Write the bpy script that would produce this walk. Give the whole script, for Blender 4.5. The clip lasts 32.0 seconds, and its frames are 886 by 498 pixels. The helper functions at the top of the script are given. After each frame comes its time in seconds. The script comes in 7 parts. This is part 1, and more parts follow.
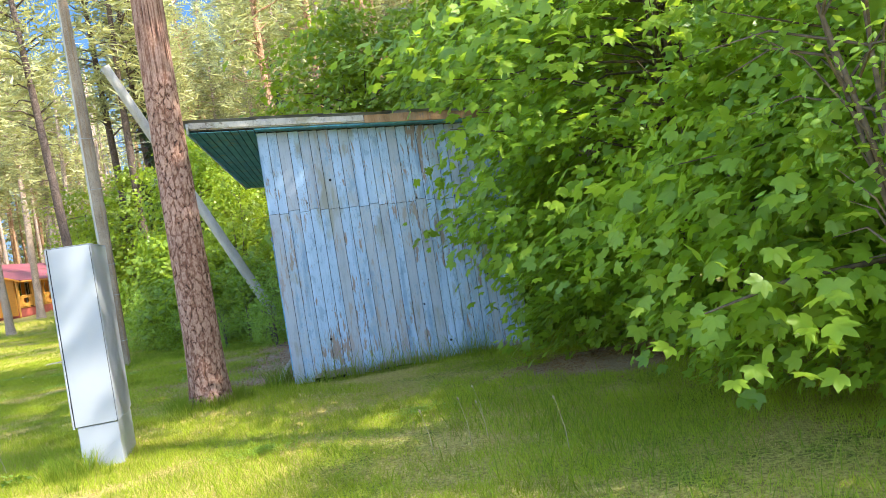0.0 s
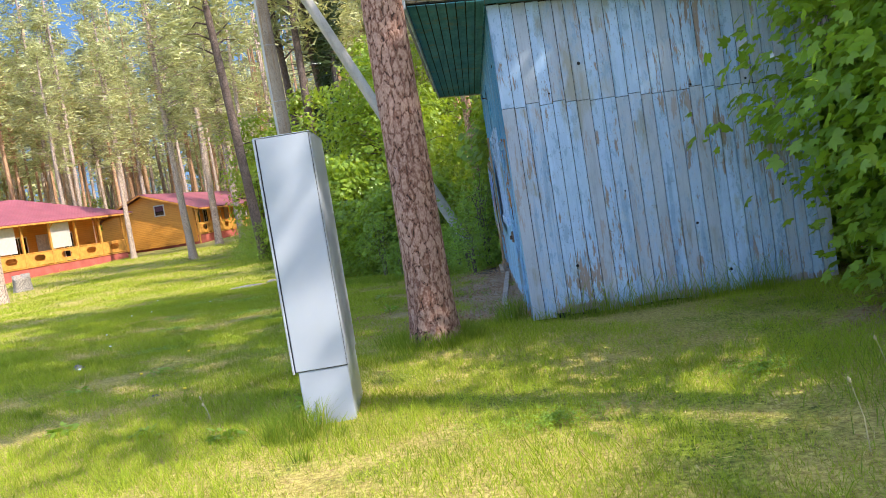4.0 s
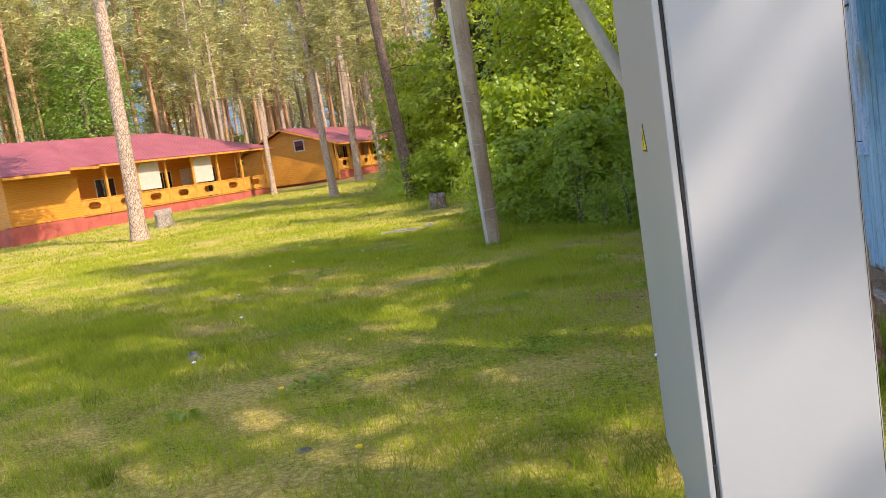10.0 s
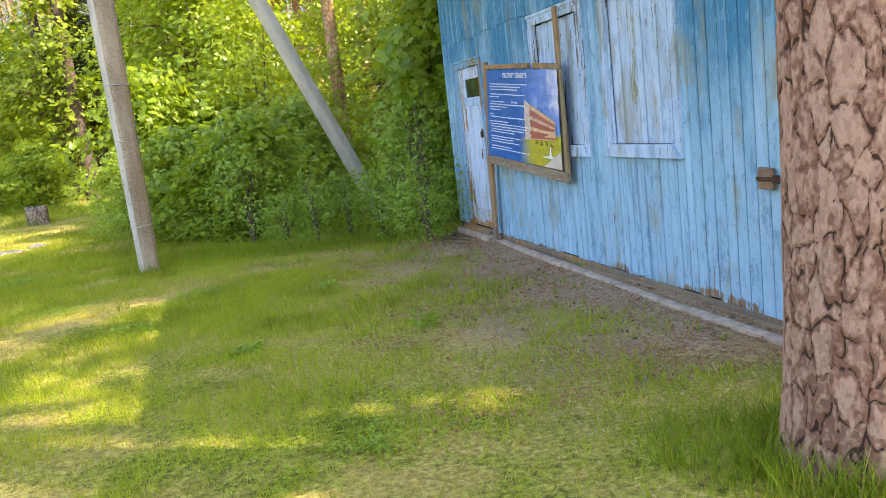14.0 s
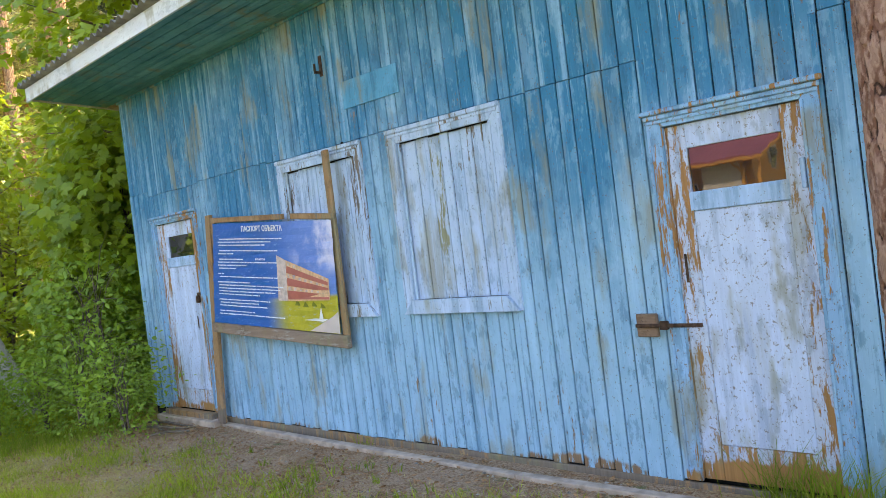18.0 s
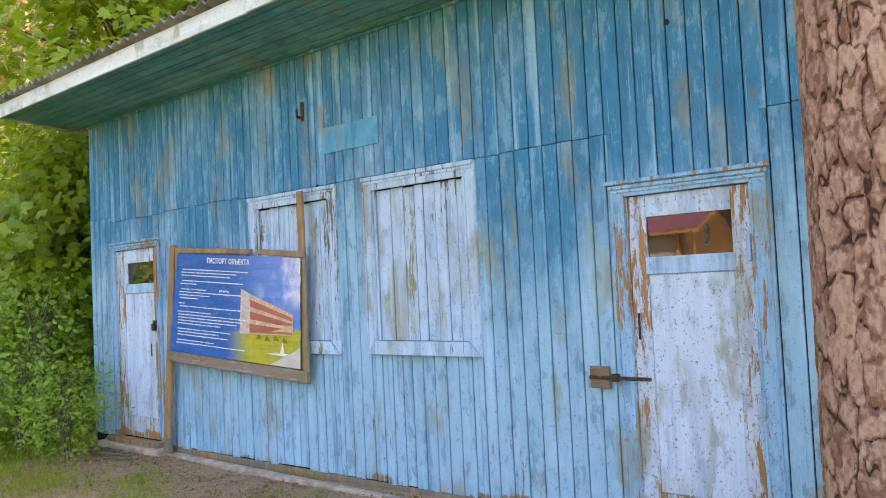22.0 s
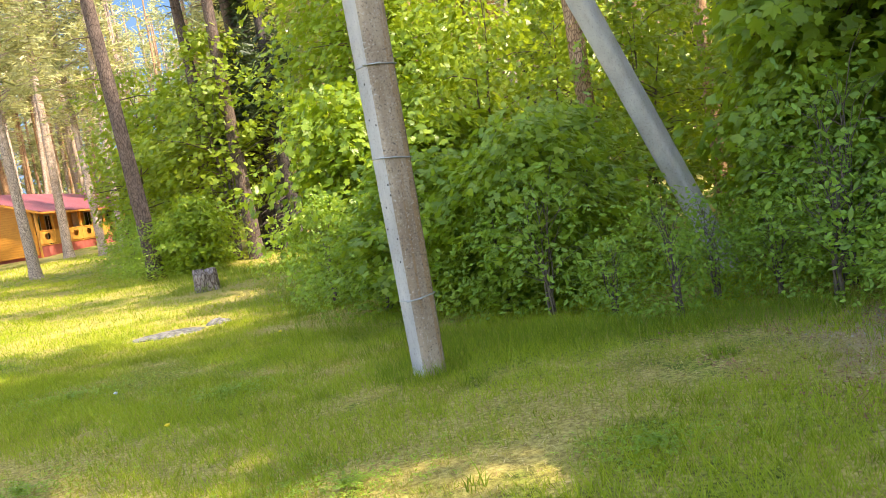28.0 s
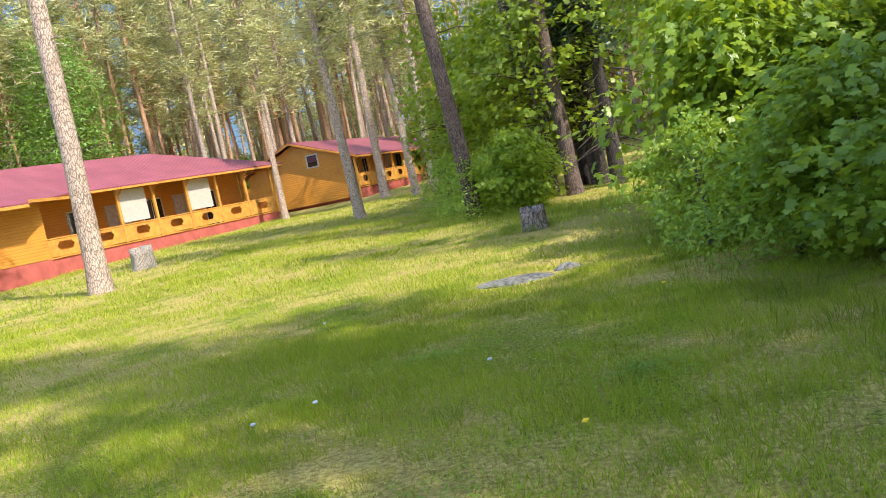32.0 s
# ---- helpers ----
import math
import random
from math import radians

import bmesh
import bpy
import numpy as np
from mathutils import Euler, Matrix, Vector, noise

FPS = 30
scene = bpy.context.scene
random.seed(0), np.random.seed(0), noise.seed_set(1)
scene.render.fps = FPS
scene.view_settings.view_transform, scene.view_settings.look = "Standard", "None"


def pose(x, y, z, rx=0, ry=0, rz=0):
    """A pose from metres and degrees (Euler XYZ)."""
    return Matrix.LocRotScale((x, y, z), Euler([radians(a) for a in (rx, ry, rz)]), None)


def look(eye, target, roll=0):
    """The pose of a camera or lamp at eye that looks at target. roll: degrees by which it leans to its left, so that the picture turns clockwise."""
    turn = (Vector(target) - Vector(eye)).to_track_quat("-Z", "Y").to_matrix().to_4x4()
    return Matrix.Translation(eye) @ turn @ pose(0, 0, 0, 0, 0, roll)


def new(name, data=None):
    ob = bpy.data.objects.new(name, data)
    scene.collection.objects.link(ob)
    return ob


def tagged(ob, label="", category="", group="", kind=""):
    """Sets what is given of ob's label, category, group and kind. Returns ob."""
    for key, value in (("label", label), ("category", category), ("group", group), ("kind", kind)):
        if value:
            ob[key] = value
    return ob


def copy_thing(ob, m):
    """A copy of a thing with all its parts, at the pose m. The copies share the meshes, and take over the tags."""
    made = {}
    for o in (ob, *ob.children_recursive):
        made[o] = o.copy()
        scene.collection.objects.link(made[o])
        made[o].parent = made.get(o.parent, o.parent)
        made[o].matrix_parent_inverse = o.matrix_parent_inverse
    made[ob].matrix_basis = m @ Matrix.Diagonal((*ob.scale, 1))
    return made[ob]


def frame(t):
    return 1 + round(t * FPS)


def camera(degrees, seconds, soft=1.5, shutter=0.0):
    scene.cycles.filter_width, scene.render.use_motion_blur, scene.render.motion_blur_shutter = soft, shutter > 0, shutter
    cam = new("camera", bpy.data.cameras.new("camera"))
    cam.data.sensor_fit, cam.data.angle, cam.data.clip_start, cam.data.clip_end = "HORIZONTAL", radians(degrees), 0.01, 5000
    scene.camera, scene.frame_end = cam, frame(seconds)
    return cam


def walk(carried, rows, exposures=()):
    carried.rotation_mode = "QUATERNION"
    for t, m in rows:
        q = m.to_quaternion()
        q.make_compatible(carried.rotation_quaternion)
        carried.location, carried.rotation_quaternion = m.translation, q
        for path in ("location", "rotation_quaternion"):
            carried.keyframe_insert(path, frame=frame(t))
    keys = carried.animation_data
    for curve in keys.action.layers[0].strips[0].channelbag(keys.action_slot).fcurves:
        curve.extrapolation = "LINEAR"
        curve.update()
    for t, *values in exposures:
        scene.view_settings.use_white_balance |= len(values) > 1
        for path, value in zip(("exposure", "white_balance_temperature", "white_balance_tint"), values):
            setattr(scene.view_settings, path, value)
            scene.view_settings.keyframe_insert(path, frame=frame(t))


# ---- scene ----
cam = camera(57.1, 32.0, soft=0.85)
PATH = [
    (0, (-0.311, 0.573, 1.495), (-0.018, 2.551, 1.472), -8.97),
    (0.5, (-0.408, 0.873, 1.447), (-0.155, 2.856, 1.403), -9.22),
    (1, (-0.522, 1.147, 1.399), (-0.285, 3.131, 1.334), -9.64),
    (1.5, (-0.564, 1.525, 1.395), (-0.390, 3.517, 1.353), -9.99),
    (2, (-0.706, 1.776, 1.383), (-0.592, 3.772, 1.333), -9.84),
    (2.5, (-0.909, 2.051, 1.391), (-0.824, 4.047, 1.317), -9.76),
    (3, (-0.998, 2.394, 1.367), (-1.049, 4.392, 1.293), -9.42),
    (3.5, (-1.140, 2.703, 1.365), (-1.286, 4.695, 1.258), -9.15),
    (4, (-1.387, 2.992, 1.376), (-1.485, 4.985, 1.245), -9.08),
    (4.5, (-1.507, 3.349, 1.330), (-1.646, 5.342, 1.230), -9.26),
    (6.5, (-1.985, 4.821, 1.279), (-2.046, 6.817, 1.183), -8.52),
    (7, (-2.160, 5.184, 1.257), (-2.122, 7.178, 1.120), -7.78),
    (7.5, (-2.260, 5.486, 1.269), (-2.175, 7.477, 1.100), -7.85),
    (8, (-2.288, 5.892, 1.288), (-2.289, 7.886, 1.134), -7.66),
    (8.5, (-2.493, 6.161, 1.287), (-2.572, 8.152, 1.118), -7.74),
    (9, (-2.760, 6.325, 1.335), (-2.957, 8.305, 1.142), -7.84),
    (9.5, (-2.919, 6.652, 1.289), (-3.281, 8.608, 1.082), -8.29),
    (10, (-3.069, 6.971, 1.343), (-3.499, 8.911, 1.115), -8.68),
    (10.5, (-3.347, 7.124, 1.323), (-3.695, 9.080, 1.086), -8.95),
    (11, (-3.498, 7.362, 1.288), (-3.817, 9.322, 1.051), -9.48),
    (11.5, (-3.600, 7.648, 1.315), (-3.915, 9.607, 1.063), -9.33),
    (12, (-3.815, 7.925, 1.251), (-3.957, 9.898, 0.957), -8.67),
    (12.5, (-3.948, 8.251, 1.287), (-3.963, 10.226, 0.970), -8.70),
    (13, (-3.984, 8.680, 1.309), (-3.940, 10.655, 0.996), -8.83),
    (13.5, (-4.123, 8.991, 1.299), (-3.816, 10.940, 0.977), -7.42),
    (15.5, (-4.648, 10.025, 1.296), (-3.888, 11.854, 1.017), -6.58),
    (16, (-4.736, 10.285, 1.279), (-3.884, 12.077, 1.029), -6.37),
    (16.5, (-4.777, 10.557, 1.308), (-3.752, 12.260, 1.089), -6.36),
    (17, (-4.941, 10.655, 1.336), (-3.692, 12.211, 1.202), -7.05),
    (17.5, (-5.048, 10.790, 1.328), (-3.702, 12.267, 1.239), -6.87),
    (18, (-5.068, 10.980, 1.331), (-3.669, 12.409, 1.308), -6.93),
    (18.5, (-5.259, 10.995, 1.364), (-3.759, 12.317, 1.377), -6.54),
    (19, (-5.343, 10.983, 1.390), (-3.773, 12.218, 1.485), -5.43),
    (19.5, (-5.323, 10.993, 1.413), (-3.720, 12.175, 1.594), -5.01),
    (20, (-5.347, 10.985, 1.430), (-3.740, 12.142, 1.713), -3.50),
    (20.5, (-5.396, 10.981, 1.444), (-3.829, 12.186, 1.745), -1.90),
    (21, (-5.445, 10.941, 1.388), (-3.932, 12.232, 1.597), -1.25),
    (21.5, (-5.473, 10.927, 1.356), (-3.957, 12.224, 1.500), -1.54),
    (22, (-5.468, 10.921, 1.312), (-3.956, 12.228, 1.402), -2.69),
    (22.5, (-5.440, 10.981, 1.290), (-3.970, 12.337, 1.308), -3.71),
    (23, (-5.281, 11.233, 1.243), (-3.907, 12.685, 1.269), -5.89),
    (23.5, (-5.215, 11.447, 1.256), (-3.950, 12.996, 1.234), -7.87),
    (24, (-5.370, 11.684, 1.267), (-4.172, 13.285, 1.255), -8.69),
    (24.5, (-5.442, 11.923, 1.263), (-4.375, 13.614, 1.216), -8.77),
    (25, (-5.413, 12.297, 1.191), (-4.600, 14.124, 1.152), -9.26),
    (25.5, (-5.356, 12.520, 1.155), (-4.685, 14.400, 1.027), -9.23),
    (27.5, (-5.645, 14.014, 1.160), (-5.339, 15.987, 1.054), -8.94),
    (28, (-5.742, 14.210, 1.177), (-5.491, 16.187, 1.015), -9.42),
    (28.5, (-5.731, 14.561, 1.171), (-5.640, 16.554, 1.025), -10.34),
    (29, (-5.831, 14.748, 1.189), (-5.864, 16.743, 1.049), -9.78),
    (29.5, (-6.034, 15.019, 1.208), (-6.083, 17.012, 1.042), -9.64),
    (30, (-6.137, 15.246, 1.184), (-6.235, 17.234, 0.988), -9.82),
    (30.5, (-6.221, 15.580, 1.226), (-6.472, 17.557, 1.056), -10.18),
    (31, (-6.358, 15.758, 1.226), (-6.676, 17.725, 1.049), -10.60),
    (31.5, (-6.555, 15.904, 1.227), (-6.877, 17.868, 1.028), -11.07),
    (32, (-6.748, 16.059, 1.205), (-7.212, 17.996, 1.020), -11.74),
]
walk(cam, [(t, look(eye, target, roll)) for t, eye, target, roll in PATH], [(0.0, 2.22, 6050, 10), (4.0, 1.8, 5950, 14), (7.0, 1.88, 6350, 16), (10.0, 1.6, 7000, 20), (12.0, 1.92, 7150, 17), (13.0, 2.4, 7200, 15), (16.0, 2.55, 7450, 17), (19.0, 2.48, 7250, 16), (20.5, 2.66, 7450, 19), (23.0, 2.58, 7900, 19), (25.0, 2.5, 8400, 24), (28.0, 2.3, 7000, 15), (29.0, 1.98, 6550, 14), (30.0, 1.88, 6150, 14), (31.0, 1.70, 6050, 12), (32.0, 1.63, 6000, 12)])

# ---- light ----
SUN_TO = Vector((0.86, -0.51, 0.0)).normalized()
SUN_EL = radians(48)
world = bpy.data.worlds.new("sky")
scene.world = world
world.use_nodes = True
wn = world.node_tree
sky = wn.nodes.new("ShaderNodeTexSky")
sky.sky_type, sky.sun_disc = "NISHITA", False
sky.sun_elevation, sky.sun_rotation = SUN_EL, math.atan2(SUN_TO.x, SUN_TO.y)
sky.air_density, sky.dust_density, sky.ozone_density = 1.0, 1.0, 1.2
wn.links.new(sky.outputs[0], wn.nodes["Background"].inputs[0])
wn.nodes["Background"].inputs[1].default_value = 0.15
sun = new("sun", bpy.data.lights.new("sun", "SUN"))
sun.data.energy, sun.data.angle, sun.data.color = 2.3, radians(0.53), (1.0, 0.91, 0.74)
sun_dir = Vector((SUN_TO.x * math.cos(SUN_EL), SUN_TO.y * math.cos(SUN_EL), math.sin(SUN_EL)))
sun.matrix_world = look(sun_dir * 60, (0, 0, 0))


# ---- ground height ----
KY = np.array([-400, -60, -5, 6, 9, 12, 20, 27, 33, 38, 42, 48, 56, 64, 72, 80, 100, 140, 900], float)
KZ = np.array([0, 0, -0.05, -0.13, -0.20, -0.20, -0.31, -0.38, -0.38, -0.32, -0.22, -0.02, 0.18, 0.35, 0.62, 0.75, 0.9, 1.1, 1.1], float)


def ground_z(x, y):
    """The height of the lawn at a place."""
    y = np.asarray(y, float)
    x = np.asarray(x, float)
    base = sum(np.interp(y + d, KY, KZ) for d in (-3, -1.5, 0, 1.5, 3)) / 5
    return base + 0.012 * np.sin(x * 1.3 + y * 0.4) + 0.01 * np.sin(y * 1.7 - x * 0.6)


def gz(x, y):
    return float(ground_z(x, y))


# ---- node helpers ----
class Mat:
    """A procedural material under construction."""

    def __init__(self, name, rough=0.6, metal=0.0, spec=0.4):
        self.m = bpy.data.materials.new(name)
        self.m.use_nodes = True
        self.t = self.m.node_tree
        self.b = self.t.nodes["Principled BSDF"]
        self.b.inputs["Roughness"].default_value = rough
        self.b.inputs["Metallic"].default_value = metal
        self.b.inputs["Specular IOR Level"].default_value = spec
        self._pos = None

    def node(self, kind, **kw):
        n = self.t.nodes.new(kind)
        for k, v in kw.items():
            if k in n.inputs:
                n.inputs[k].default_value = v
        return n

    def link(self, a, b):
        self.t.links.new(a, b)

    def pos(self, scale=(1, 1, 1)):
        """World position, stretched."""
        if self._pos is None:
            self._pos = self.t.nodes.new("ShaderNodeNewGeometry").outputs["Position"]
        n = self.t.nodes.new("ShaderNodeVectorMath")
        n.operation = "MULTIPLY"
        self.link(self._pos, n.inputs[0])
        n.inputs[1].default_value = scale
        return n.outputs[0]

    def local(self, scale=(1, 1, 1)):
        n = self.t.nodes.new("ShaderNodeVectorMath")
        n.operation = "MULTIPLY"
        self.link(self.t.nodes.new("ShaderNodeTexCoord").outputs["Object"], n.inputs[0])
        n.inputs[1].default_value = scale
        return n.outputs[0]

    def rnd(self):
        return self.t.nodes.new("ShaderNodeObjectInfo").outputs["Random"]

    def island(self):
        return self.t.nodes.new("ShaderNodeNewGeometry").outputs["Random Per Island"]

    def shift(self, vec, amount):
        """Moves texture space from piece to piece."""
        n = self.t.nodes.new("ShaderNodeVectorMath")
        n.operation = "MULTIPLY_ADD"
        self.link(self.rnd(), n.inputs[0])
        n.inputs[1].default_value = amount
        self.link(vec, n.inputs[2])
        return n.outputs[0]

    def noise(self, vec, scale=1.0, detail=4.0, rough=0.55, dist=0.0):
        n = self.node("ShaderNodeTexNoise", Scale=scale, Detail=detail, Roughness=rough, Distortion=dist)
        self.link(vec, n.inputs["Vector"])
        return n.outputs["Fac"]

    def voronoi(self, vec, scale=1.0, feature="F1", out="Distance"):
        n = self.node("ShaderNodeTexVoronoi", Scale=scale)
        n.feature = feature
        self.link(vec, n.inputs["Vector"])
        return n.outputs[out]

    def ramp(self, fac, lo, hi, a=0.0, b=1.0):
        n = self.t.nodes.new("ShaderNodeMapRange")
        n.interpolation_type = "SMOOTHSTEP"
        self.link(fac, n.inputs[0])
        for i, v in enumerate((lo, hi, a, b)):
            n.inputs[i + 1].default_value = v
        return n.outputs[0]

    def math(self, op, a, b=0.0):
        n = self.t.nodes.new("ShaderNodeMath")
        n.operation = op
        for i, v in enumerate((a, b)):
            if isinstance(v, (int, float)):
                n.inputs[i].default_value = v
            else:
                self.link(v, n.inputs[i])
        return n.outputs[0]

    def axis(self, which):
        n = self.t.nodes.new("ShaderNodeSeparateXYZ")
        self.link(self.pos(), n.inputs[0])
        return n.outputs[which]

    def mix(self, fac, a, b):
        n = self.t.nodes.new("ShaderNodeMix")
        n.data_type = "RGBA"
        for sock, v in ((n.inputs[0], fac), (n.inputs[6], a), (n.inputs[7], b)):
            if isinstance(v, (int, float)):
                sock.default_value = v
            elif isinstance(v, tuple):
                sock.default_value = (*v, 1)
            else:
                self.link(v, sock)
        return n.outputs[2]

    def colour(self, c):
        if isinstance(c, tuple):
            self.b.inputs["Base Color"].default_value = (*c, 1)
        else:
            self.link(c, self.b.inputs["Base Color"])
        return self

    def bump(self, height, strength=0.4, distance=0.01):
        n = self.node("ShaderNodeBump", Strength=strength, Distance=distance)
        self.link(height, n.inputs["Height"])
        self.link(n.outputs[0], self.b.inputs["Normal"])
        return self

    def rough(self, sock):
        self.link(sock, self.b.inputs["Roughness"])
        return self


def plain(name, c, rough=0.6, metal=0.0, vary=0.12, scale=6.0, bump=0.15):
    """A surface of one colour with mild mottling and relief."""
    m = Mat(name, rough, metal)
    n = m.noise(m.pos(), scale, 5)
    d = tuple(v * (1 - vary * 2) for v in c)
    u = tuple(min(1, v * (1 + vary)) for v in c)
    m.colour(m.mix(m.ramp(n, 0.3, 0.7), d, u))
    m.bump(m.noise(m.pos(), scale * 9, 4), bump, 0.004)
    return m.m


def leaf_mat(name, dark, light, back, fine=1.0):
    """Leaves that let light through."""
    m = Mat(name, 0.4, spec=0.5)
    n = m.noise(m.pos(), 0.7, 3)
    f = m.math("ADD", m.math("MULTIPLY", m.island(), 0.85), m.math("MULTIPLY", m.ramp(n, 0.3, 0.7), 0.35))
    c = m.mix(f, dark, light)
    m.colour(c)
    tr = m.t.nodes.new("ShaderNodeBsdfTranslucent")
    m.link(m.mix(f, tuple(v * 0.7 for v in back), back), tr.inputs[0])
    mx = m.t.nodes.new("ShaderNodeMixShader")
    mx.inputs[0].default_value = 0.42 * fine
    m.link(m.b.outputs[0], mx.inputs[1])
    m.link(tr.outputs[0], mx.inputs[2])
    m.link(mx.outputs[0], m.t.nodes["Material Output"].inputs[0])
    return m.m


# ---- materials ----
def make_ground():
    m = Mat("lawn soil and grass", 0.95, spec=0.15)
    p = m.pos()
    big = m.noise(p, 0.35, 5, 0.6)
    mid = m.noise(p, 1.6, 5, 0.65)
    fine = m.noise(p, 28, 4, 0.7)
    green = m.mix(m.ramp(fine, 0.32, 0.68), (0.055, 0.075, 0.008), (0.35, 0.385, 0.045))
    straw = m.mix(m.ramp(fine, 0.3, 0.75), (0.25, 0.185, 0.05), (0.62, 0.49, 0.15))
    dry = m.ramp(m.math("ADD", m.math("MULTIPLY", big, 0.5), m.math("MULTIPLY", mid, 0.5)), 0.40, 0.52)
    lush = m.ramp(m.noise(m.pos((1, 1.3, 1)), 0.8, 5, 0.65), 0.52, 0.68, 0, 0.5)
    green = m.mix(lush, green, (0.05, 0.085, 0.006))
    c = m.mix(m.math("MULTIPLY", dry, 0.9), green, straw)
    # bare trodden earth along the hut
    x, y = m.axis(0), m.axis(1)
    wob = m.math("MULTIPLY", m.math("SUBTRACT", m.noise(p, 1.1, 5, 0.65), 0.5), 1.5)
    ex = m.ramp(m.math("ADD", x, wob), -3.2, -2.0)
    ey = m.math("MULTIPLY", m.ramp(m.math("ADD", y, wob), 12.5, 13.6), m.ramp(m.math("ADD", y, wob), 20.2, 19.4))
    hut_side = m.ramp(x, 3.2, 2.6)
    earth_f = m.math("MULTIPLY", m.math("MULTIPLY", ex, ey), hut_side)
    # leaf mould in the shade of the maples
    dx, dy = m.math("MULTIPLY", m.math("SUBTRACT", x, 2.9), 0.75), m.math("SUBTRACT", y, 9.7)
    away = m.math("ADD", m.math("MULTIPLY", dx, dx), m.math("MULTIPLY", dy, dy))
    earth_f = m.math("MAXIMUM", earth_f, m.ramp(m.math("ADD", away, wob), 1.3, 0.6))
    grit = m.noise(p, 60, 3, 0.8)
    earth = m.mix(m.ramp(grit, 0.3, 0.7), (0.24, 0.145, 0.085), (0.54, 0.365, 0.235))
    earth = m.mix(m.ramp(m.noise(p, 5.0, 6, 0.7), 0.50, 0.62, 0, 0.8), earth, m.mix(m.ramp(grit, 0.35, 0.65), (0.15, 0.075, 0.035), (0.42, 0.26, 0.14)))
    earth = m.mix(m.ramp(m.noise(p, 3.1, 6, 0.75), 0.58, 0.66, 0, 0.7), earth, (0.10, 0.13, 0.03))
    m.colour(m.mix(earth_f, c, earth))
    m.bump(m.math("ADD", fine, m.math("MULTIPLY", grit, 0.5)), 0.6, 0.03)
    return m.m


def make_blade(name="grass blades", low=(0.155, 0.23, 0.011), high=(0.56, 0.62, 0.045)):
    m = Mat(name, 0.7, spec=0.12)
    p = m.pos()
    f = m.math("ADD", m.math("MULTIPLY", m.island(), 0.6), m.math("MULTIPLY", m.noise(p, 0.9, 4), 0.4))
    c = m.mix(f, low, high)
    c = m.mix(m.ramp(m.noise(m.pos((1, 1.3, 1)), 0.8, 5, 0.65), 0.52, 0.68, 0, 0.5), c, tuple(v * 0.5 for v in low))
    at = m.t.nodes.new("ShaderNodeAttribute")
    at.attribute_name = "dry"
    few = m.ramp(m.island(), 0.90, 0.95, 0, 0.7)
    dry = m.math("MAXIMUM", few, m.ramp(m.math("ADD", at.outputs["Fac"], m.math("MULTIPLY", m.island(), 0.5)), 0.48, 0.8, 0, 0.9))
    c = m.mix(dry, c, m.mix(m.ramp(m.island(), 0.2, 0.9), (0.62, 0.47, 0.15), (0.44, 0.32, 0.10)))
    m.colour(c)
    tr = m.t.nodes.new("ShaderNodeBsdfTranslucent")
    m.link(m.mix(0.5, c, (0.40, 0.47, 0.04)), tr.inputs[0])
    mx = m.t.nodes.new("ShaderNodeMixShader")
    mx.inputs[0].default_value = 0.4
    m.link(m.b.outputs[0], mx.inputs[1])
    m.link(tr.outputs[0], mx.inputs[2])
    m.link(mx.outputs[0], m.t.nodes["Material Output"].inputs[0])
    return m.m


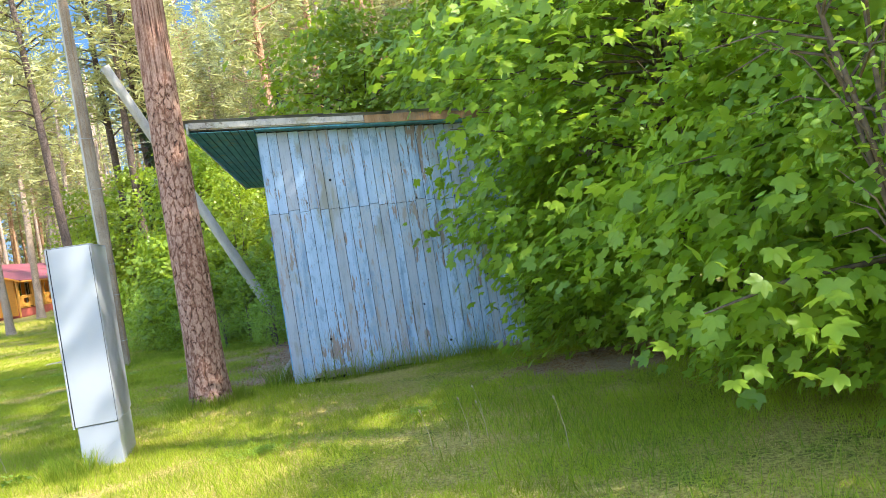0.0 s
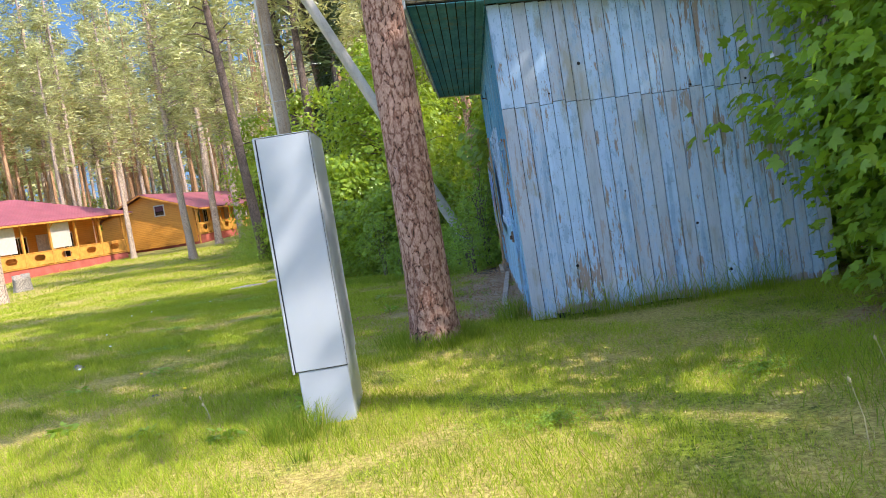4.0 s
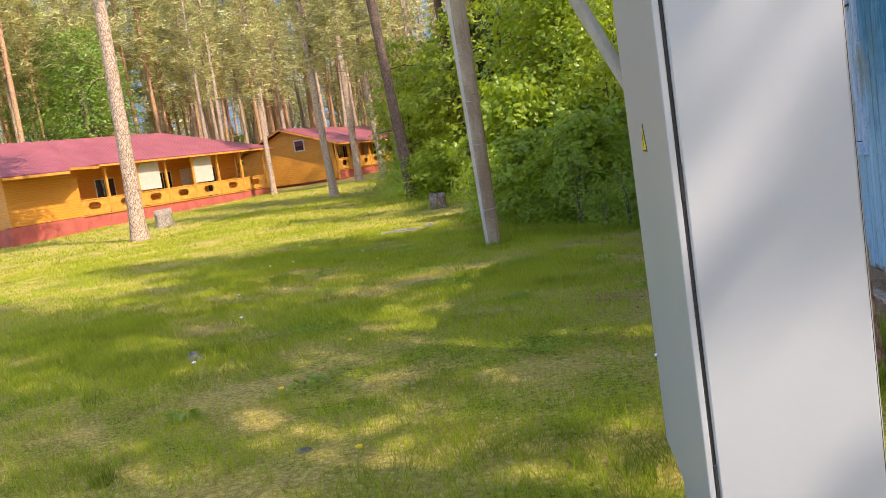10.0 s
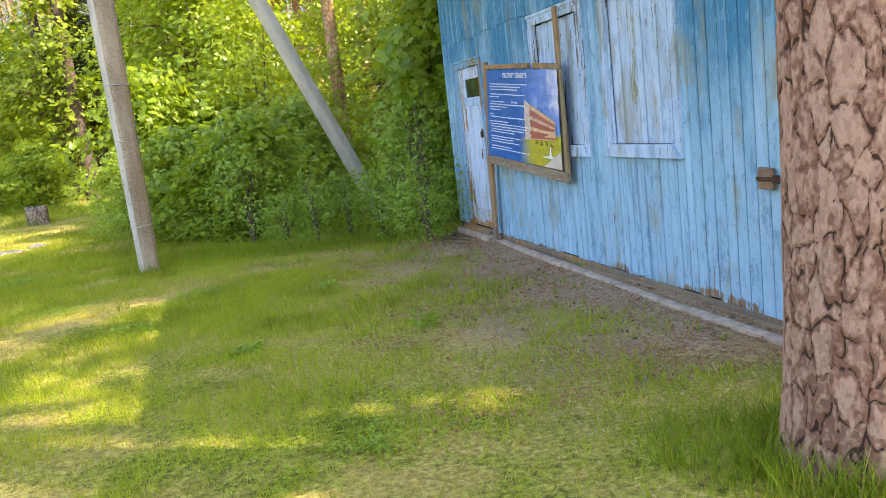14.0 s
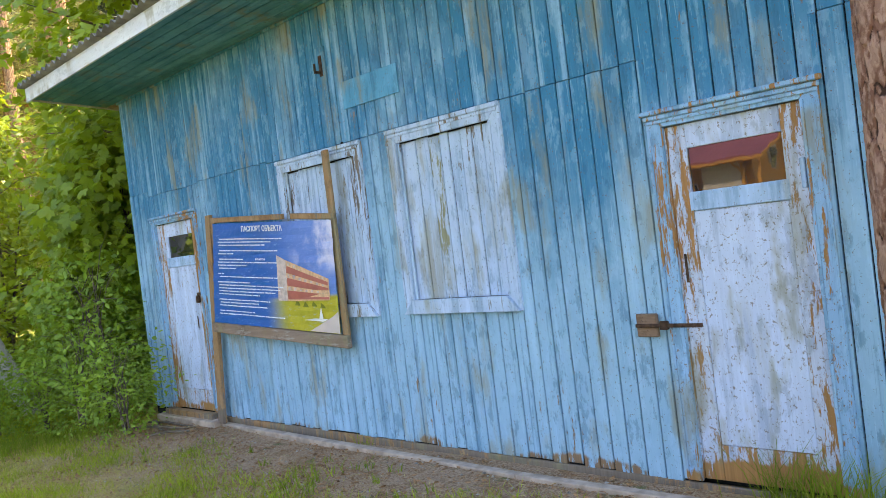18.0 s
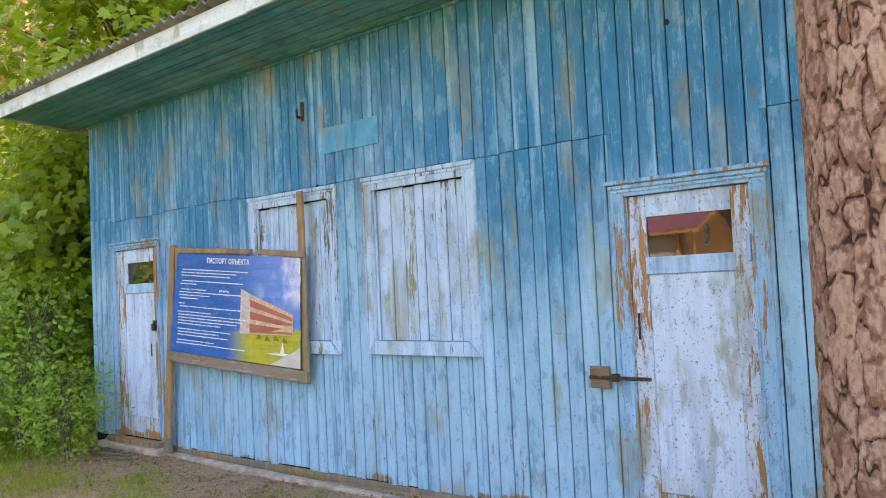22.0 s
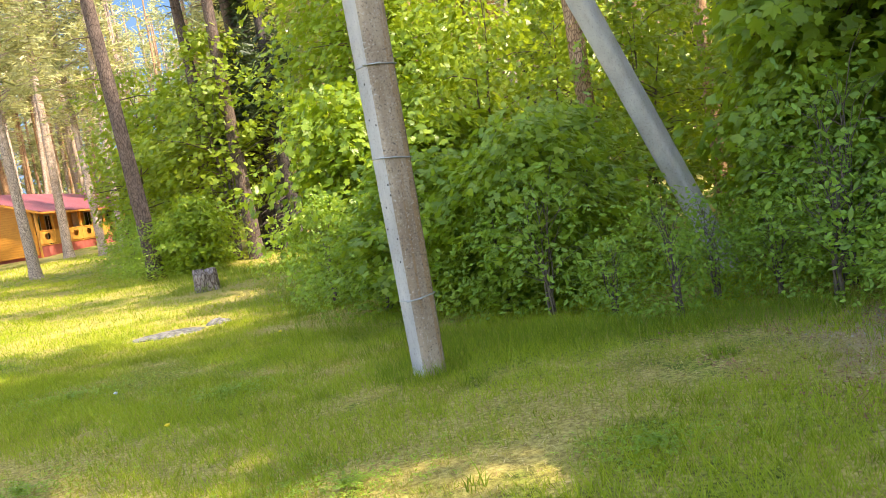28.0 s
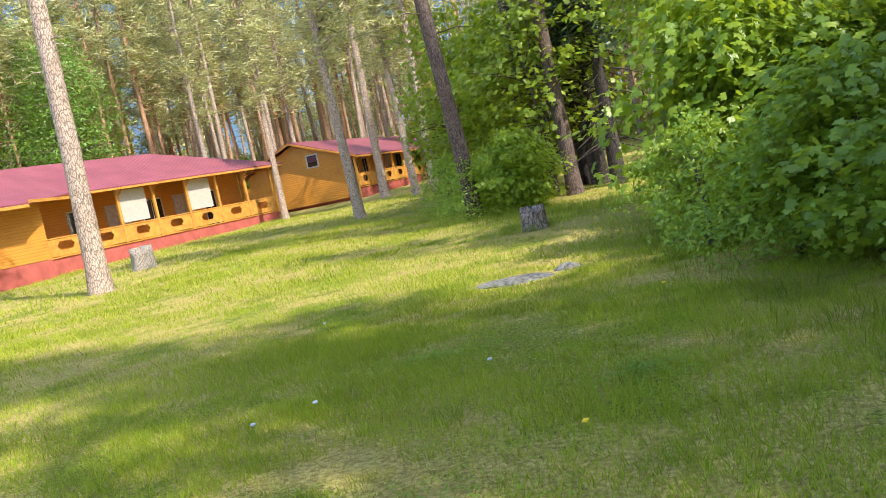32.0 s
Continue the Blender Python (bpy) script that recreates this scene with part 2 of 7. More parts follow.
def make_boards(name, deep, pale, bare, bare_at, fade=(1.6, 2.6), deep_mix=0.75, horizontal=False, specks=0.63, worn=0.0):
    """Old painted boards: streaked, faded, deeper in colour higher up, flaking down to bare wood."""
    m = Mat(name, 0.62, spec=0.3)
    st = (9, 9, 0.5) if not horizontal else (9, 0.5, 9)
    streak = m.noise(m.shift(m.pos(st), (3.1, 5.3, 7.7)), 1.0, 6, 0.6)
    cloud = m.noise(m.pos((1, 1, 0.6)), 1.5, 6, 0.62)
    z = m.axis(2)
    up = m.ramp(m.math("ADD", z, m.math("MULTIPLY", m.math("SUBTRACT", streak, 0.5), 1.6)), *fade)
    f = m.math("ADD", m.math("MULTIPLY", up, deep_mix), m.math("MULTIPLY", m.math("SUBTRACT", cloud, 0.5), 1.7))
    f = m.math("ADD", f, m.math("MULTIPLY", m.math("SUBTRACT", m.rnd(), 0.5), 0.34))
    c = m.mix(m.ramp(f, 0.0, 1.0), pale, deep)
    chalk = tuple(min(1, v * 1.2 + 0.07) for v in pale)
    c = m.mix(m.ramp(streak, 0.54, 0.66, 0, 0.4), c, chalk)
    c = m.mix(m.ramp(streak, 0.46, 0.36, 0, 0.5), c, tuple(v * 0.62 for v in deep))
    lighter = m.mix(0.28, c, chalk)
    darker = m.mix(0.5, c, tuple(v * 0.5 for v in deep))
    mott = m.noise(m.shift(m.pos((7, 7, 3.2) if not horizontal else (7, 3.2, 7)), (3.1, 5.3, 7.7)), 1.3, 9, 0.72)
    c = m.mix(m.ramp(mott, 0.53, 0.60, 0, 0.75), c, lighter)
    c = m.mix(m.ramp(mott, 0.46, 0.40, 0, 0.75), c, darker)
    thin = (90, 90, 2.4) if not horizontal else (90, 2.4, 90)
    hair = m.noise(m.shift(m.pos(thin), (3.1, 5.3, 7.7)), 1.0, 4, 0.7)
    c = m.mix(m.ramp(hair, 0.60, 0.66, 0, 0.35), c, chalk)
    c = m.mix(m.ramp(hair, 0.36, 0.31, 0, 0.35), c, tuple(v * 0.5 for v in deep))
    speck = m.noise(m.shift(m.pos(), (3.1, 5.3, 7.7)), 46, 3, 0.8)
    c = m.mix(m.ramp(speck, specks, specks + 0.03, 0, 0.7), c, tuple(v * 0.5 for v in bare))
    flake = m.noise(m.shift(m.pos((8, 8, 1.3) if not horizontal else (8, 1.3, 8)), (3.1, 5.3, 7.7)), 2.2, 9, 0.75)
    zone = m.noise(m.pos((1, 1, 0.6)), 1.3, 3)
    foot = m.ramp(m.math("ADD", z, m.math("MULTIPLY", m.math("SUBTRACT", flake, 0.5), 0.7)), -0.03, -0.2, 0, 0.10)
    bf = m.ramp(m.math("ADD", foot, m.math("ADD", m.math("MULTIPLY", flake, 0.65), m.math("MULTIPLY", zone, 0.35))), bare_at, bare_at + 0.022)
    grain = m.noise(m.pos((40, 40, 1.5) if not horizontal else (40, 1.5, 40)), 2.0, 4)
    wood = m.mix(grain, tuple(v * 0.55 for v in bare), tuple(min(1, v * 1.25) for v in bare))
    c = m.mix(bf, c, wood)
    if worn:
        rub = m.math("ADD", m.math("MULTIPLY", m.rnd(), 0.5), m.math("MULTIPLY", mott, 0.9))
        c = m.mix(m.ramp(rub, 0.62, 0.86, 0, worn), c, m.mix(grain, (0.30, 0.28, 0.28), (0.50, 0.47, 0.47)))
    green = m.ramp(m.noise(m.pos((1.6, 1.6, 0.55)), 1.9, 5, 0.6), 0.53, 0.64, 0, 0.68)
    c = m.mix(m.math("MULTIPLY", green, m.ramp(streak, 0.35, 0.6)), c, (0.25, 0.225, 0.125))
    m.colour(c)
    m.bump(m.math("ADD", m.math("MULTIPLY", grain, 0.5), m.math("MULTIPLY", bf, -0.8)), 0.45, 0.004)
    return m.m


def make_bark(name, plate_a, plate_b, crack, use_attr):
    m = Mat(name, 0.9, spec=0.15)
    p = m.local()
    fine = m.noise(p, 38, 5, 0.7)
    blot = m.noise(p, 5, 4)
    grains = m.noise(p, 130, 4, 0.8)
    fine = m.math("ADD", m.math("MULTIPLY", fine, 0.6), m.math("MULTIPLY", grains, 0.4))
    split = m.noise(m.local((1, 1, 0.22)), 75, 5, 0.75)
    plate = m.mix(m.ramp(m.math("ADD", m.math("MULTIPLY", fine, 0.6), m.math("MULTIPLY", blot, 0.5)), *((0.25, 0.55) if use_attr else (0.35, 0.75))), plate_a, plate_b)
    if use_attr:
        at = m.t.nodes.new("ShaderNodeAttribute")
        at.attribute_name = "crack"
        k = m.ramp(at.outputs["Fac"], 0.25, 0.9)
        tone = m.t.nodes.new("ShaderNodeAttribute")
        tone.attribute_name = "tone"
        plate = m.mix(m.ramp(tone.outputs["Fac"], 0.2, 0.75, 0, 0.9), plate, plate_a)
        sep = m.t.nodes.new("ShaderNodeSeparateColor")
        warp = m.t.nodes.new("ShaderNodeVectorMath")
        warp.operation = "MULTIPLY_ADD"
        m.link(m.noise(p, 30, 3), warp.inputs[0])
        warp.inputs[1].default_value = (0.03, 0.03, 0.03)
        m.link(m.local((1, 1, 0.55)), warp.inputs[2])
        m.link(m.voronoi(warp.outputs[0], 62, "F1", "Color"), sep.inputs[0])
        flake = sep.outputs[0]
        plate = m.mix(m.ramp(flake, 0.5, 0.65, 0, 0.22), plate, tuple(v * 0.6 for v in plate_a))
        plate = m.mix(m.ramp(flake, 0.34, 0.2, 0, 0.25), plate, tuple(min(1, v * 1.15) for v in plate_b))
        fine = m.math("ADD", fine, m.math("MULTIPLY", flake, 0.8))
        plate = m.mix(m.ramp(split, 0.44, 0.36, 0, 0.55), plate, plate_a)
        fine = m.math("ADD", fine, m.math("MULTIPLY", split, 0.9))
        lichen = m.ramp(m.noise(p, 11, 5, 0.7), 0.58, 0.68, 0, 0.5)
        plate = m.mix(lichen, plate, (0.52, 0.335, 0.265))
    else:
        k = m.ramp(m.voronoi(m.local((1, 1, 0.3)), 22, "DISTANCE_TO_EDGE"), 0.16, 0.0, 0, 0.85)
    m.colour(m.mix(k, plate, crack))
    m.bump(m.math("SUBTRACT", fine, m.math("MULTIPLY", k, 1.6 if use_attr else 1.0)), 0.6, 0.008 if use_attr else 0.012)
    return m.m


GROUND = make_ground()
BLADE = make_blade()
LONG_BLADE = make_blade("long grass blades", (0.08, 0.15, 0.012), (0.30, 0.38, 0.03))


def make_straw():
    m = Mat("dead straw", 0.8, spec=0.1)
    f = m.island()
    m.colour(m.mix(m.ramp(f, 0.6, 0.75), m.mix(f, (0.50, 0.37, 0.13), (0.68, 0.55, 0.25)), (0.36, 0.21, 0.11)))
    return m.m


DEAD_STRAW = make_straw()
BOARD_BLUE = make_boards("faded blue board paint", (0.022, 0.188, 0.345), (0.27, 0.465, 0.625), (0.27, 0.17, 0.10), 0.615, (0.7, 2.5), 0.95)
BOARD_GABLE = make_boards("weathered pale blue board paint", (0.20, 0.37, 0.60), (0.38, 0.50, 0.66), (0.33, 0.25, 0.21), 0.55, (1.0, 4.0), 0.3, worn=0.6)
BOARD_TEAL = make_boards("teal soffit paint", (0.06, 0.235, 0.30), (0.14, 0.36, 0.44), (0.2, 0.16, 0.1), 0.70, (0, 3), 0.5, horizontal=True)
TRIM_BLUE = make_boards("flaking pale blue trim paint", (0.18, 0.38, 0.60), (0.38, 0.53, 0.72), (0.33, 0.21, 0.12), 0.60, (1.0, 3.2), 0.3)
TRIM_PEEL = make_boards("flaking pale door frame paint", (0.36, 0.48, 0.68), (0.50, 0.57, 0.70), (0.40, 0.20, 0.07), 0.492, (1.0, 3.2), 0.3, specks=0.575)
CASING = make_boards("flaking blue casing paint", (0.07, 0.26, 0.50), (0.26, 0.46, 0.66), (0.40, 0.20, 0.07), 0.53, (0.8, 2.6), 0.6, specks=0.60)
SHUTTER = make_boards("pale shutter board paint", (0.24, 0.41, 0.63), (0.42, 0.54, 0.70), (0.19, 0.15, 0.12), 0.572, (0.5, 3.5), 0.2)
SHUTTER_BARE = make_boards("shutter board worn to grey-green wood", (0.24, 0.41, 0.63), (0.40, 0.50, 0.62), (0.27, 0.27, 0.17), 0.505, (0.5, 3.5), 0.2)
DOOR_PAINT = make_boards("pale door paint", (0.41, 0.53, 0.75), (0.52, 0.61, 0.78), (0.30, 0.17, 0.08), 0.62, (0.5, 3.5), 0.2, specks=0.60)
FASCIA = make_boards("white fascia paint", (0.55, 0.62, 0.68), (0.66, 0.69, 0.72), (0.4, 0.35, 0.3), 0.62, (0, 5), 0.2, horizontal=True)
GREY_WOOD = make_boards("grey bare wood", (0.38, 0.335, 0.28), (0.50, 0.45, 0.39), (0.25, 0.20, 0.15), 0.56, (0, 5), 0.2, horizontal=True)
BROWN_WOOD = make_boards("brown raw timber", (0.24, 0.12, 0.05), (0.33, 0.19, 0.09), (0.22, 0.17, 0.13), 0.56, (0, 5), 0.3)
PLANK = plain("weathered grey plank", (0.46, 0.35, 0.27), 0.85, vary=0.16, scale=9, bump=0.4)
SLATE = plain("grey corrugated roof sheet", (0.20, 0.19, 0.17), 0.9, vary=0.25, scale=3, bump=0.4)
# near-black colour that stands in for shade in gaps, holes and rooms
DARK = plain("painted near-black inside", (0.015, 0.014, 0.013), 0.9)
RUST = plain("rusty iron", (0.10, 0.055, 0.035), 0.75, 0.5, 0.3, 30, 0.4)
CABINET = plain("light grey powder coat", (0.36, 0.375, 0.415), 0.32, vary=0.02, scale=2, bump=0.03)
SEAL = plain("black rubber seal", (0.02, 0.02, 0.022), 0.7)
STEEL = plain("bright steel", (0.6, 0.6, 0.6), 0.3, 1.0)
YELLOW = plain("yellow sticker", (0.80, 0.62, 0.02), 0.4, vary=0.02)
BLACK = plain("black print", (0.01, 0.01, 0.01), 0.5)
WHITE = plain("white print", (0.8, 0.8, 0.8), 0.5, vary=0.02)
BARK = make_bark("pine bark plates", (0.20, 0.093, 0.062), (0.45, 0.275, 0.208), (0.06, 0.033, 0.025), True)
FAR_BARK = make_bark("grey brown pine bark", (0.38, 0.275, 0.205), (0.66, 0.51, 0.40), (0.11, 0.08, 0.06), False)
RED_BARK = make_bark("orange pine bark", (0.42, 0.225, 0.125), (0.70, 0.44, 0.26), (0.17, 0.09, 0.055), False)
# brown bark with the shade at the wood's edge put into its colour
SHADED_BARK = make_bark("pine bark darkened for shade", (0.11, 0.075, 0.06), (0.22, 0.16, 0.13), (0.05, 0.035, 0.03), False)
DARK_BARK = make_bark("dark spruce bark", (0.05, 0.04, 0.035), (0.12, 0.095, 0.08), (0.02, 0.016, 0.014), False)
TWIG = plain("brown twig bark", (0.15, 0.11, 0.08), 0.9, vary=0.2, scale=20)
MAPLE_LEAF = leaf_mat("maple leaves", (0.10, 0.20, 0.017), (0.29, 0.42, 0.038), (0.51, 0.68, 0.042), 1.25)
WOOD_LEAF = leaf_mat("wood maple leaves", (0.105, 0.19, 0.013), (0.29, 0.385, 0.028), (0.52, 0.63, 0.03))
BUSH_LEAF = leaf_mat("shrub leaves", (0.10, 0.195, 0.016), (0.26, 0.385, 0.034), (0.50, 0.62, 0.035))
YOUNG_LEAF = leaf_mat("yellow green young leaves", (0.14, 0.22, 0.015), (0.32, 0.40, 0.03), (0.48, 0.56, 0.025))
ELDER_LEAF = leaf_mat("elder leaves", (0.12, 0.22, 0.02), (0.26, 0.40, 0.04), (0.46, 0.60, 0.045))
BIRCH_LEAF = leaf_mat("birch leaves", (0.10, 0.20, 0.02), (0.20, 0.32, 0.04), (0.28, 0.42, 0.04))
NEEDLE = leaf_mat("pine needles", (0.05, 0.062, 0.022), (0.66, 0.63, 0.28), (0.62, 0.60, 0.19), 0.95)
SPRUCE = leaf_mat("dark spruce needles", (0.03, 0.05, 0.02), (0.08, 0.115, 0.04), (0.08, 0.11, 0.03), 0.7)
GLASS_M = Mat("window glass", 0.02)
GLASS_M.colour((0.02, 0.02, 0.02))
GLASS_M.b.inputs["IOR"].default_value = 1.65
GLASS_M.b.inputs["Specular IOR Level"].default_value = 0.9
GLASS_M.bump(GLASS_M.noise(GLASS_M.pos(), 7, 2), 0.8, 0.0003)
GLASS = GLASS_M.m


def make_logs():
    """Oiled log siding: round courses with dark joints."""
    m = Mat("orange oiled log siding", 0.5, spec=0.3)
    course = m.math("PINGPONG", m.axis(2), 0.075)
    c = m.mix(m.noise(m.pos((1.5, 1.5, 14)), 1.2, 5), (0.48, 0.19, 0.025), (0.68, 0.31, 0.045))
    c = m.mix(m.ramp(m.noise(m.pos(), 1.1, 4), 0.5, 0.75, 0, 0.35), c, (0.34, 0.14, 0.03))
    m.colour(m.mix(m.ramp(course, 0.010, 0.002, 0, 0.4), c, (0.16, 0.06, 0.015)))
    m.bump(m.ramp(course, 0.0, 0.05), 0.3, 0.02)
    return m.m


def make_tiles():
    """Ribbed metal roof tile."""
    m = Mat("raspberry red metal roof tile", 0.5, spec=0.35)
    n = m.t.nodes.new("ShaderNodeSeparateXYZ")
    m.link(m.local(), n.inputs[0])
    rib = m.math("PINGPONG", n.outputs[0], 0.11)
    row = m.math("PINGPONG", n.outputs[1], 0.16)
    c = m.mix(m.ramp(m.noise(m.local(), 0.8, 5), 0.3, 0.7), (0.23, 0.06, 0.075), (0.31, 0.085, 0.10))
    m.colour(m.mix(m.math("MAXIMUM", m.ramp(rib, 0.025, 0.005, 0, 0.35), m.ramp(row, 0.02, 0.004, 0, 0.35)), c, (0.12, 0.03, 0.04)))
    m.bump(m.ramp(rib, 0.0, 0.08), 0.4, 0.03)
    return m.m


ORANGE = make_logs()
RED_ROOF = make_tiles()
AMBER = plain("yellow oiled railing timber", (0.60, 0.28, 0.05), 0.5, vary=0.12, scale=3)
PLINTH = plain("brick red plinth paint", (0.42, 0.10, 0.075), 0.8, vary=0.1, scale=2)
PANEL_W = plain("cream awning panel", (0.50, 0.45, 0.385), 0.6, vary=0.04)
CURTAIN = plain("pale curtain cloth", (0.55, 0.50, 0.42), 0.9, vary=0.1)
STUMP_M = make_bark("old stump wood", (0.30, 0.25, 0.20), (0.48, 0.42, 0.35), (0.12, 0.10, 0.08), False)
STONE = plain("grey gravelly stone", (0.23, 0.21, 0.175), 0.95, vary=0.3, scale=14, bump=0.8)
ROT_WOOD = make_bark("rotting stump wood", (0.22, 0.165, 0.13), (0.42, 0.34, 0.28), (0.07, 0.04, 0.03), False)
WIRE = plain("galvanised wire", (0.45, 0.45, 0.44), 0.5, 0.7)


def make_concrete(name, lo, hi, spots):
    """Cast concrete: a smooth face, or a worn one that shows its gravel."""
    m = Mat(name, 0.9, spec=0.15)
    c = m.mix(m.ramp(m.noise(m.local((1, 1, 0.4)), 3.0, 6, 0.65), 0.3, 0.7), lo, hi)
    run = m.ramp(m.noise(m.local((14, 14, 0.25)), 1.0, 5), 0.54, 0.64, 0, 0.55 if spots > 0.5 else 0.05)
    c = m.mix(run, c, (0.30, 0.17, 0.07))
    grit = m.noise(m.local(), 55, 4, 0.75)
    c = m.mix(m.ramp(grit, 0.56, 0.63, 0, spots), c, (0.10, 0.085, 0.075))
    c = m.mix(m.ramp(grit, 0.42, 0.36, 0, spots * 0.7), c, (0.55, 0.52, 0.48))
    m.colour(c)
    m.bump(m.math("ADD", grit, m.noise(m.local(), 8, 4)), 0.3 + 0.4 * spots, 0.006)
    return m.m


POLE = make_concrete("smooth grey concrete", (0.38, 0.345, 0.31), (0.56, 0.515, 0.465), 0.35)
POLE_ROUGH = make_concrete("worn gravelly concrete", (0.25, 0.18, 0.125), (0.44, 0.345, 0.255), 0.9)


# ---- building helpers ----
def thing(name, at=(0, 0, 0), label="", category="", group="", kind=""):
    ob = new(name)
    ob.empty_display_size = 0.1
    ob.location = at
    return tagged(ob, label, category, group, kind)


def lay(name, me, material, parent=None, label="", m=None):
    """Links a mesh as one object, under a thing or a part."""
    ob = new(name, me)
    if material is not None and not me.materials:
        me.materials.append(material)
    if parent is not None:
        ob.parent = parent
    if m is not None:
        ob.matrix_basis = m
    return tagged(ob, label)


def part(name, bm, material, parent=None, label="", m=None, smooth=False):
    me = bpy.data.meshes.new(name)
    if smooth:
        for f in bm.faces:
            f.smooth = True
    bm.to_mesh(me)
    bm.free()
    return lay(name, me, material, parent, label, m)


def np_mesh(name, v, f, smooth=False):
    """A mesh from arrays of vertices and equal-sided faces."""
    me = bpy.data.meshes.new(name)
    v, f = np.asarray(v, np.float32), np.asarray(f, np.int32)
    k = f.shape[1]
    me.vertices.add(len(v))
    me.vertices.foreach_set("co", v.ravel())
    me.loops.add(f.size)
    me.loops.foreach_set("vertex_index", f.ravel())
    me.polygons.add(len(f))
    me.polygons.foreach_set("loop_start", np.arange(0, f.size, k, dtype=np.int32))
    if smooth:
        me.polygons.foreach_set("use_smooth", np.ones(len(f), bool))
    me.update(calc_edges=True)
    return me


def box(x0, x1, y0, y1, z0, z1, bevel=0.004):
    """A box between corners, with worn edges."""
    bm = bmesh.new()
    bmesh.ops.create_cube(bm, size=1)
    for v in bm.verts:
        v.co = ((x0 + x1) / 2 + v.co.x * (x1 - x0), (y0 + y1) / 2 + v.co.y * (y1 - y0), (z0 + z1) / 2 + v.co.z * (z1 - z0))
    if bevel:
        bmesh.ops.bevel(bm, geom=bm.edges[:], offset=min(bevel, 0.3 * min(abs(x1 - x0), abs(y1 - y0), abs(z1 - z0))), segments=1, affect="EDGES")
    return bm


def prism(points, depth, axis=0, at=0.0, bevel=0.0):
    """A flat outline (pairs) pushed out along an axis: 0 gives outlines in y, z; 1 in x, z; 2 in x, y."""
    bm = bmesh.new()

    def put(a, b, d):
        return ((d, a, b), (a, d, b), (a, b, d))[axis]

    front = [bm.verts.new(put(a, b, at)) for a, b in points]
    back = [bm.verts.new(put(a, b, at + depth)) for a, b in points]
    bm.faces.new(front)
    bm.faces.new(back[::-1])
    n = len(points)
    for i in range(n):
        bm.faces.new((front[i], back[i], back[(i + 1) % n], front[(i + 1) % n]))
    bmesh.ops.recalc_face_normals(bm, faces=bm.faces[:])
    if bevel:
        bmesh.ops.bevel(bm, geom=bm.edges[:], offset=bevel, segments=1, affect="EDGES")
    return bm


def tube_np(path, radii, sides=10, wobble=0.0, rng=None):
    """A tapered tube along a path, as arrays of vertices and quads."""
    path, radii = np.asarray(path, float), np.asarray(radii, float)
    n = len(path)
    t = np.gradient(path, axis=0)
    t /= np.linalg.norm(t, axis=1, keepdims=True) + 1e-9
    up = np.where(np.abs(t[:, 2:3]) > 0.9, np.array([[1.0, 0, 0]]), np.array([[0, 0, 1.0]]))
    a = np.cross(up, t)
    a /= np.linalg.norm(a, axis=1, keepdims=True) + 1e-9
    b = np.cross(t, a)
    ang = np.linspace(0, 2 * np.pi, sides, endpoint=False)
    ring = a[:, None, :] * np.cos(ang)[None, :, None] + b[:, None, :] * np.sin(ang)[None, :, None]
    r = radii[:, None, None] * np.ones((n, sides, 1))
    if wobble and rng is not None:
        r = r * (1 + wobble * rng.normal(size=(n, sides, 1)))
    v = (path[:, None, :] + ring * r).reshape(-1, 3)
    i, j = np.meshgrid(np.arange(n - 1), np.arange(sides), indexing="ij")
    k = (j + 1) % sides
    f = np.stack([i * sides + j, i * sides + k, (i + 1) * sides + k, (i + 1) * sides + j], -1).reshape(-1, 4)
    return v, f


def join_np(pieces):
    """Joins arrays of vertices and faces."""
    vs, fs, n = [], [], 0
    for v, f in pieces:
        vs.append(v)
        fs.append(f + n)
        n += len(v)
    return np.concatenate(vs), np.concatenate(fs)


# ---- leaves ----
def maple_template():
    """A five-lobed leaf of length 1 about the end of its stalk, slightly folded."""
    out = [(0.0, -0.28), (-24, 0.36), (-66, 0.66), (-50, 0.53), (-31, 0.84), (-16, 0.64), (0, 1.0),
           (16, 0.64), (31, 0.84), (50, 0.53), (66, 0.66), (24, 0.36)]
    pts = [(0.0, 0.0, 0.0)]
    for a, r in (out[1:]):
        if (a, r) == (24, 0.36):
            a, r = 105, 0.48
        if (a, r) == (-24, 0.36):
            a, r = -105, 0.48
        pts.append((r * math.sin(radians(a)), r * math.cos(radians(a)), -0.10 * abs(math.sin(radians(a))) * r - 0.16 * max(0, r - 0.4)))
    v = np.array(pts)
    f = np.array([(0, i + 1, i + 2) for i in range(len(pts) - 2)])
    return v, f


def oval_template():
    v = np.array([(0, 0, 0), (-0.22, 0.35, -0.05), (-0.2, 0.65, -0.08), (0, 1.0, -0.16), (0.2, 0.65, -0.08), (0.22, 0.35, -0.05), (0, 0.5, 0.02)], float)
    f = np.array([(6, 0, 1), (6, 1, 2), (6, 2, 3), (6, 3, 4), (6, 4, 5), (6, 5, 0)])[:, ::-1]
    return v, f


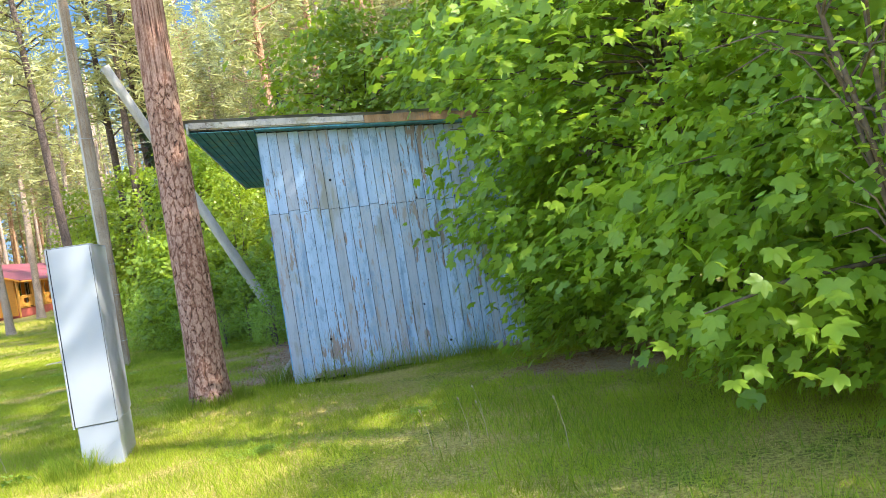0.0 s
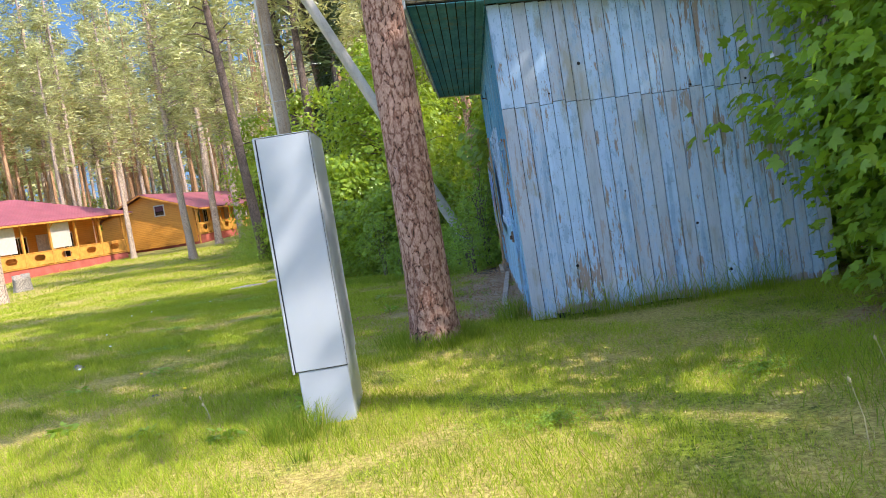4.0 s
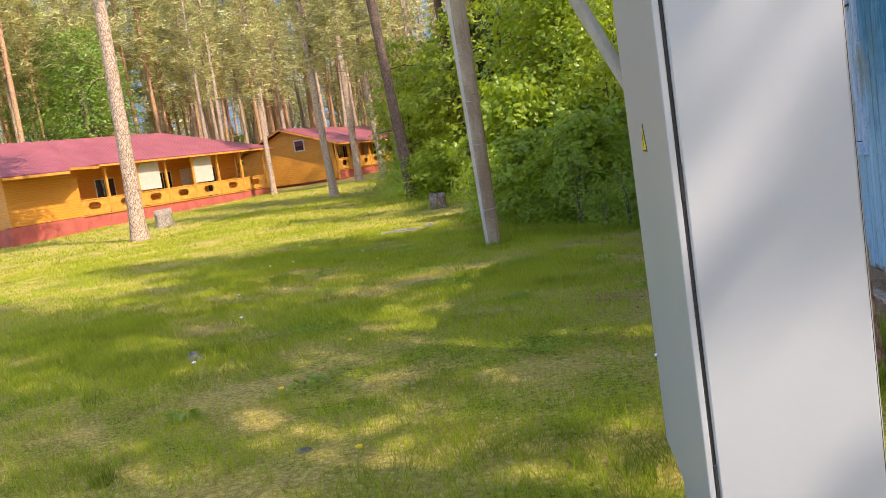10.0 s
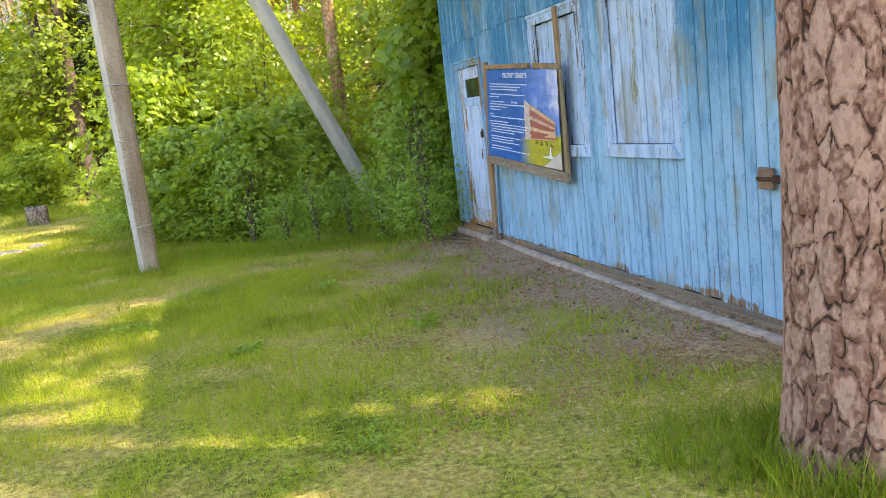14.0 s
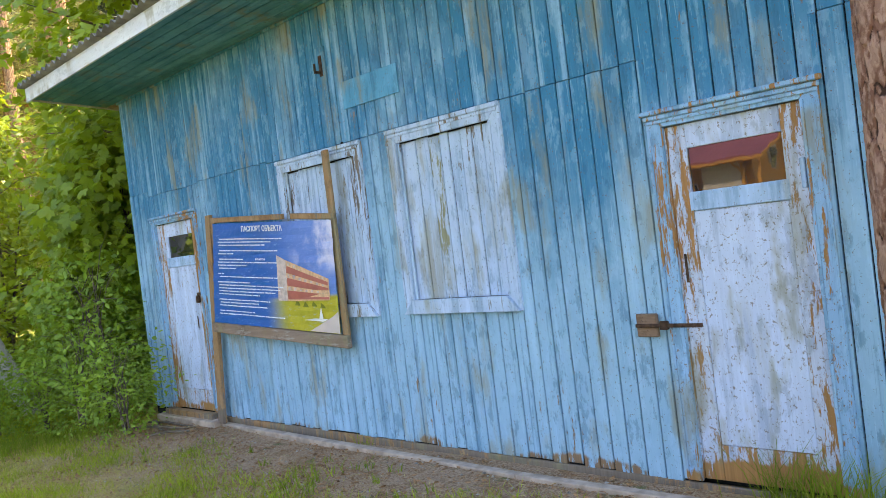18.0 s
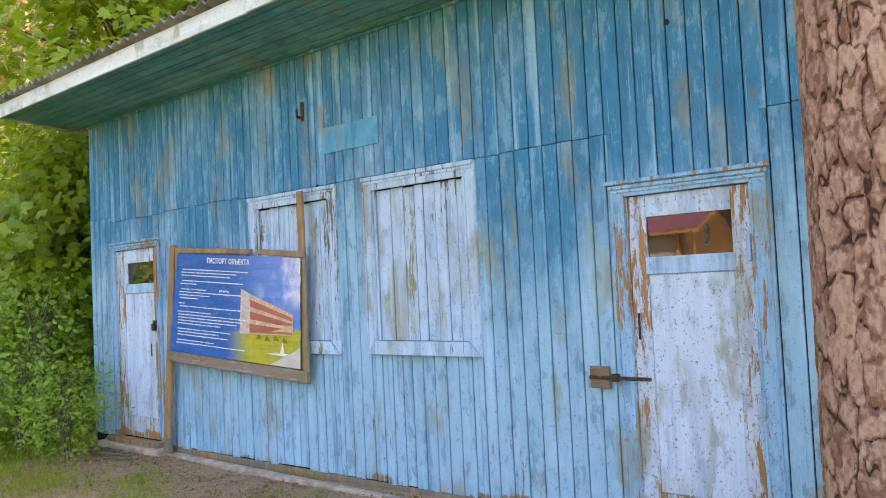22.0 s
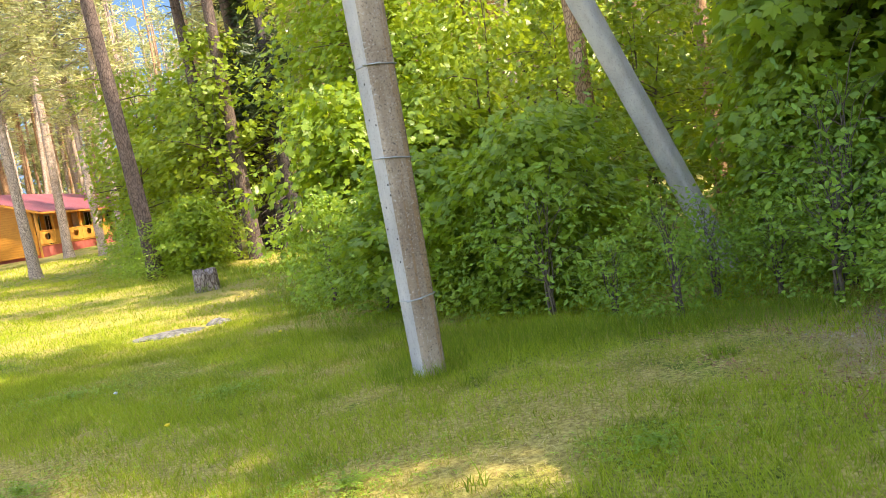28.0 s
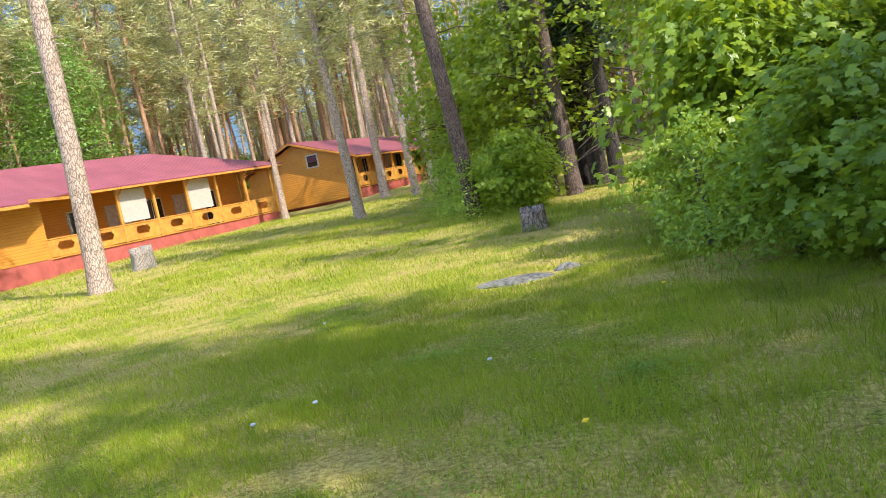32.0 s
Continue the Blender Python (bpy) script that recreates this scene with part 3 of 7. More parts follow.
def scatter(template, pos, size, normal, yaw):
    """Copies of a leaf at many places: its plane faces normal, turned by yaw."""
    tv, tf = template
    n = len(pos)
    nz = normal / (np.linalg.norm(normal, axis=1, keepdims=True) + 1e-9)
    ref = np.stack([np.cos(yaw), np.sin(yaw), np.zeros(n)], 1)
    ay = ref - nz * (ref * nz).sum(1, keepdims=True)
    ay /= np.linalg.norm(ay, axis=1, keepdims=True) + 1e-9
    ax = np.cross(ay, nz)
    s = np.asarray(size)[:, None]
    v = (pos[:, None, :] + s[:, :, None] * (tv[None, :, 0:1] * ax[:, None] + tv[None, :, 1:2] * ay[:, None] + tv[None, :, 2:3] * nz[:, None])).reshape(-1, 3)
    f = (tf[None] + (np.arange(n) * len(tv))[:, None, None]).reshape(-1, 3)
    return v, f


def toothed_template():
    """A maple leaf with pointed side teeth on its lobes, for the trees that are passed close by."""
    half = [(9, 0.82), (13, 0.74), (22, 0.60), (33, 0.72), (44, 0.92), (56, 0.70), (68, 0.54), (86, 0.68), (112, 0.46), (150, 0.2)]
    out = [(-a, r) for a, r in half[::-1]] + [(0, 1.0)] + half
    pts = [(0.0, 0.0, 0.0)] + [(r * math.sin(radians(a)), r * math.cos(radians(a)), -0.12 * abs(math.sin(radians(a))) * r - 0.28 * max(0, r - 0.45) ** 1.5) for a, r in out]
    return np.array(pts), np.array([(0, i + 1, i + 2) for i in range(len(pts) - 2)])


MAPLE_T, OVAL_T, TOOTHED_T = maple_template(), oval_template(), toothed_template()
CLUMP_T = (np.array([(0, 0, 0), (-0.3, 0.5, -0.06), (0, 1.0, -0.16), (0.3, 0.5, -0.06)], float), np.array([(0, 2, 1), (0, 3, 2)]))


def crown_points(profile, n, rng, lump=0.35, hollow=0.55, holes=0.62):
    """Places of sprays in a crown: profile gives pairs of height and radius; the outline is lumpy and has gaps."""
    zs, rs = np.array([p[0] for p in profile]), np.array([p[1] for p in profile])
    pts = []
    ph = rng.uniform(0, 6.28, 6)
    while len(pts) < n:
        z = rng.uniform(zs[0], zs[-1])
        r = np.interp(z, zs, rs)
        if rng.uniform() > r / rs.max() + 0.1:
            continue
        a = rng.uniform(0, 6.283)
        edge = 1 + lump * (0.5 * math.sin(2 * a + ph[0] + z * 0.9) + 0.35 * math.sin(5 * a + ph[1] - z * 1.7) + 0.3 * math.sin(3 * z + ph[2] + a))
        gap = math.sin(3 * a + 2.1 * z + ph[3]) * math.sin(4.3 * z + ph[4] - a)
        if gap > holes and rng.uniform() < 0.85:
            continue
        q = hollow + (1 - hollow) * rng.uniform() ** 0.6
        pts.append((math.cos(a) * r * edge * q, math.sin(a) * r * edge * q, z + rng.normal() * 0.08))
    return np.array(pts)


def spray_leaves(centres, per, leaf, rng, spread=0.2, flat=0.55, template=MAPLE_T, droop=0.5):
    """Leaves in loose flat sprays round each centre."""
    n = len(centres)
    out = centres * np.array([1, 1, 0])
    out /= np.linalg.norm(out, axis=1, keepdims=True) + 1e-6
    c = np.repeat(centres, per, 0)
    o = np.repeat(out, per, 0)
    off = rng.normal(size=(n * per, 3)) * np.array([spread, spread, spread * 0.35])
    pos = c + off
    nrm = np.array([0, 0, 1.0 - 0.5 * droop]) + o * droop + rng.normal(size=(n * per, 3)) * flat * 0.65
    yaw = np.arctan2(o[:, 1], o[:, 0]) + rng.normal(size=n * per) * 1.1
    size = leaf * rng.uniform(0.55, 1.25, n * per)
    return scatter(template, pos, size, nrm, yaw)


def limbs_np(profile, rng, stems=4, thick=0.05, twigs=30, lean=0.5):
    """Stems and limbs that reach out into a crown."""
    pieces = []
    top = profile[-1][0]
    zs, rs = [p[0] for p in profile], [p[1] for p in profile]
    for s in range(stems):
        a = rng.uniform(0, 6.283)
        h = top * rng.uniform(0.7, 0.95)
        k = np.linspace(0, 1, 9)
        d = lean * rng.uniform(0.3, 1.0)
        path = np.stack([np.cos(a) * d * k ** 1.4 * h * 0.3 + 0.05 * np.sin(6 * k + s), np.sin(a) * d * k ** 1.4 * h * 0.3 + 0.05 * np.cos(5 * k + s), k * h - 0.1 * (k == 0)], 1)
        pieces.append(tube_np(path, thick * (1.05 - 0.9 * k), 7))
        for w in range(twigs // stems):
            i = rng.uniform(0.25, 0.9)
            p0 = np.array([np.interp(i, k, path[:, c]) for c in range(3)])
            b = rng.uniform(0, 6.283)
            r = np.interp(p0[2] + 0.3, zs, rs) * rng.uniform(0.5, 0.95)
            p1 = p0 + np.array([math.cos(b) * r, math.sin(b) * r, rng.uniform(0.0, 0.7)])
            mid = (p0 + p1) / 2 + np.array([0, 0, 0.12])
            pieces.append(tube_np([p0, mid, p1], [thick * 0.35, thick * 0.22, thick * 0.07], 5))
    return join_np(pieces)


def make_tree(name, profile, sprays, per, leaf, seed, material, label, category, stems=4, thick=0.05, template=MAPLE_T, spread=0.2, flat=0.55, hollow=0.5, twigs=30, group="", lump=0.35, holes=0.62, clear=None):
    """A broadleaved tree or shrub: stems with limbs, and a crown of single leaves."""
    rng = np.random.default_rng(seed)
    ob = thing(name, (0, 0, 0), label, category, group)
    lay("trunk", np_mesh("trunk", *limbs_np(profile, rng, stems, thick, twigs), smooth=True), TWIG, ob)
    centres = crown_points(profile, sprays, rng, lump, hollow, holes)
    if clear is not None:
        centres = centres[clear(centres)]
    v, f = spray_leaves(centres, per, leaf, rng, spread, flat, template)
    tagged(lay("crown", np_mesh("crown", v, f), material, ob), kind="stuff")
    return ob


# ---- ground ----
def make_ground_sheet():
    xs = np.concatenate([np.linspace(-900, -60, 12), np.linspace(-55, -16, 20), np.linspace(-15, 6, 70), np.linspace(8, 40, 12), np.linspace(60, 900, 8)])
    ys = np.concatenate([np.linspace(-900, -40, 8), np.linspace(-30, 0, 10), np.linspace(0.4, 30, 90), np.linspace(31, 110, 60), np.linspace(120, 1200, 10)])
    gx, gy = np.meshgrid(xs, ys)
    v = np.stack([gx, gy, ground_z(gx, gy)], -1).reshape(-1, 3)
    nx, ny = len(xs), len(ys)
    i, j = np.meshgrid(np.arange(ny - 1), np.arange(nx - 1), indexing="ij")
    f = np.stack([i * nx + j, i * nx + j + 1, (i + 1) * nx + j + 1, (i + 1) * nx + j], -1).reshape(-1, 4)
    ob = lay("ground", np_mesh("ground", v, f, True), GROUND)
    tagged(ob, "mown lawn with dry straw patches and bare earth by the hut", "lawn", kind="structure")


make_ground_sheet()

# ---- hut ----
WX, GY, FX, BY = -0.95, 12.19, 2.49, 20.29
TOP = 3.38


def seam_x(x):
    return 2.21 - 0.055 * (x - WX)


def roof_under(x):
    return TOP - 0.085 * (x - WX)


hut = thing("wooden_hut", (0, 0, 0), "old single-storey hut of faded blue boards with a corrugated roof", "hut")
OPENINGS = [("door", 12.49, 13.40, -0.3, 1.84), ("window", 14.55, 15.58, 0.85, 2.14), ("window", 16.03, 17.09, 0.85, 2.13), ("door", 18.78, 19.72, -0.3, 1.90)]


def wall_frame():
    """Timber walls behind the boards, with the openings cut through."""
    spans = [GY + 0.02, 12.49, 13.40, 14.55, 15.58, 16.03, 17.09, 18.78, 19.72, BY]
    x0, x1 = WX + 0.024, WX + 0.12
    for a, b in zip(spans, spans[1:]):
        hole = [o for o in OPENINGS if abs(o[1] - a) < 0.01]
        if not hole:
            part("wall_panel", box(x0, x1, a, b, -0.3, TOP, 0), DARK, hut)
        else:
            _, _, _, lo, hi = hole[0]
            part("wall_panel", box(x0, x1, a, b, hi, TOP, 0), DARK, hut)
            if lo > 0:
                part("wall_panel", box(x0, x1, a, b, -0.3, lo, 0), DARK, hut)
    part("wall_panel", prism([(WX + 0.122, -0.3), (FX, -0.3), (FX, roof_under(FX)), (WX + 0.122, roof_under(WX + 0.12))], 0.1, 1, GY + 0.024), DARK, hut)
    part("back_wall", box(FX - 0.1, FX, GY + 0.126, BY - 0.1, -0.3, roof_under(FX) - 0.01, 0), BOARD_GABLE, hut)
    part("end_wall", prism([(WX + 0.122, -0.3), (FX, -0.3), (FX, roof_under(FX)), (WX + 0.122, roof_under(WX + 0.12))], 0.098, 1, BY - 0.098), BOARD_GABLE, hut)
    part("inner_floor", box(WX + 0.125, FX - 0.105, GY + 0.13, BY - 0.1, -0.32, -0.2, 0), DARK, hut)


wall_frame()


def long_wall_boards():
    """Upright boards of the long wall, in two tiers that meet at a seam."""
    rng = np.random.default_rng(3)
    y = GY
    while y < BY - 0.03:
        w = rng.uniform(0.098, 0.128)
        if y < 12.40:
            w = 0.128
        y1 = min(y + w, BY)
        a, b = y + 0.0045, y1 - 0.0045
        lip = rng.uniform(-0.002, 0.003)
        s = 2.205 + (0.02 if 17.3 < y < 18.6 else 0.0) + (0.05 if y > 19.7 else 0) + rng.uniform(-0.006, 0.006)
        low, high = -0.2 + rng.uniform(-0.012, 0.012), s
        inside = [o for o in OPENINGS if b > o[1] + 0.004 and a < o[2] - 0.004]
        pieces = [(a, b, low, high)]
        for o in inside:
            pieces = [(max(a, o[1]), min(b, o[2]), low, o[3])] if o[3] > 0 else []
            if o[1] < 13.0:
                s = o[4]
            elif o[4] < s - 0.05:
                pieces.append((max(a, o[1]), min(b, o[2]), o[4], s))
            if a < o[1] - 0.006:
                pieces.append((a, o[1] - 0.001, low, high))
            if b > o[2] + 0.006:
                pieces.append((o[2] + 0.001, b, low, high))
        for p0, p1, z0, z1 in pieces:
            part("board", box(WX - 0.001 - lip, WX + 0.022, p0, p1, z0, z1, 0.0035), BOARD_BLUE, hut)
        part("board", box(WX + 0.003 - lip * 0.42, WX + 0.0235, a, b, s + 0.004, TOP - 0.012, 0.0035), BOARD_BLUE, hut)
        y = y1


long_wall_boards()


def gable_boards():
    """Upright boards of the short wall."""
    rng = np.random.default_rng(5)
    x = WX + 0.002
    while x < FX - 0.03:
        w = rng.uniform(0.118, 0.152)
        x1 = min(x + w, FX)
        a, b = x + 0.003, x1 - 0.003
        lip = rng.uniform(-0.004, 0.006)
        s = seam_x(x) + rng.choice([0, 0.0, 0.03]) + rng.uniform(-0.008, 0.008)
        part("board", box(a, b, GY - lip, GY + 0.022, -0.17 - 0.02 * (x - WX) + rng.uniform(-0.03, 0.02), s, 0.004), BOARD_GABLE, hut)
        part("board", box(a, b, GY - lip + 0.004, GY + 0.022, s + 0.005, roof_under(x1) - 0.005, 0.004), BOARD_GABLE, hut)
        x = x1


gable_boards()
for kx, kz, kr in ((-0.03, 2.576, 0.021), (-0.37, 0.35, 0.02), (-0.40, 2.30, 0.012), (1.15, 2.15, 0.014), (1.02, 0.62, 0.015), (1.32, 0.05, 0.02), (1.75, 2.12, 0.012), (0.28, 1.1, 0.01), (2.0, 0.9, 0.012)):
    bm = bmesh.new()
    bmesh.ops.create_cone(bm, cap_ends=True, segments=10, radius1=kr, radius2=kr * 0.8, depth=0.012)
    part("knot_hole", bm, DARK, hut, m=pose(kx, GY - 0.003, kz, 90, 0, 0))
for ky_, kz_ in ((12.99, 2.811), (16.2, 2.2)):
    bm = bmesh.new()
    bmesh.ops.create_cone(bm, cap_ends=True, segments=10, radius1=0.018, radius2=0.015, depth=0.012)
    part("knot_hole", bm, DARK, hut, m=pose(WX + 0.002, ky_, kz_, 0, 90, 0))


def roof():
    """Corrugated sheets on boards, with fascias and a boarded soffit."""
    ex, y0, y1 = -1.84, 11.93, 20.62
    # soffit boards under the deep overhang
    n = 8
    for i in range(n):
        a = ex + 0.03 + (WX - 0.005 - ex - 0.03) * i / n
        b = ex + 0.03 + (WX - 0.005 - ex - 0.03) * (i + 1) / n
        za, zb = roof_under(a) - 0.005, roof_under(b) - 0.005
        for c0, c1 in ((y0 + 0.04, 15.1 + 0.35 * (i % 3)), (15.104 + 0.35 * (i % 3), y1 - 0.04)):
            part("soffit_board", prism([(a + 0.007, za), (b - 0.007, zb), (b - 0.007, zb + 0.009), (a + 0.007, za + 0.009)], c1 - c0, 1, c0), BOARD_TEAL, hut)
    # near-black sheet that paints the shade into the soffit joints
    part("soffit_gap_dark", prism([(ex + 0.03, roof_under(ex + 0.03) + 0.014), (WX - 0.006, roof_under(WX) + 0.014), (WX - 0.006, roof_under(WX) + 0.02), (ex + 0.03, roof_under(ex + 0.03) + 0.02)], y1 - y0 - 0.09, 1, y0 + 0.045), DARK, hut)
    part("cove_strip", box(WX - 0.022, WX - 0.001, GY - 0.02, BY, TOP - 0.035, TOP - 0.008, 0.006), BOARD_BLUE, hut)
    # gable soffit
    part("gable_soffit", prism([(WX, roof_under(WX) + 0.002), (FX + 0.1, roof_under(FX + 0.1) + 0.002), (FX + 0.1, roof_under(FX + 0.1) + 0.02), (WX, roof_under(WX) + 0.02)], GY - y0 - 0.03, 1, y0 + 0.03), BOARD_TEAL, hut)
    # fascia in two lengths
    z = roof_under(ex)
    part("fascia_board", box(ex, ex + 0.026, y0 + 0.0, 15.9, z - 0.035, z + 0.115, 0.004), FASCIA, hut)
    part("fascia_board", box(ex + 0.002, ex + 0.027, 15.905, y1, z - 0.04, z + 0.112, 0.004), FASCIA, hut)
    for a, b, lift, mat_ in ((ex + 0.03, 0.55, 0.06, GREY_WOOD), (0.56, FX + 0.2, 0.03, BROWN_WOOD)):
        za, zb = roof_under(a) + lift, roof_under(b) + lift
        part("gable_fascia", prism([(a, za - 0.01), (b, zb - 0.01), (b, zb + 0.11), (a, za + 0.11)], 0.028, 1, y0), mat_, hut)
    part("gable_fascia", prism([(ex + 0.03, roof_under(ex) - 0.02), (FX + 0.2, roof_under(FX) - 0.04), (FX + 0.2, roof_under(FX) + 0.08), (ex + 0.03, roof_under(ex) + 0.1)], 0.026, 1, y1 - 0.026), GREY_WOOD, hut)
    # roof deck and sheets
    part("roof_deck", prism([(ex + 0.03, roof_under(ex) + 0.03), (FX + 0.25, roof_under(FX + 0.25) + 0.03), (FX + 0.25, roof_under(FX + 0.25) + 0.1), (ex + 0.03, roof_under(ex) + 0.1)], y1 - y0 - 0.06, 1, y0 + 0.03), GREY_WOOD, hut)
    ys = np.arange(y0 - 0.03, y1 + 0.04, 0.015)
    wave = 0.024 * np.sin(ys * 2 * np.pi / 0.15)
    for k in range(5):
        xa = ex - 0.07 + k * 0.92
        xb = xa + 1.0
        rows = []
        for x in (xa, xb):
            rows.append(np.stack([np.full_like(ys, x), ys, roof_under(x) + 0.142 + wave + (0.012 if k % 2 else 0)], 1))
        rows += [rows[1] - np.array([0, 0, 0.008]), rows[0] - np.array([0, 0, 0.008])]
        m = len(ys)
        v = np.concatenate(rows)
        i = np.arange(m - 1)
        f = np.concatenate([np.stack([a * m + i, a * m + i + 1, ((a + 1) % 4) * m + i + 1, ((a + 1) % 4) * m + i], 1) for a in range(4)])
        lay("roof_sheet", np_mesh("roof_sheet", v, f, True), SLATE, hut)


roof()


def casing(y0, y1, z0, z1, w, cap, material, sill=False):
    """Mitred trim round an opening, with a moulded cap."""
    x = WX - 0.020
    part("trim", prism([(y0, z0), (y0 + w, z0 + (w if sill else 0)), (y0 + w, z1 - w), (y0, z1)], 0.024, 0, x, 0.003), material, hut)
    part("trim", prism([(y1, z0), (y1 - w, z0 + (w if sill else 0)), (y1 - w, z1 - w), (y1, z1)], 0.024, 0, x, 0.003), material, hut)
    part("trim", prism([(y0, z1), (y0 + w, z1 - w), (y1 - w, z1 - w), (y1, z1)], 0.024, 0, x, 0.003), material, hut)
    if sill:
        part("sill", prism([(y0, z0), (y0 + w, z0 + w), (y1 - w, z0 + w), (y1, z0)], 0.050, 0, x - 0.028, 0.004), material, hut)
    foot = z0 + (w if sill else 0)
    for a in (y0 + 0.004, y0 + w - 0.022, y1 - 0.022, y1 - w + 0.004):
        part("bead", box(x - 0.009, x - 0.0005, a, a + 0.018, foot + 0.012, z1 - w - 0.006, 0.004), material, hut)
    if cap:
        part("cap_moulding", box(x - 0.030, x, y0 - 0.03, y1 + 0.03, z1 - 0.022, z1 + 0.006, 0.006), material, hut)
        part("cap_moulding", box(x - 0.016, x - 0.001, y0 - 0.012, y1 + 0.012, z1 - 0.05, z1 - 0.024, 0.005), material, hut)
        part("cap_moulding", box(x - 0.008, x - 0.001, y0, y1, z1 - 0.072, z1 - 0.052, 0.004), material, hut)


def shutter_window(y0, y1, z0, z1, seed, widths):
    """A window boarded shut with upright planks."""
    rng = np.random.default_rng(seed)
    casing(y0, y1, z0, z1, 0.105, False, SHUTTER, True)
    part("cap_moulding", box(WX - 0.034, WX - 0.0205, y0 - 0.004, y1 + 0.004, z1 - 0.03, z1 + 0.004, 0.005), SHUTTER, hut)
    part("cap_moulding", box(WX - 0.027, WX - 0.0205, y0 + 0.02, y1 - 0.02, z1 - 0.055, z1 - 0.033, 0.004), SHUTTER, hut)
    part("inner_moulding", box(WX - 0.006, WX + 0.012, y0 + 0.106, y0 + 0.128, z0 + 0.106, z1 - 0.106, 0.004), SHUTTER, hut)
    part("inner_moulding", box(WX - 0.006, WX + 0.012, y1 - 0.128, y1 - 0.106, z0 + 0.106, z1 - 0.106, 0.004), SHUTTER, hut)
    y, unit = y1 - 0.106, (y1 - y0 - 0.212) / sum(widths)
    for k, w in enumerate(widths):
        w *= unit
        part("shutter_plank", box(WX + 0.020 + rng.uniform(0, 0.008), WX + 0.0355, y - w + 0.003, y - 0.003, z0 + 0.105, z1 - 0.105 - rng.uniform(0, 0.012), 0.003), SHUTTER_BARE if k == 2 and seed == 11 else SHUTTER, hut)
        y -= w
    # near-black sheet painting the shade between the planks
    part("shutter_gap_dark", box(WX + 0.036, WX + 0.05, y0 + 0.05, y1 - 0.05, z0 + 0.06, z1 - 0.06, 0), DARK, hut)


shutter_window(14.49, 15.64, 0.80, 2.195, 11, (17, 14, 12, 9, 12, 11, 11, 10))
shutter_window(15.97, 17.16, 0.79, 2.19, 12, (15, 12, 13, 14, 12, 14, 13))


def plank_door(y0, y1, z0, z1, glass, low_panel):
    """A panelled door with a small pane near its head."""
    door = part("door", box(WX + 0.012, WX + 0.05, y0, y0 + 0.115, z0, z1, 0.004), TRIM_PEEL, hut, "pale blue panelled door with peeling paint, shut")
    part("stile", box(WX + 0.012, WX + 0.05, y1 - 0.115, y1, z0, z1, 0.004), TRIM_PEEL, door)
    g0, g1, gb, gt = glass
    part("top_rail", box(WX + 0.013, WX + 0.049, y0 + 0.116, y1 - 0.116, gt, z1, 0.003), DOOR_PAINT, door)
    for a, b in ((y0 + 0.116, g0 - 0.001), (g1 + 0.001, y1 - 0.116)):
        if b - a > 0.01:
            part("pane_stile", box(WX + 0.014, WX + 0.048, a, b, gb + 0.001, gt - 0.001, 0.002), DOOR_PAINT, door)
    part("middle_rail", box(WX + 0.008, WX + 0.049, y0 + 0.1, y1 - 0.1, gb - 0.105, gb, 0.005), TRIM_BLUE, door)
    part("lower_panel", box(WX + 0.02, WX + 0.045, y0 + 0.116, y1 - 0.116, low_panel, gb - 0.106, 0.003), DOOR_PAINT, door)
    part("bottom_rail", box(WX + 0.015, WX + 0.049, y0 + 0.116, y1 - 0.116, z0, low_panel - 0.002, 0.003), TRIM_PEEL, door)
    part("pane", box(WX + 0.028, WX + 0.033, g0, g1, gb, gt, 0), GLASS, door, "small dark reflecting glass pane")
    # near-black sheet in place of the unlit room behind the glass
    part("pane_dark_sheet", box(WX + 0.06, WX + 0.07, y0 - 0.05, y1 + 0.05, gb - 0.1, gt + 0.08, 0), DARK, door)
    return door


door_a = plank_door(12.568, 13.322, -0.18, 1.803, (12.684, 13.206, 1.425, 1.668), 0.02)
casing(12.47, 13.42, -0.19, 1.90, 0.095, True, CASING)
part("hinge", box(WX - 0.012, WX + 0.012, 12.575, 12.60, 1.37, 1.52, 0.004), TRIM_BLUE, door_a)
part("handle", box(WX - 0.01, WX - 0.002, 13.27, 13.285, 0.93, 1.09, 0.003), RUST, door_a)
door_b = plank_door(18.808, 19.655, -0.17, 1.867, (18.925, 19.483, 1.49, 1.72), 0.05)
casing(18.73, 19.77, -0.18, 1.955, 0.085, True, CASING)
part("padlock", box(WX - 0.035, WX - 0.003, 18.87, 18.92, 0.98, 1.06, 0.008), RUST, door_b)
part("hasp", box(WX - 0.012, WX - 0.002, 18.80, 18.93, 1.06, 1.09, 0.003), RUST, door_b)
for a, b, top in ((12.491, 12.5665, 1.80), (13.3235, 13.399, 1.80), (18.781, 18.8065, 1.865), (19.6565, 19.719, 1.865)):
    part("door_jamb", box(WX + 0.006, WX + 0.055, a, b, -0.18, top, 0.003), TRIM_PEEL, hut)
bm = bmesh.new()
bmesh.ops.create_cone(bm, cap_ends=True, segments=8, radius1=0.006, radius2=0.006, depth=0.13)
part("handle", bm, RUST, door_b, m=pose(WX - 0.03, 18.93, 0.78))

# bolt bar on its wooden block
bolt = thing("door_bolt", (WX - 0.03, 13.55, 0.7), "rusty sliding bolt on a raw wooden block beside the door", "bolt")
part("block", box(-0.022, 0.008, -0.07, 0.065, -0.07, 0.065, 0.006), make_boards("old dark block wood", (0.13, 0.075, 0.045), (0.24, 0.15, 0.10), (0.09, 0.06, 0.045), 0.56, (0, 5), 0.3, horizontal=True), bolt)
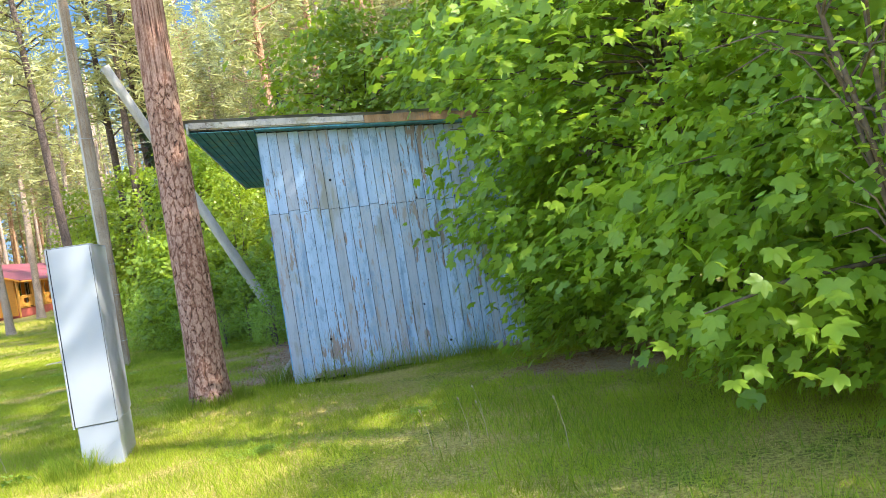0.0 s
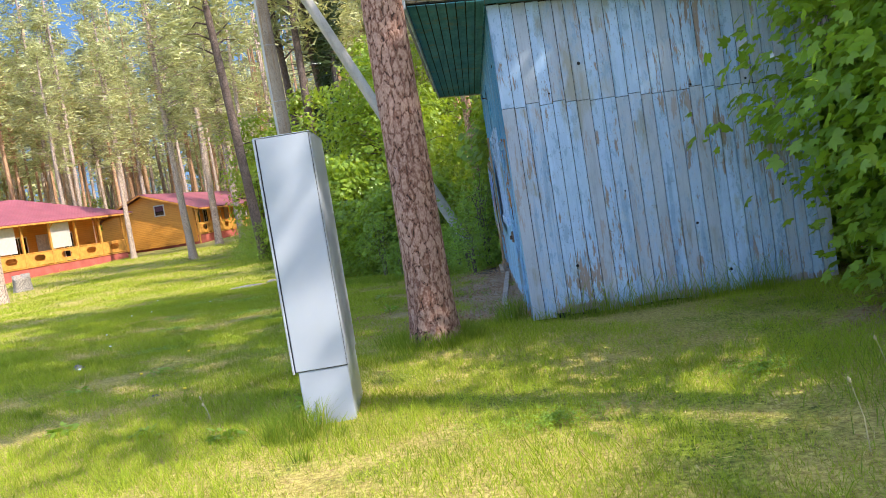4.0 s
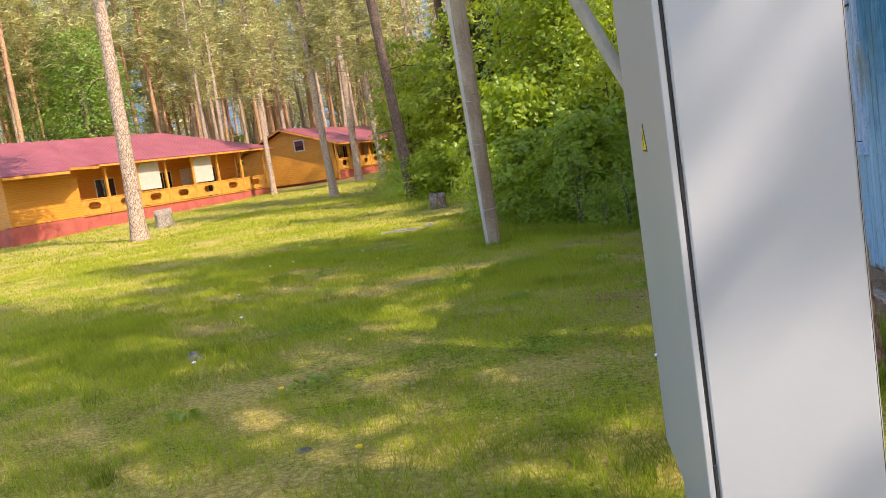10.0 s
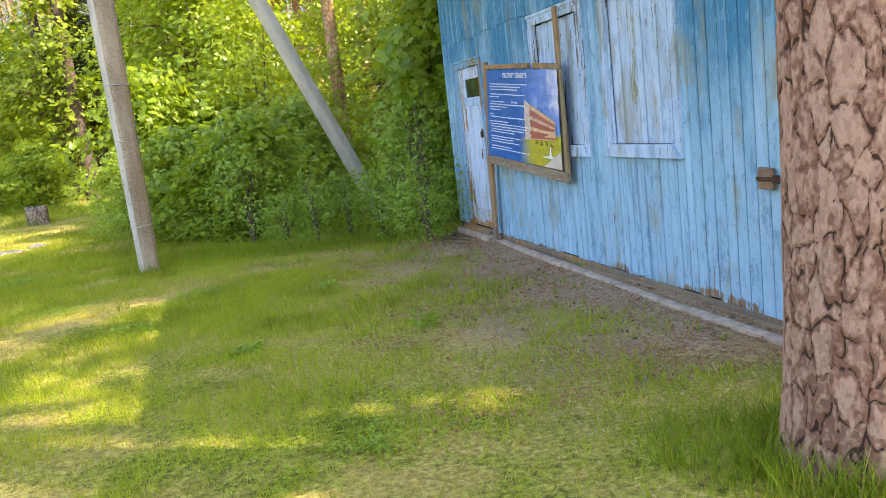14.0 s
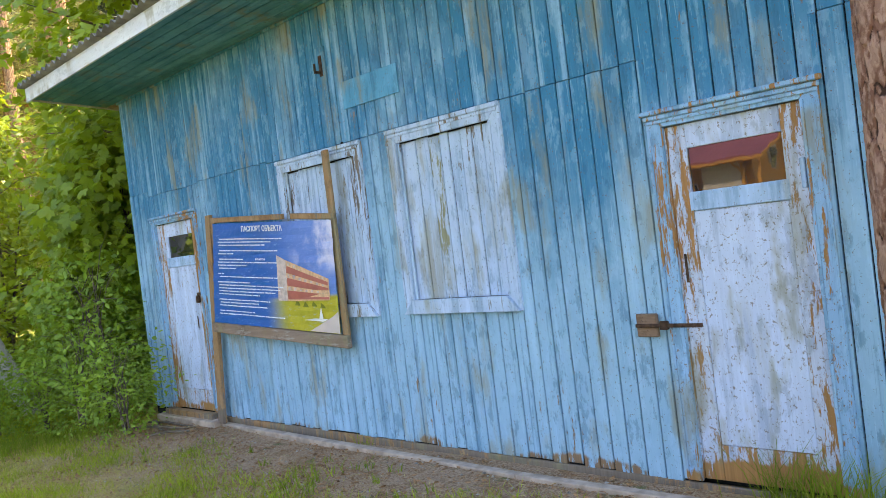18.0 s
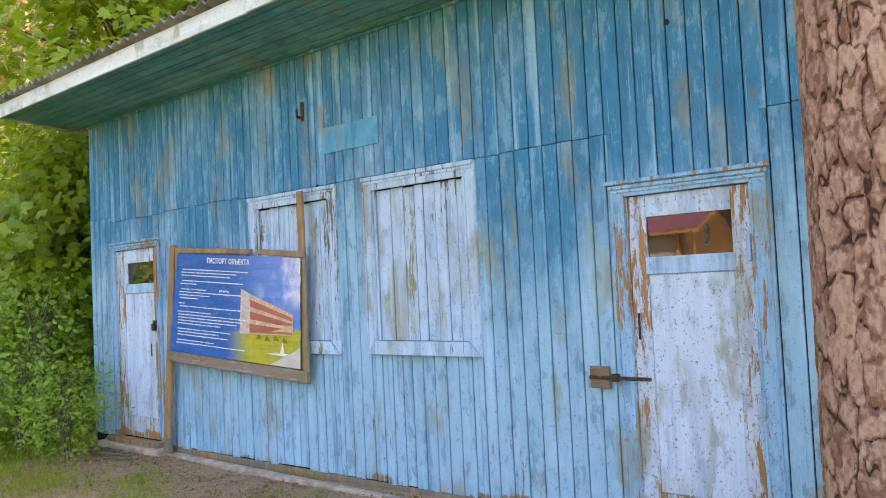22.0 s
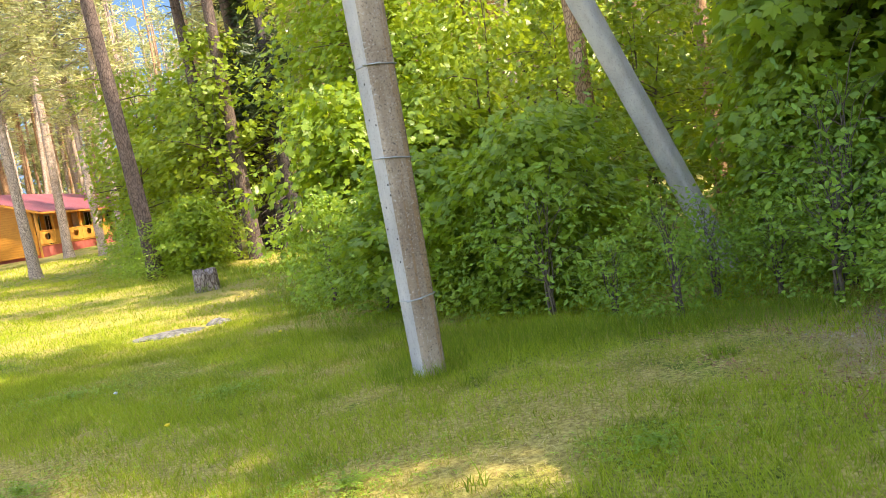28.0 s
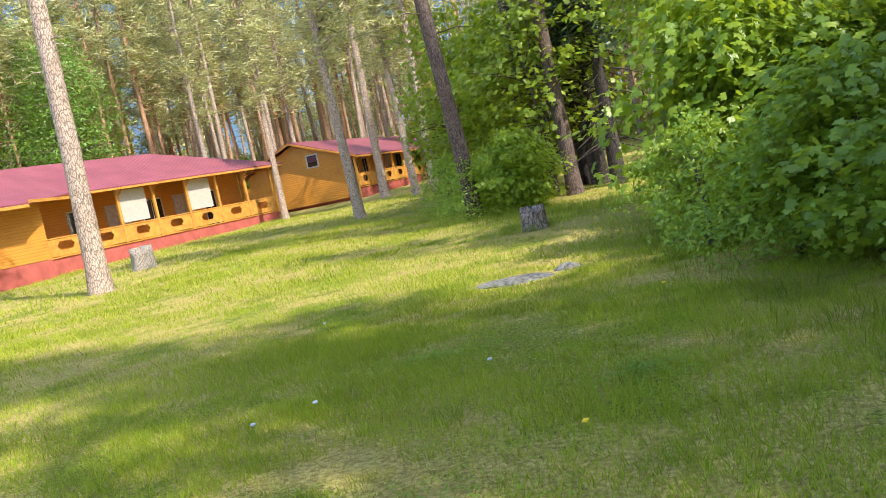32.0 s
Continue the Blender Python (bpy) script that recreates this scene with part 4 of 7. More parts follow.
part("bar", box(-0.042, -0.026, -0.36, 0.06, -0.012, 0.010, 0.004), RUST, bolt)
part("keeper", box(-0.047, -0.02, -0.15, -0.10, -0.025, 0.025, 0.004), RUST, bolt)
# painted-over patch, bracket and strip above the windows
part("patch_board", box(WX - 0.010, WX - 0.0015, 15.44, 16.11, 2.46, 2.68, 0.003), make_boards("fresh blue patch paint", (0.05, 0.27, 0.45), (0.09, 0.33, 0.52), (0.3, 0.2, 0.1), 0.72, (0, 3), 0.5), hut)
part("cover_strip", box(WX - 0.012, WX - 0.0015, 16.28, 16.41, 2.20, 3.02, 0.004), BOARD_BLUE, hut)
bracket = thing("insulator_bracket", (WX - 0.015, 16.34, 2.86), "small rusty cable bracket screwed to the boards", "bracket")
part("plate", box(-0.006, 0.004, -0.02, 0.02, -0.08, 0.09, 0.003), RUST, bracket)
part("hook", box(-0.07, -0.006, -0.01, 0.01, -0.06, -0.04, 0.003), RUST, bracket)
part("hook_tip", box(-0.07, -0.056, -0.01, 0.01, -0.0595, 0.02, 0.003), RUST, bracket)

# sill planks at the foot of the wall
sill = thing("foot_plank", (0, 0, 0), "long grey weathered plank lying along the foot of the wall", "plank")
for (ax, ay), (bx, by) in (((-0.985, 18.75), (-1.20, 14.5)), ((-1.20, 14.49), (-1.20, 12.75))):
    d = Vector((bx - ax, by - ay, 0))
    L = d.length
    za = gz(ax, ay) + 0.026
    part("plank", box(-0.038, 0.040, 0, L, -0.06, 0.0, 0.006), PLANK, sill, m=Matrix.Translation((ax, ay, za)) @ Matrix.Rotation(math.atan2(d.y, d.x) - math.pi / 2, 4, "Z") @ Matrix.Rotation(math.atan2(gz(bx, by) - gz(ax, ay), L), 4, "X"))
part("threshold", box(-1.06, -0.96, 18.75, 19.8, -0.26, -0.17, 0.008), BROWN_WOOD, sill)
part("threshold", box(-1.12, -0.96, 18.6, 19.9, -0.30, -0.225, 0.008), PLANK, sill)
part("base_beam", box(WX - 0.004, WX + 0.02, 12.3, 18.7, -0.3, -0.205, 0.006), BROWN_WOOD, hut)

# ---- notice board ----
SX = -1.05
board = thing("notice_board", (0, 0, 0), "torn blue printed notice banner on a rough timber frame", "notice board")
part("post", prism([(18.30, 1.85), (18.39, 1.85), (18.63, -0.25), (18.52, -0.25)], 0.04, 0, SX - 0.005, 0.004), BROWN_WOOD, board)
part("short_post", prism([(18.20, 1.80), (18.28, 1.80), (18.30, 1.38), (18.24, 1.38)], 0.03, 0, SX - 0.012, 0.004), BROWN_WOOD, board)
part("top_rail", prism([(18.26, 1.765), (17.02, 1.675), (17.02, 1.725), (18.26, 1.815)], 0.035, 0, SX - 0.02, 0.004), BROWN_WOOD, board)
part("top_rail", prism([(16.90, 1.665), (16.28, 1.60), (16.28, 1.65), (16.90, 1.715)], 0.03, 0, SX - 0.015, 0.004), BROWN_WOOD, board)
part("bottom_rail", prism([(18.46, 0.69), (16.28, 0.545), (16.28, 0.65), (18.46, 0.79)], 0.05, 0, SX - 0.03, 0.006), make_boards("grey-brown weathered rail", (0.12, 0.072, 0.05), (0.24, 0.165, 0.12), (0.38, 0.33, 0.29), 0.55, (0, 5), 0.3, horizontal=True), board, "grey-brown weathered timber rail")
part("side_stick", prism([(16.36, 2.17), (16.29, 2.17), (16.29, 0.62), (16.36, 0.62)], 0.03, 0, SX - 0.005, 0.004), BROWN_WOOD, board)
TL, TR, BR, BL = (18.21, 1.755), (16.31, 1.60), (16.36, 0.665), (18.41, 0.79)


def on_sheet(u, v, lift=0.0):
    """A place on the banner: u from its left edge to its right, v from its foot up, with slight creases."""
    y = (1 - v) * ((1 - u) * BL[0] + u * BR[0]) + v * ((1 - u) * TL[0] + u * TR[0])
    z = (1 - v) * ((1 - u) * BL[1] + u * BR[1]) + v * ((1 - u) * TL[1] + u * TR[1])
    crease = 0.004 * math.sin(23 * u + 9 * v) * math.sin(17 * v + 3 * u) + 0.003 * math.sin(41 * v + 13 * u)
    return (SX - 0.026 - lift + crease, y, z)


def sheet_patch(poly, material, lift, name, parent, cells=0):
    """A flat printed shape on the banner."""
    bm = bmesh.new()
    if cells:
        u0, v0, u1, v1 = poly
        nu, nv = cells
        grid = [[bm.verts.new(on_sheet(u0 + (u1 - u0) * i / nu, v0 + (v1 - v0) * j / nv, lift)) for j in range(nv + 1)] for i in range(nu + 1)]
        for i in range(nu):
            for j in range(nv):
                bm.faces.new((grid[i][j], grid[i + 1][j], grid[i + 1][j + 1], grid[i][j + 1]))
    else:
        bm.faces.new([bm.verts.new(on_sheet(u, v, lift)) for u, v in poly])
    return part(name, bm, material, parent)


def banner_paint():
    m = Mat("printed banner vinyl", 0.35, spec=0.4)
    y = m.axis(1)
    z = m.axis(2)
    sky_f = m.ramp(y, 17.5, 16.6)
    c = m.mix(sky_f, (0.010, 0.115, 0.42), (0.12, 0.24, 0.60))
    cloud = m.math("MULTIPLY", m.ramp(m.noise(m.pos(), 3.2, 5), 0.40, 0.60), m.math("MULTIPLY", m.ramp(y, 17.05, 16.65), m.ramp(z, 1.12, 1.3)))
    c = m.mix(cloud, c, (0.68, 0.66, 0.78))
    lawn = m.math("MULTIPLY", m.ramp(z, 1.01, 0.97), m.ramp(y, 17.45, 17.05))
    c = m.mix(lawn, c, m.mix(m.noise(m.pos(), 14, 4), (0.36, 0.32, 0.02), (0.55, 0.48, 0.05)))
    scratch = m.ramp(m.noise(m.pos((1, 5, 22)), 2.0, 6, 0.7), 0.57, 0.67, 0, 0.45)
    c = m.mix(scratch, c, (0.25, 0.42, 0.74))
    m.colour(c)
    m.bump(m.noise(m.pos((1, 4, 14)), 2.5, 5, 0.7), 0.35, 0.01)
    return m.m


sheet = sheet_patch((0, 0, 1, 1), banner_paint(), 0.0, "banner", board, (24, 16))
tagged(sheet, "creased blue vinyl banner with a picture of a red and cream hotel")
BUILD_A = plain("printed cream wall", (0.60, 0.48, 0.42), 0.4, vary=0.12, scale=30)
BUILD_B = plain("printed red balcony", (0.48, 0.14, 0.11), 0.4, vary=0.1)
BUILD_C = plain("printed orange wall", (0.72, 0.45, 0.26), 0.4, vary=0.12, scale=30)
PATHP = plain("printed pale path", (0.62, 0.52, 0.48), 0.4, vary=0.05)
PRINT = plain("small pale print", (0.70, 0.75, 0.82), 0.5, vary=0.15, scale=60)
LAWND = plain("printed shrub", (0.2, 0.22, 0.03), 0.4, vary=0.1)
sheet_patch([(0.575, 0.265), (0.575, 0.69), (0.645, 0.645), (0.645, 0.265)], BUILD_A, 0.006, "printed_wall", sheet)
sheet_patch([(0.645, 0.265), (0.645, 0.645), (0.955, 0.485), (0.955, 0.295)], BUILD_C, 0.006, "printed_wall", sheet)
for t0, t1 in ((0.03, 0.26), (0.38, 0.58), (0.71, 0.88)):
    l0, l1 = 0.27 + 0.365 * t0, 0.27 + 0.365 * t1
    r0, r1 = 0.298 + 0.18 * t0, 0.298 + 0.18 * t1
    sheet_patch([(0.652, l0), (0.652, l1), (0.95, r1), (0.95, r0)], BUILD_B, 0.009, "printed_balcony", sheet)
    for k in range(7):
        a = 0.66 + 0.041 * k
        q = (a - 0.652) / 0.298
        zb = l1 + (r1 - l1) * q
        sheet_patch([(a, zb + 0.004), (a, zb + 0.035 * (1 - 0.5 * q)), (a + 0.016, zb + 0.035 * (1 - 0.5 * q)), (a + 0.016, zb + 0.004)], BUILD_A, 0.009, "printed_window", sheet)
sheet_patch([(0.80, 0.005), (1.0, 0.005), (1.0, 0.2), (0.96, 0.15)], PATHP, 0.006, "printed_path", sheet)
sheet_patch([(0.76, 0.10), (0.84, 0.125), (0.93, 0.125), (0.90, 0.10)], WHITE, 0.008, "printed_figure", sheet)
sheet_patch([(0.872, 0.125), (0.885, 0.23), (0.90, 0.125)], WHITE, 0.008, "printed_figure", sheet)
for a, b in ((0.70, 0.25), (0.76, 0.24), (0.82, 0.25), (0.88, 0.24)):
    sheet_patch([(a, b - 0.02), (a + 0.012, b + 0.03), (a + 0.03, b + 0.005), (a + 0.04, b - 0.02)], LAWND, 0.008, "printed_shrub", sheet)


def words(text, u, v, height, name, parent):
    """Lettering on the banner in the built-in font, its left end at u and foot at v."""
    cu = bpy.data.curves.new(name, "FONT")
    cu.body, cu.size, cu.extrude, cu.resolution_u = text, height * 1.35, 0.0005, 2
    cu.offset = height * 0.035
    ob = new(name, cu)
    bpy.context.view_layer.update()
    me = bpy.data.meshes.new_from_object(ob.evaluated_get(bpy.context.evaluated_depsgraph_get()))
    bpy.data.objects.remove(ob)
    p = Vector(on_sheet(u, v, 0.009))
    slope = math.atan2(TR[1] - TL[1], TL[0] - TR[0])
    m = Matrix.Translation(p) @ Matrix(((0, 0, -1, 0), (-1, 0, 0, 0), (0, 1, 0, 0), (0, 0, 0, 1))) @ Matrix.Rotation(slope, 4, "Z")
    return lay(name, me, WHITE, parent, m=m)


words("ПАСПОРТ ОБЪЕКТА", 0.285, 0.918, 0.050, "title", sheet)
rng = np.random.default_rng(9)
v = 0.845
for block in ((0.50, 0.43, 0.38), (0.46, 0.13), (0.20, 0.50, 0.24, 0.14), (0.05, 0.52), (0.26, 0.50, 0.48, 0.44, 0.33), (0.40, 0.30, 0.38), (0.28, 0.50)):
    for length in block:
        u = 0.05 + rng.uniform(0, 0.02)
        end = u + length * 1.12
        while u < end:
            w = rng.uniform(0.03, 0.11)
            sheet_patch([(u, v - 0.0045), (min(u + w, end), v - 0.0055), (min(u + w, end), v + 0.0055), (u, v + 0.0055)], PRINT, 0.007, "text_bar", sheet)
            u += w + 0.004
        v -= 0.030
    v -= 0.024
words("(017) 262-77-25", 0.40, 0.642, 0.018, "phone_line", sheet)

# ---- switch cabinet ----
cab = thing("switch_cabinet", (-2.929, 8.905, -0.2), "tall narrow light grey metal electrical cabinet standing on the lawn", "cabinet")
CW, CD, CH, SEAM = 0.419, 0.86, 2.205, 0.448
part("plinth", box(0.036, CW - 0.008, 0.012, CD - 0.03, -0.1, SEAM - 0.005, 0.006), CABINET, cab)
part("body", box(0, CW, 0.022, CD, SEAM, CH, 0.006), CABINET, cab)
door_c = part("door", box(0.022, CW - 0.012, 0.0, 0.020, SEAM, CH - 0.004, 0.005), CABINET, cab, "smooth light grey cabinet door, shut")
part("hinge_strip", box(-0.004, 0.012, 0.002, 0.0218, SEAM - 0.015, CH + 0.002, 0.003), CABINET, cab)
part("door_seal", box(0.0125, 0.0215, 0.008, 0.0215, SEAM, CH - 0.006, 0.001), SEAL, door_c)
part("door_seal", box(CW - 0.0115, CW - 0.0098, 0.006, 0.0215, SEAM, CH - 0.006, 0), SEAL, door_c)
part("joint_gap", box(0.005, CW - 0.005, 0.006, 0.0215, SEAM - 0.0035, SEAM - 0.0005, 0), SEAL, cab)
part("top_lid", box(-0.001, CW + 0.001, -0.001, CD + 0.001, CH + 0.0005, CH + 0.006, 0.002), CABINET, cab)
for z in (0.62, 1.36):
    part("hinge_pin", box(0.0128, 0.0212, 0.0015, 0.0075, z, z + 0.09, 0.002), SEAL, door_c)
part("warning_sticker", prism([(0.420, 1.474), (0.510, 1.474), (0.465, 1.556)], 0.0015, 0, -0.0016), BLACK, cab, "yellow triangular high voltage sticker")
part("sticker_face", prism([(0.429, 1.479), (0.501, 1.479), (0.465, 1.546)], 0.0014, 0, -0.0031), YELLOW, cab)
part("sticker_bolt", prism([(0.470, 1.530), (0.456, 1.507), (0.466, 1.507), (0.459, 1.485), (0.476, 1.513), (0.466, 1.513)], 0.001, 0, -0.0042), BLACK, cab)
bm = bmesh.new()
bmesh.ops.create_uvsphere(bm, u_segments=10, v_segments=6, radius=0.009)
part("screw", bm, STEEL, cab, m=pose(-0.003, 0.805, 0.775))
cab.matrix_basis = pose(-2.935, 8.946, -0.21, 0, 0, 4.67)


# ---- the near pine ----
def bark_trunk(height, r0, r1, seed, rings_per_m=160, sides=330, upto=4.3):
    """A trunk with bark plates in relief: returns vertices, quads and how deep in a crack each vertex lies."""
    rng = np.random.default_rng(seed)
    zs = np.concatenate([np.linspace(-0.25, upto, int((upto + 0.25) * rings_per_m)), np.linspace(upto + 0.12, height, 50)])
    th = np.linspace(0, 2 * np.pi, sides, endpoint=False)
    Z, T = np.meshgrid(zs, th, indexing="ij")
    k = np.clip(Z / height, 0, 1)
    r = r0 + (r1 - r0) * k ** 0.9 + 0.075 * np.exp(-np.maximum(Z + 0.05, 0) / 0.28) + 0.008 * np.sin(3 * T + Z)
    # plates: two sizes of cells round the trunk, warped so that no edge is straight
    def warp(x, y, s):
        return (np.sin(x * 2.1 + s + 1.7 * np.sin(y * 0.9 + s)) + 0.6 * np.sin(x * 4.7 - y * 2.3 + 2 * s) + 0.4 * np.sin(y * 7.1 + x * 3.0 + s)) / 2

    def cells(nu, cell_h, amp, squash):
        u0, w0 = T / (2 * np.pi) * nu, Z / cell_h
        ring = 2 * np.pi / nu
        u = u0 + amp * warp(np.sin(u0 * ring) * nu / 3, w0 * 0.8, 1.0)
        w = w0 + amp * warp(w0 * 0.7, np.cos(u0 * ring) * nu / 3, 2.0)
        f1, f2, ident = np.full(Z.shape, 9.0), np.full(Z.shape, 9.0), np.zeros(Z.shape)
        side1, side2 = np.zeros(Z.shape), np.zeros(Z.shape)
        jit = rng.uniform(0, 1, (nu, 400, 3))
        iu, iw = np.floor(u).astype(int), np.floor(w).astype(int)
        for du in (-1, 0, 1):
            for dw in (-1, 0, 1):
                cu, cw = iu + du, iw + dw
                j = jit[cu % nu, (cw + 40) % 400]
                across = cu + 0.1 + 0.8 * j[..., 0] - u
                dd = np.hypot(across, (cw + 0.05 + 0.9 * j[..., 1] - w) * squash)
                near, second = dd < f1, (dd >= f1) & (dd < f2)
                side2 = np.where(near, side1, np.where(second, across, side2))
                side1 = np.where(near, across, side1)
                f2 = np.where(near, f1, np.minimum(f2, dd))
                ident = np.where(near, j[..., 2], ident)
                f1 = np.where(near, dd, f1)
        return f2 - f1, ident, np.clip(np.abs(side1 - side2), 0, 1)

    def value(nu, cell_h):
        """Smooth random relief that closes round the trunk."""
        g = rng.uniform(0, 1, (nu, 1200))
        u, w = T / (2 * np.pi) * nu, (Z + 0.5) / cell_h
        iu, iw = np.floor(u).astype(int), np.floor(w).astype(int)
        fu, fw = u - iu, w - iw
        fu, fw = fu * fu * (3 - 2 * fu), fw * fw * (3 - 2 * fw)
        a0 = g[iu % nu, iw % 1200] * (1 - fu) + g[(iu + 1) % nu, iw % 1200] * fu
        a1 = g[iu % nu, (iw + 1) % 1200] * (1 - fu) + g[(iu + 1) % nu, (iw + 1) % 1200] * fu
        return a0 * (1 - fw) + a1 * fw

    jag = value(120, 0.018) - 0.5
    jag2 = value(50, 0.05) - 0.5
    gap, idv, upright = cells(17, 0.145, 0.30, 0.78)
    gap = gap + 0.09 * jag + 0.08 * jag2
    # thin dark cracks, wider where they run upright, then a flaked brown rim, then the flat face of the plate
    width = 0.04 + 0.09 * upright * value(14, 0.12)
    edge = np.clip(gap / width, 0, 1)
    rim = np.clip((gap - width + 0.30 * jag2 + 0.26 * jag) / (0.16 + 0.55 * upright * value(20, 0.2)), 0, 1)
    layer = 0.6 * value(46, 0.06) + 0.35 * value(110, 0.03) + 0.2 * jag
    steps = layer * 5
    frac = steps - np.floor(steps)
    level = np.floor(steps) / 5
    lip = np.clip(1 - frac / 0.10, 0, 1) * (level > 0.2)
    hair = np.clip(1 - np.abs(value(90, 0.11) - 0.5) / 0.03, 0, 1) * (value(24, 0.10) > 0.55)
    crack = np.clip(np.maximum(1 - edge, np.maximum(lip * 0.32, hair * 0.6)), 0, 1)
    fine = rng.normal(size=Z.shape) * 0.0006
    r = r + 0.0042 * edge + 0.0034 * rim + 0.003 * (level - 0.4) + 0.005 * (idv - 0.5) * edge + fine
    tone = np.clip(0.62 * (1 - rim) + 0.55 * (idv - 0.5) + 0.55 * (value(110, 0.02) - 0.5) + 0.22, 0, 1)
    v = np.stack([np.cos(T) * r, np.sin(T) * r, Z], -1).reshape(-1, 3)
    n, s = Z.shape
    i, j = np.meshgrid(np.arange(n - 1), np.arange(s), indexing="ij")
    q = (j + 1) % s
    f = np.stack([i * s + j, i * s + q, (i + 1) * s + q, (i + 1) * s + j], -1).reshape(-1, 4)
    return v, f, crack.ravel(), tone.ravel()


def needle_tufts(centres, rng, per=9, length=0.34, width=0.07, droop=0.25):
    """Tufts of needles: thin blades fanned round each centre."""
    n = len(centres) * per
    c = np.repeat(centres, per, 0)
    d = rng.normal(size=(n, 3))
    d[:, 2] = np.abs(d[:, 2]) * 0.7 - droop
    d /= np.linalg.norm(d, axis=1, keepdims=True)
    side = np.cross(d, rng.normal(size=(n, 3)))
    side /= np.linalg.norm(side, axis=1, keepdims=True) + 1e-9
    ln = length * rng.uniform(0.6, 1.3, (n, 1))
    c = c + rng.normal(size=(n, 3)) * length * 0.3
    v = np.stack([c - side * width * 0.5, c + side * width * 0.5, c + d * ln], 1).reshape(-1, 3)
    return v, np.arange(n * 3).reshape(-1, 3)


def pine_crown(height, start, reach, tiers, rng, per=8, tufts=7, length=0.5, width=0.10):
    """Limbs and tufts of a pine's crown."""
    limbs, cen = [], []
    for i in range(tiers):
        z = start + (height - start) * (i + rng.uniform(0, 0.8)) / tiers
        k = (z - start) / (height - start)
        r = reach * (0.45 + 0.8 * k) * (1 - k ** 3) * rng.uniform(0.6, 1.15)
        a = rng.uniform(0, 6.283)
        tip = np.array([math.cos(a) * r, math.sin(a) * r, z + rng.uniform(-0.3, 0.7)])
        mid = np.array([math.cos(a) * r * 0.5, math.sin(a) * r * 0.5, z + 0.15])
        limbs.append(tube_np([np.array([0, 0, z - 0.2]), mid, tip], [0.05, 0.032, 0.01], 5))
        for t in range(tufts):
            s = rng.uniform(0.35, 1.1)
            cen.append(np.array([math.cos(a) * r * s, math.sin(a) * r * s, z + 0.2 + rng.uniform(-0.25, 0.4)]) + rng.normal(size=3) * 0.28)
    return join_np(limbs), needle_tufts(np.array(cen), rng, per, length, width)


def near_pine():
    rng = np.random.default_rng(21)
    ob = thing("pine_tree", (-2.04, 11.70, gz(-2.04, 11.7)), "thick pine trunk with plated red-brown bark beside the hut", "pine tree")
    v, f, crack, tone = bark_trunk(17, 0.236, 0.12, 4)
    me = np_mesh("trunk", v, f, True)
    at = me.attributes.new("crack", "FLOAT", "POINT")
    at.data.foreach_set("value", crack.astype(np.float32))
    at = me.attributes.new("tone", "FLOAT", "POINT")
    at.data.foreach_set("value", tone.astype(np.float32))
    lay("trunk", me, BARK, ob)
    (lv, lf), (nv, nf) = pine_crown(18, 9.5, 3.0, 40, rng, 8, 7)
    lay("crown_branch", np_mesh("crown_branch", lv, lf, True), RED_BARK, ob)
    tagged(lay("crown", np_mesh("crown", nv, nf), NEEDLE, ob), kind="stuff")


near_pine()


# ---- pole with its brace ----
def square_shaft(path, side, twist, seed, first_worn=9):
    """A four-sided cast shaft with chamfered, slightly chipped edges; one pair of faces is smooth, the other worn."""
    rng = np.random.default_rng(seed)
    path = np.asarray(path, float)
    n = len(path)
    c = 0.30
    base = np.array([(-1, -1 + c), (-1, -0.3), (-1, 0.3), (-1, 1 - c), (-1 + c, 1), (0, 1), (1 - c, 1), (1, 1 - c), (1, 0), (1, -1 + c), (1 - c, -1), (0.3, -1), (-0.3, -1), (-1 + c, -1)]) * 0.5
    ca, sa = math.cos(radians(twist)), math.sin(radians(twist))
    d = path[-1] - path[0]
    d /= np.linalg.norm(d)
    ax = np.array([1.0, 0, 0]) - d * d[0]
    ax /= np.linalg.norm(ax)
    ay = np.cross(d, ax)
    m = len(base)
    loc = base[None] * side[:, None, None] * (1 + 0.006 * rng.normal(size=(n, m, 1)))
    u = loc[..., 0] * ca - loc[..., 1] * sa
    w = loc[..., 0] * sa + loc[..., 1] * ca
    v = (path[:, None] + u[..., None] * ax + w[..., None] * ay).reshape(-1, 3)
    i, j = np.meshgrid(np.arange(n - 1), np.arange(m), indexing="ij")
    q = (j + 1) % m
    f = np.stack([i * m + j, i * m + q, (i + 1) * m + q, (i + 1) * m + j], -1).reshape(-1, 4)
    me = np_mesh("shaft", v, f)
    me.materials.append(POLE)
    me.materials.append(POLE_ROUGH)
    me.polygons.foreach_set("material_index", np.where(j.ravel() >= first_worn, 1, 0).astype(np.int32))
    return me


def pole_side(z):
    """The pole's width: slimmer at its foot."""
    return np.interp(z, [-0.4, 0.0, 3.6, 5.0, 9.0], [0.212, 0.215, 0.268, 0.265, 0.20])


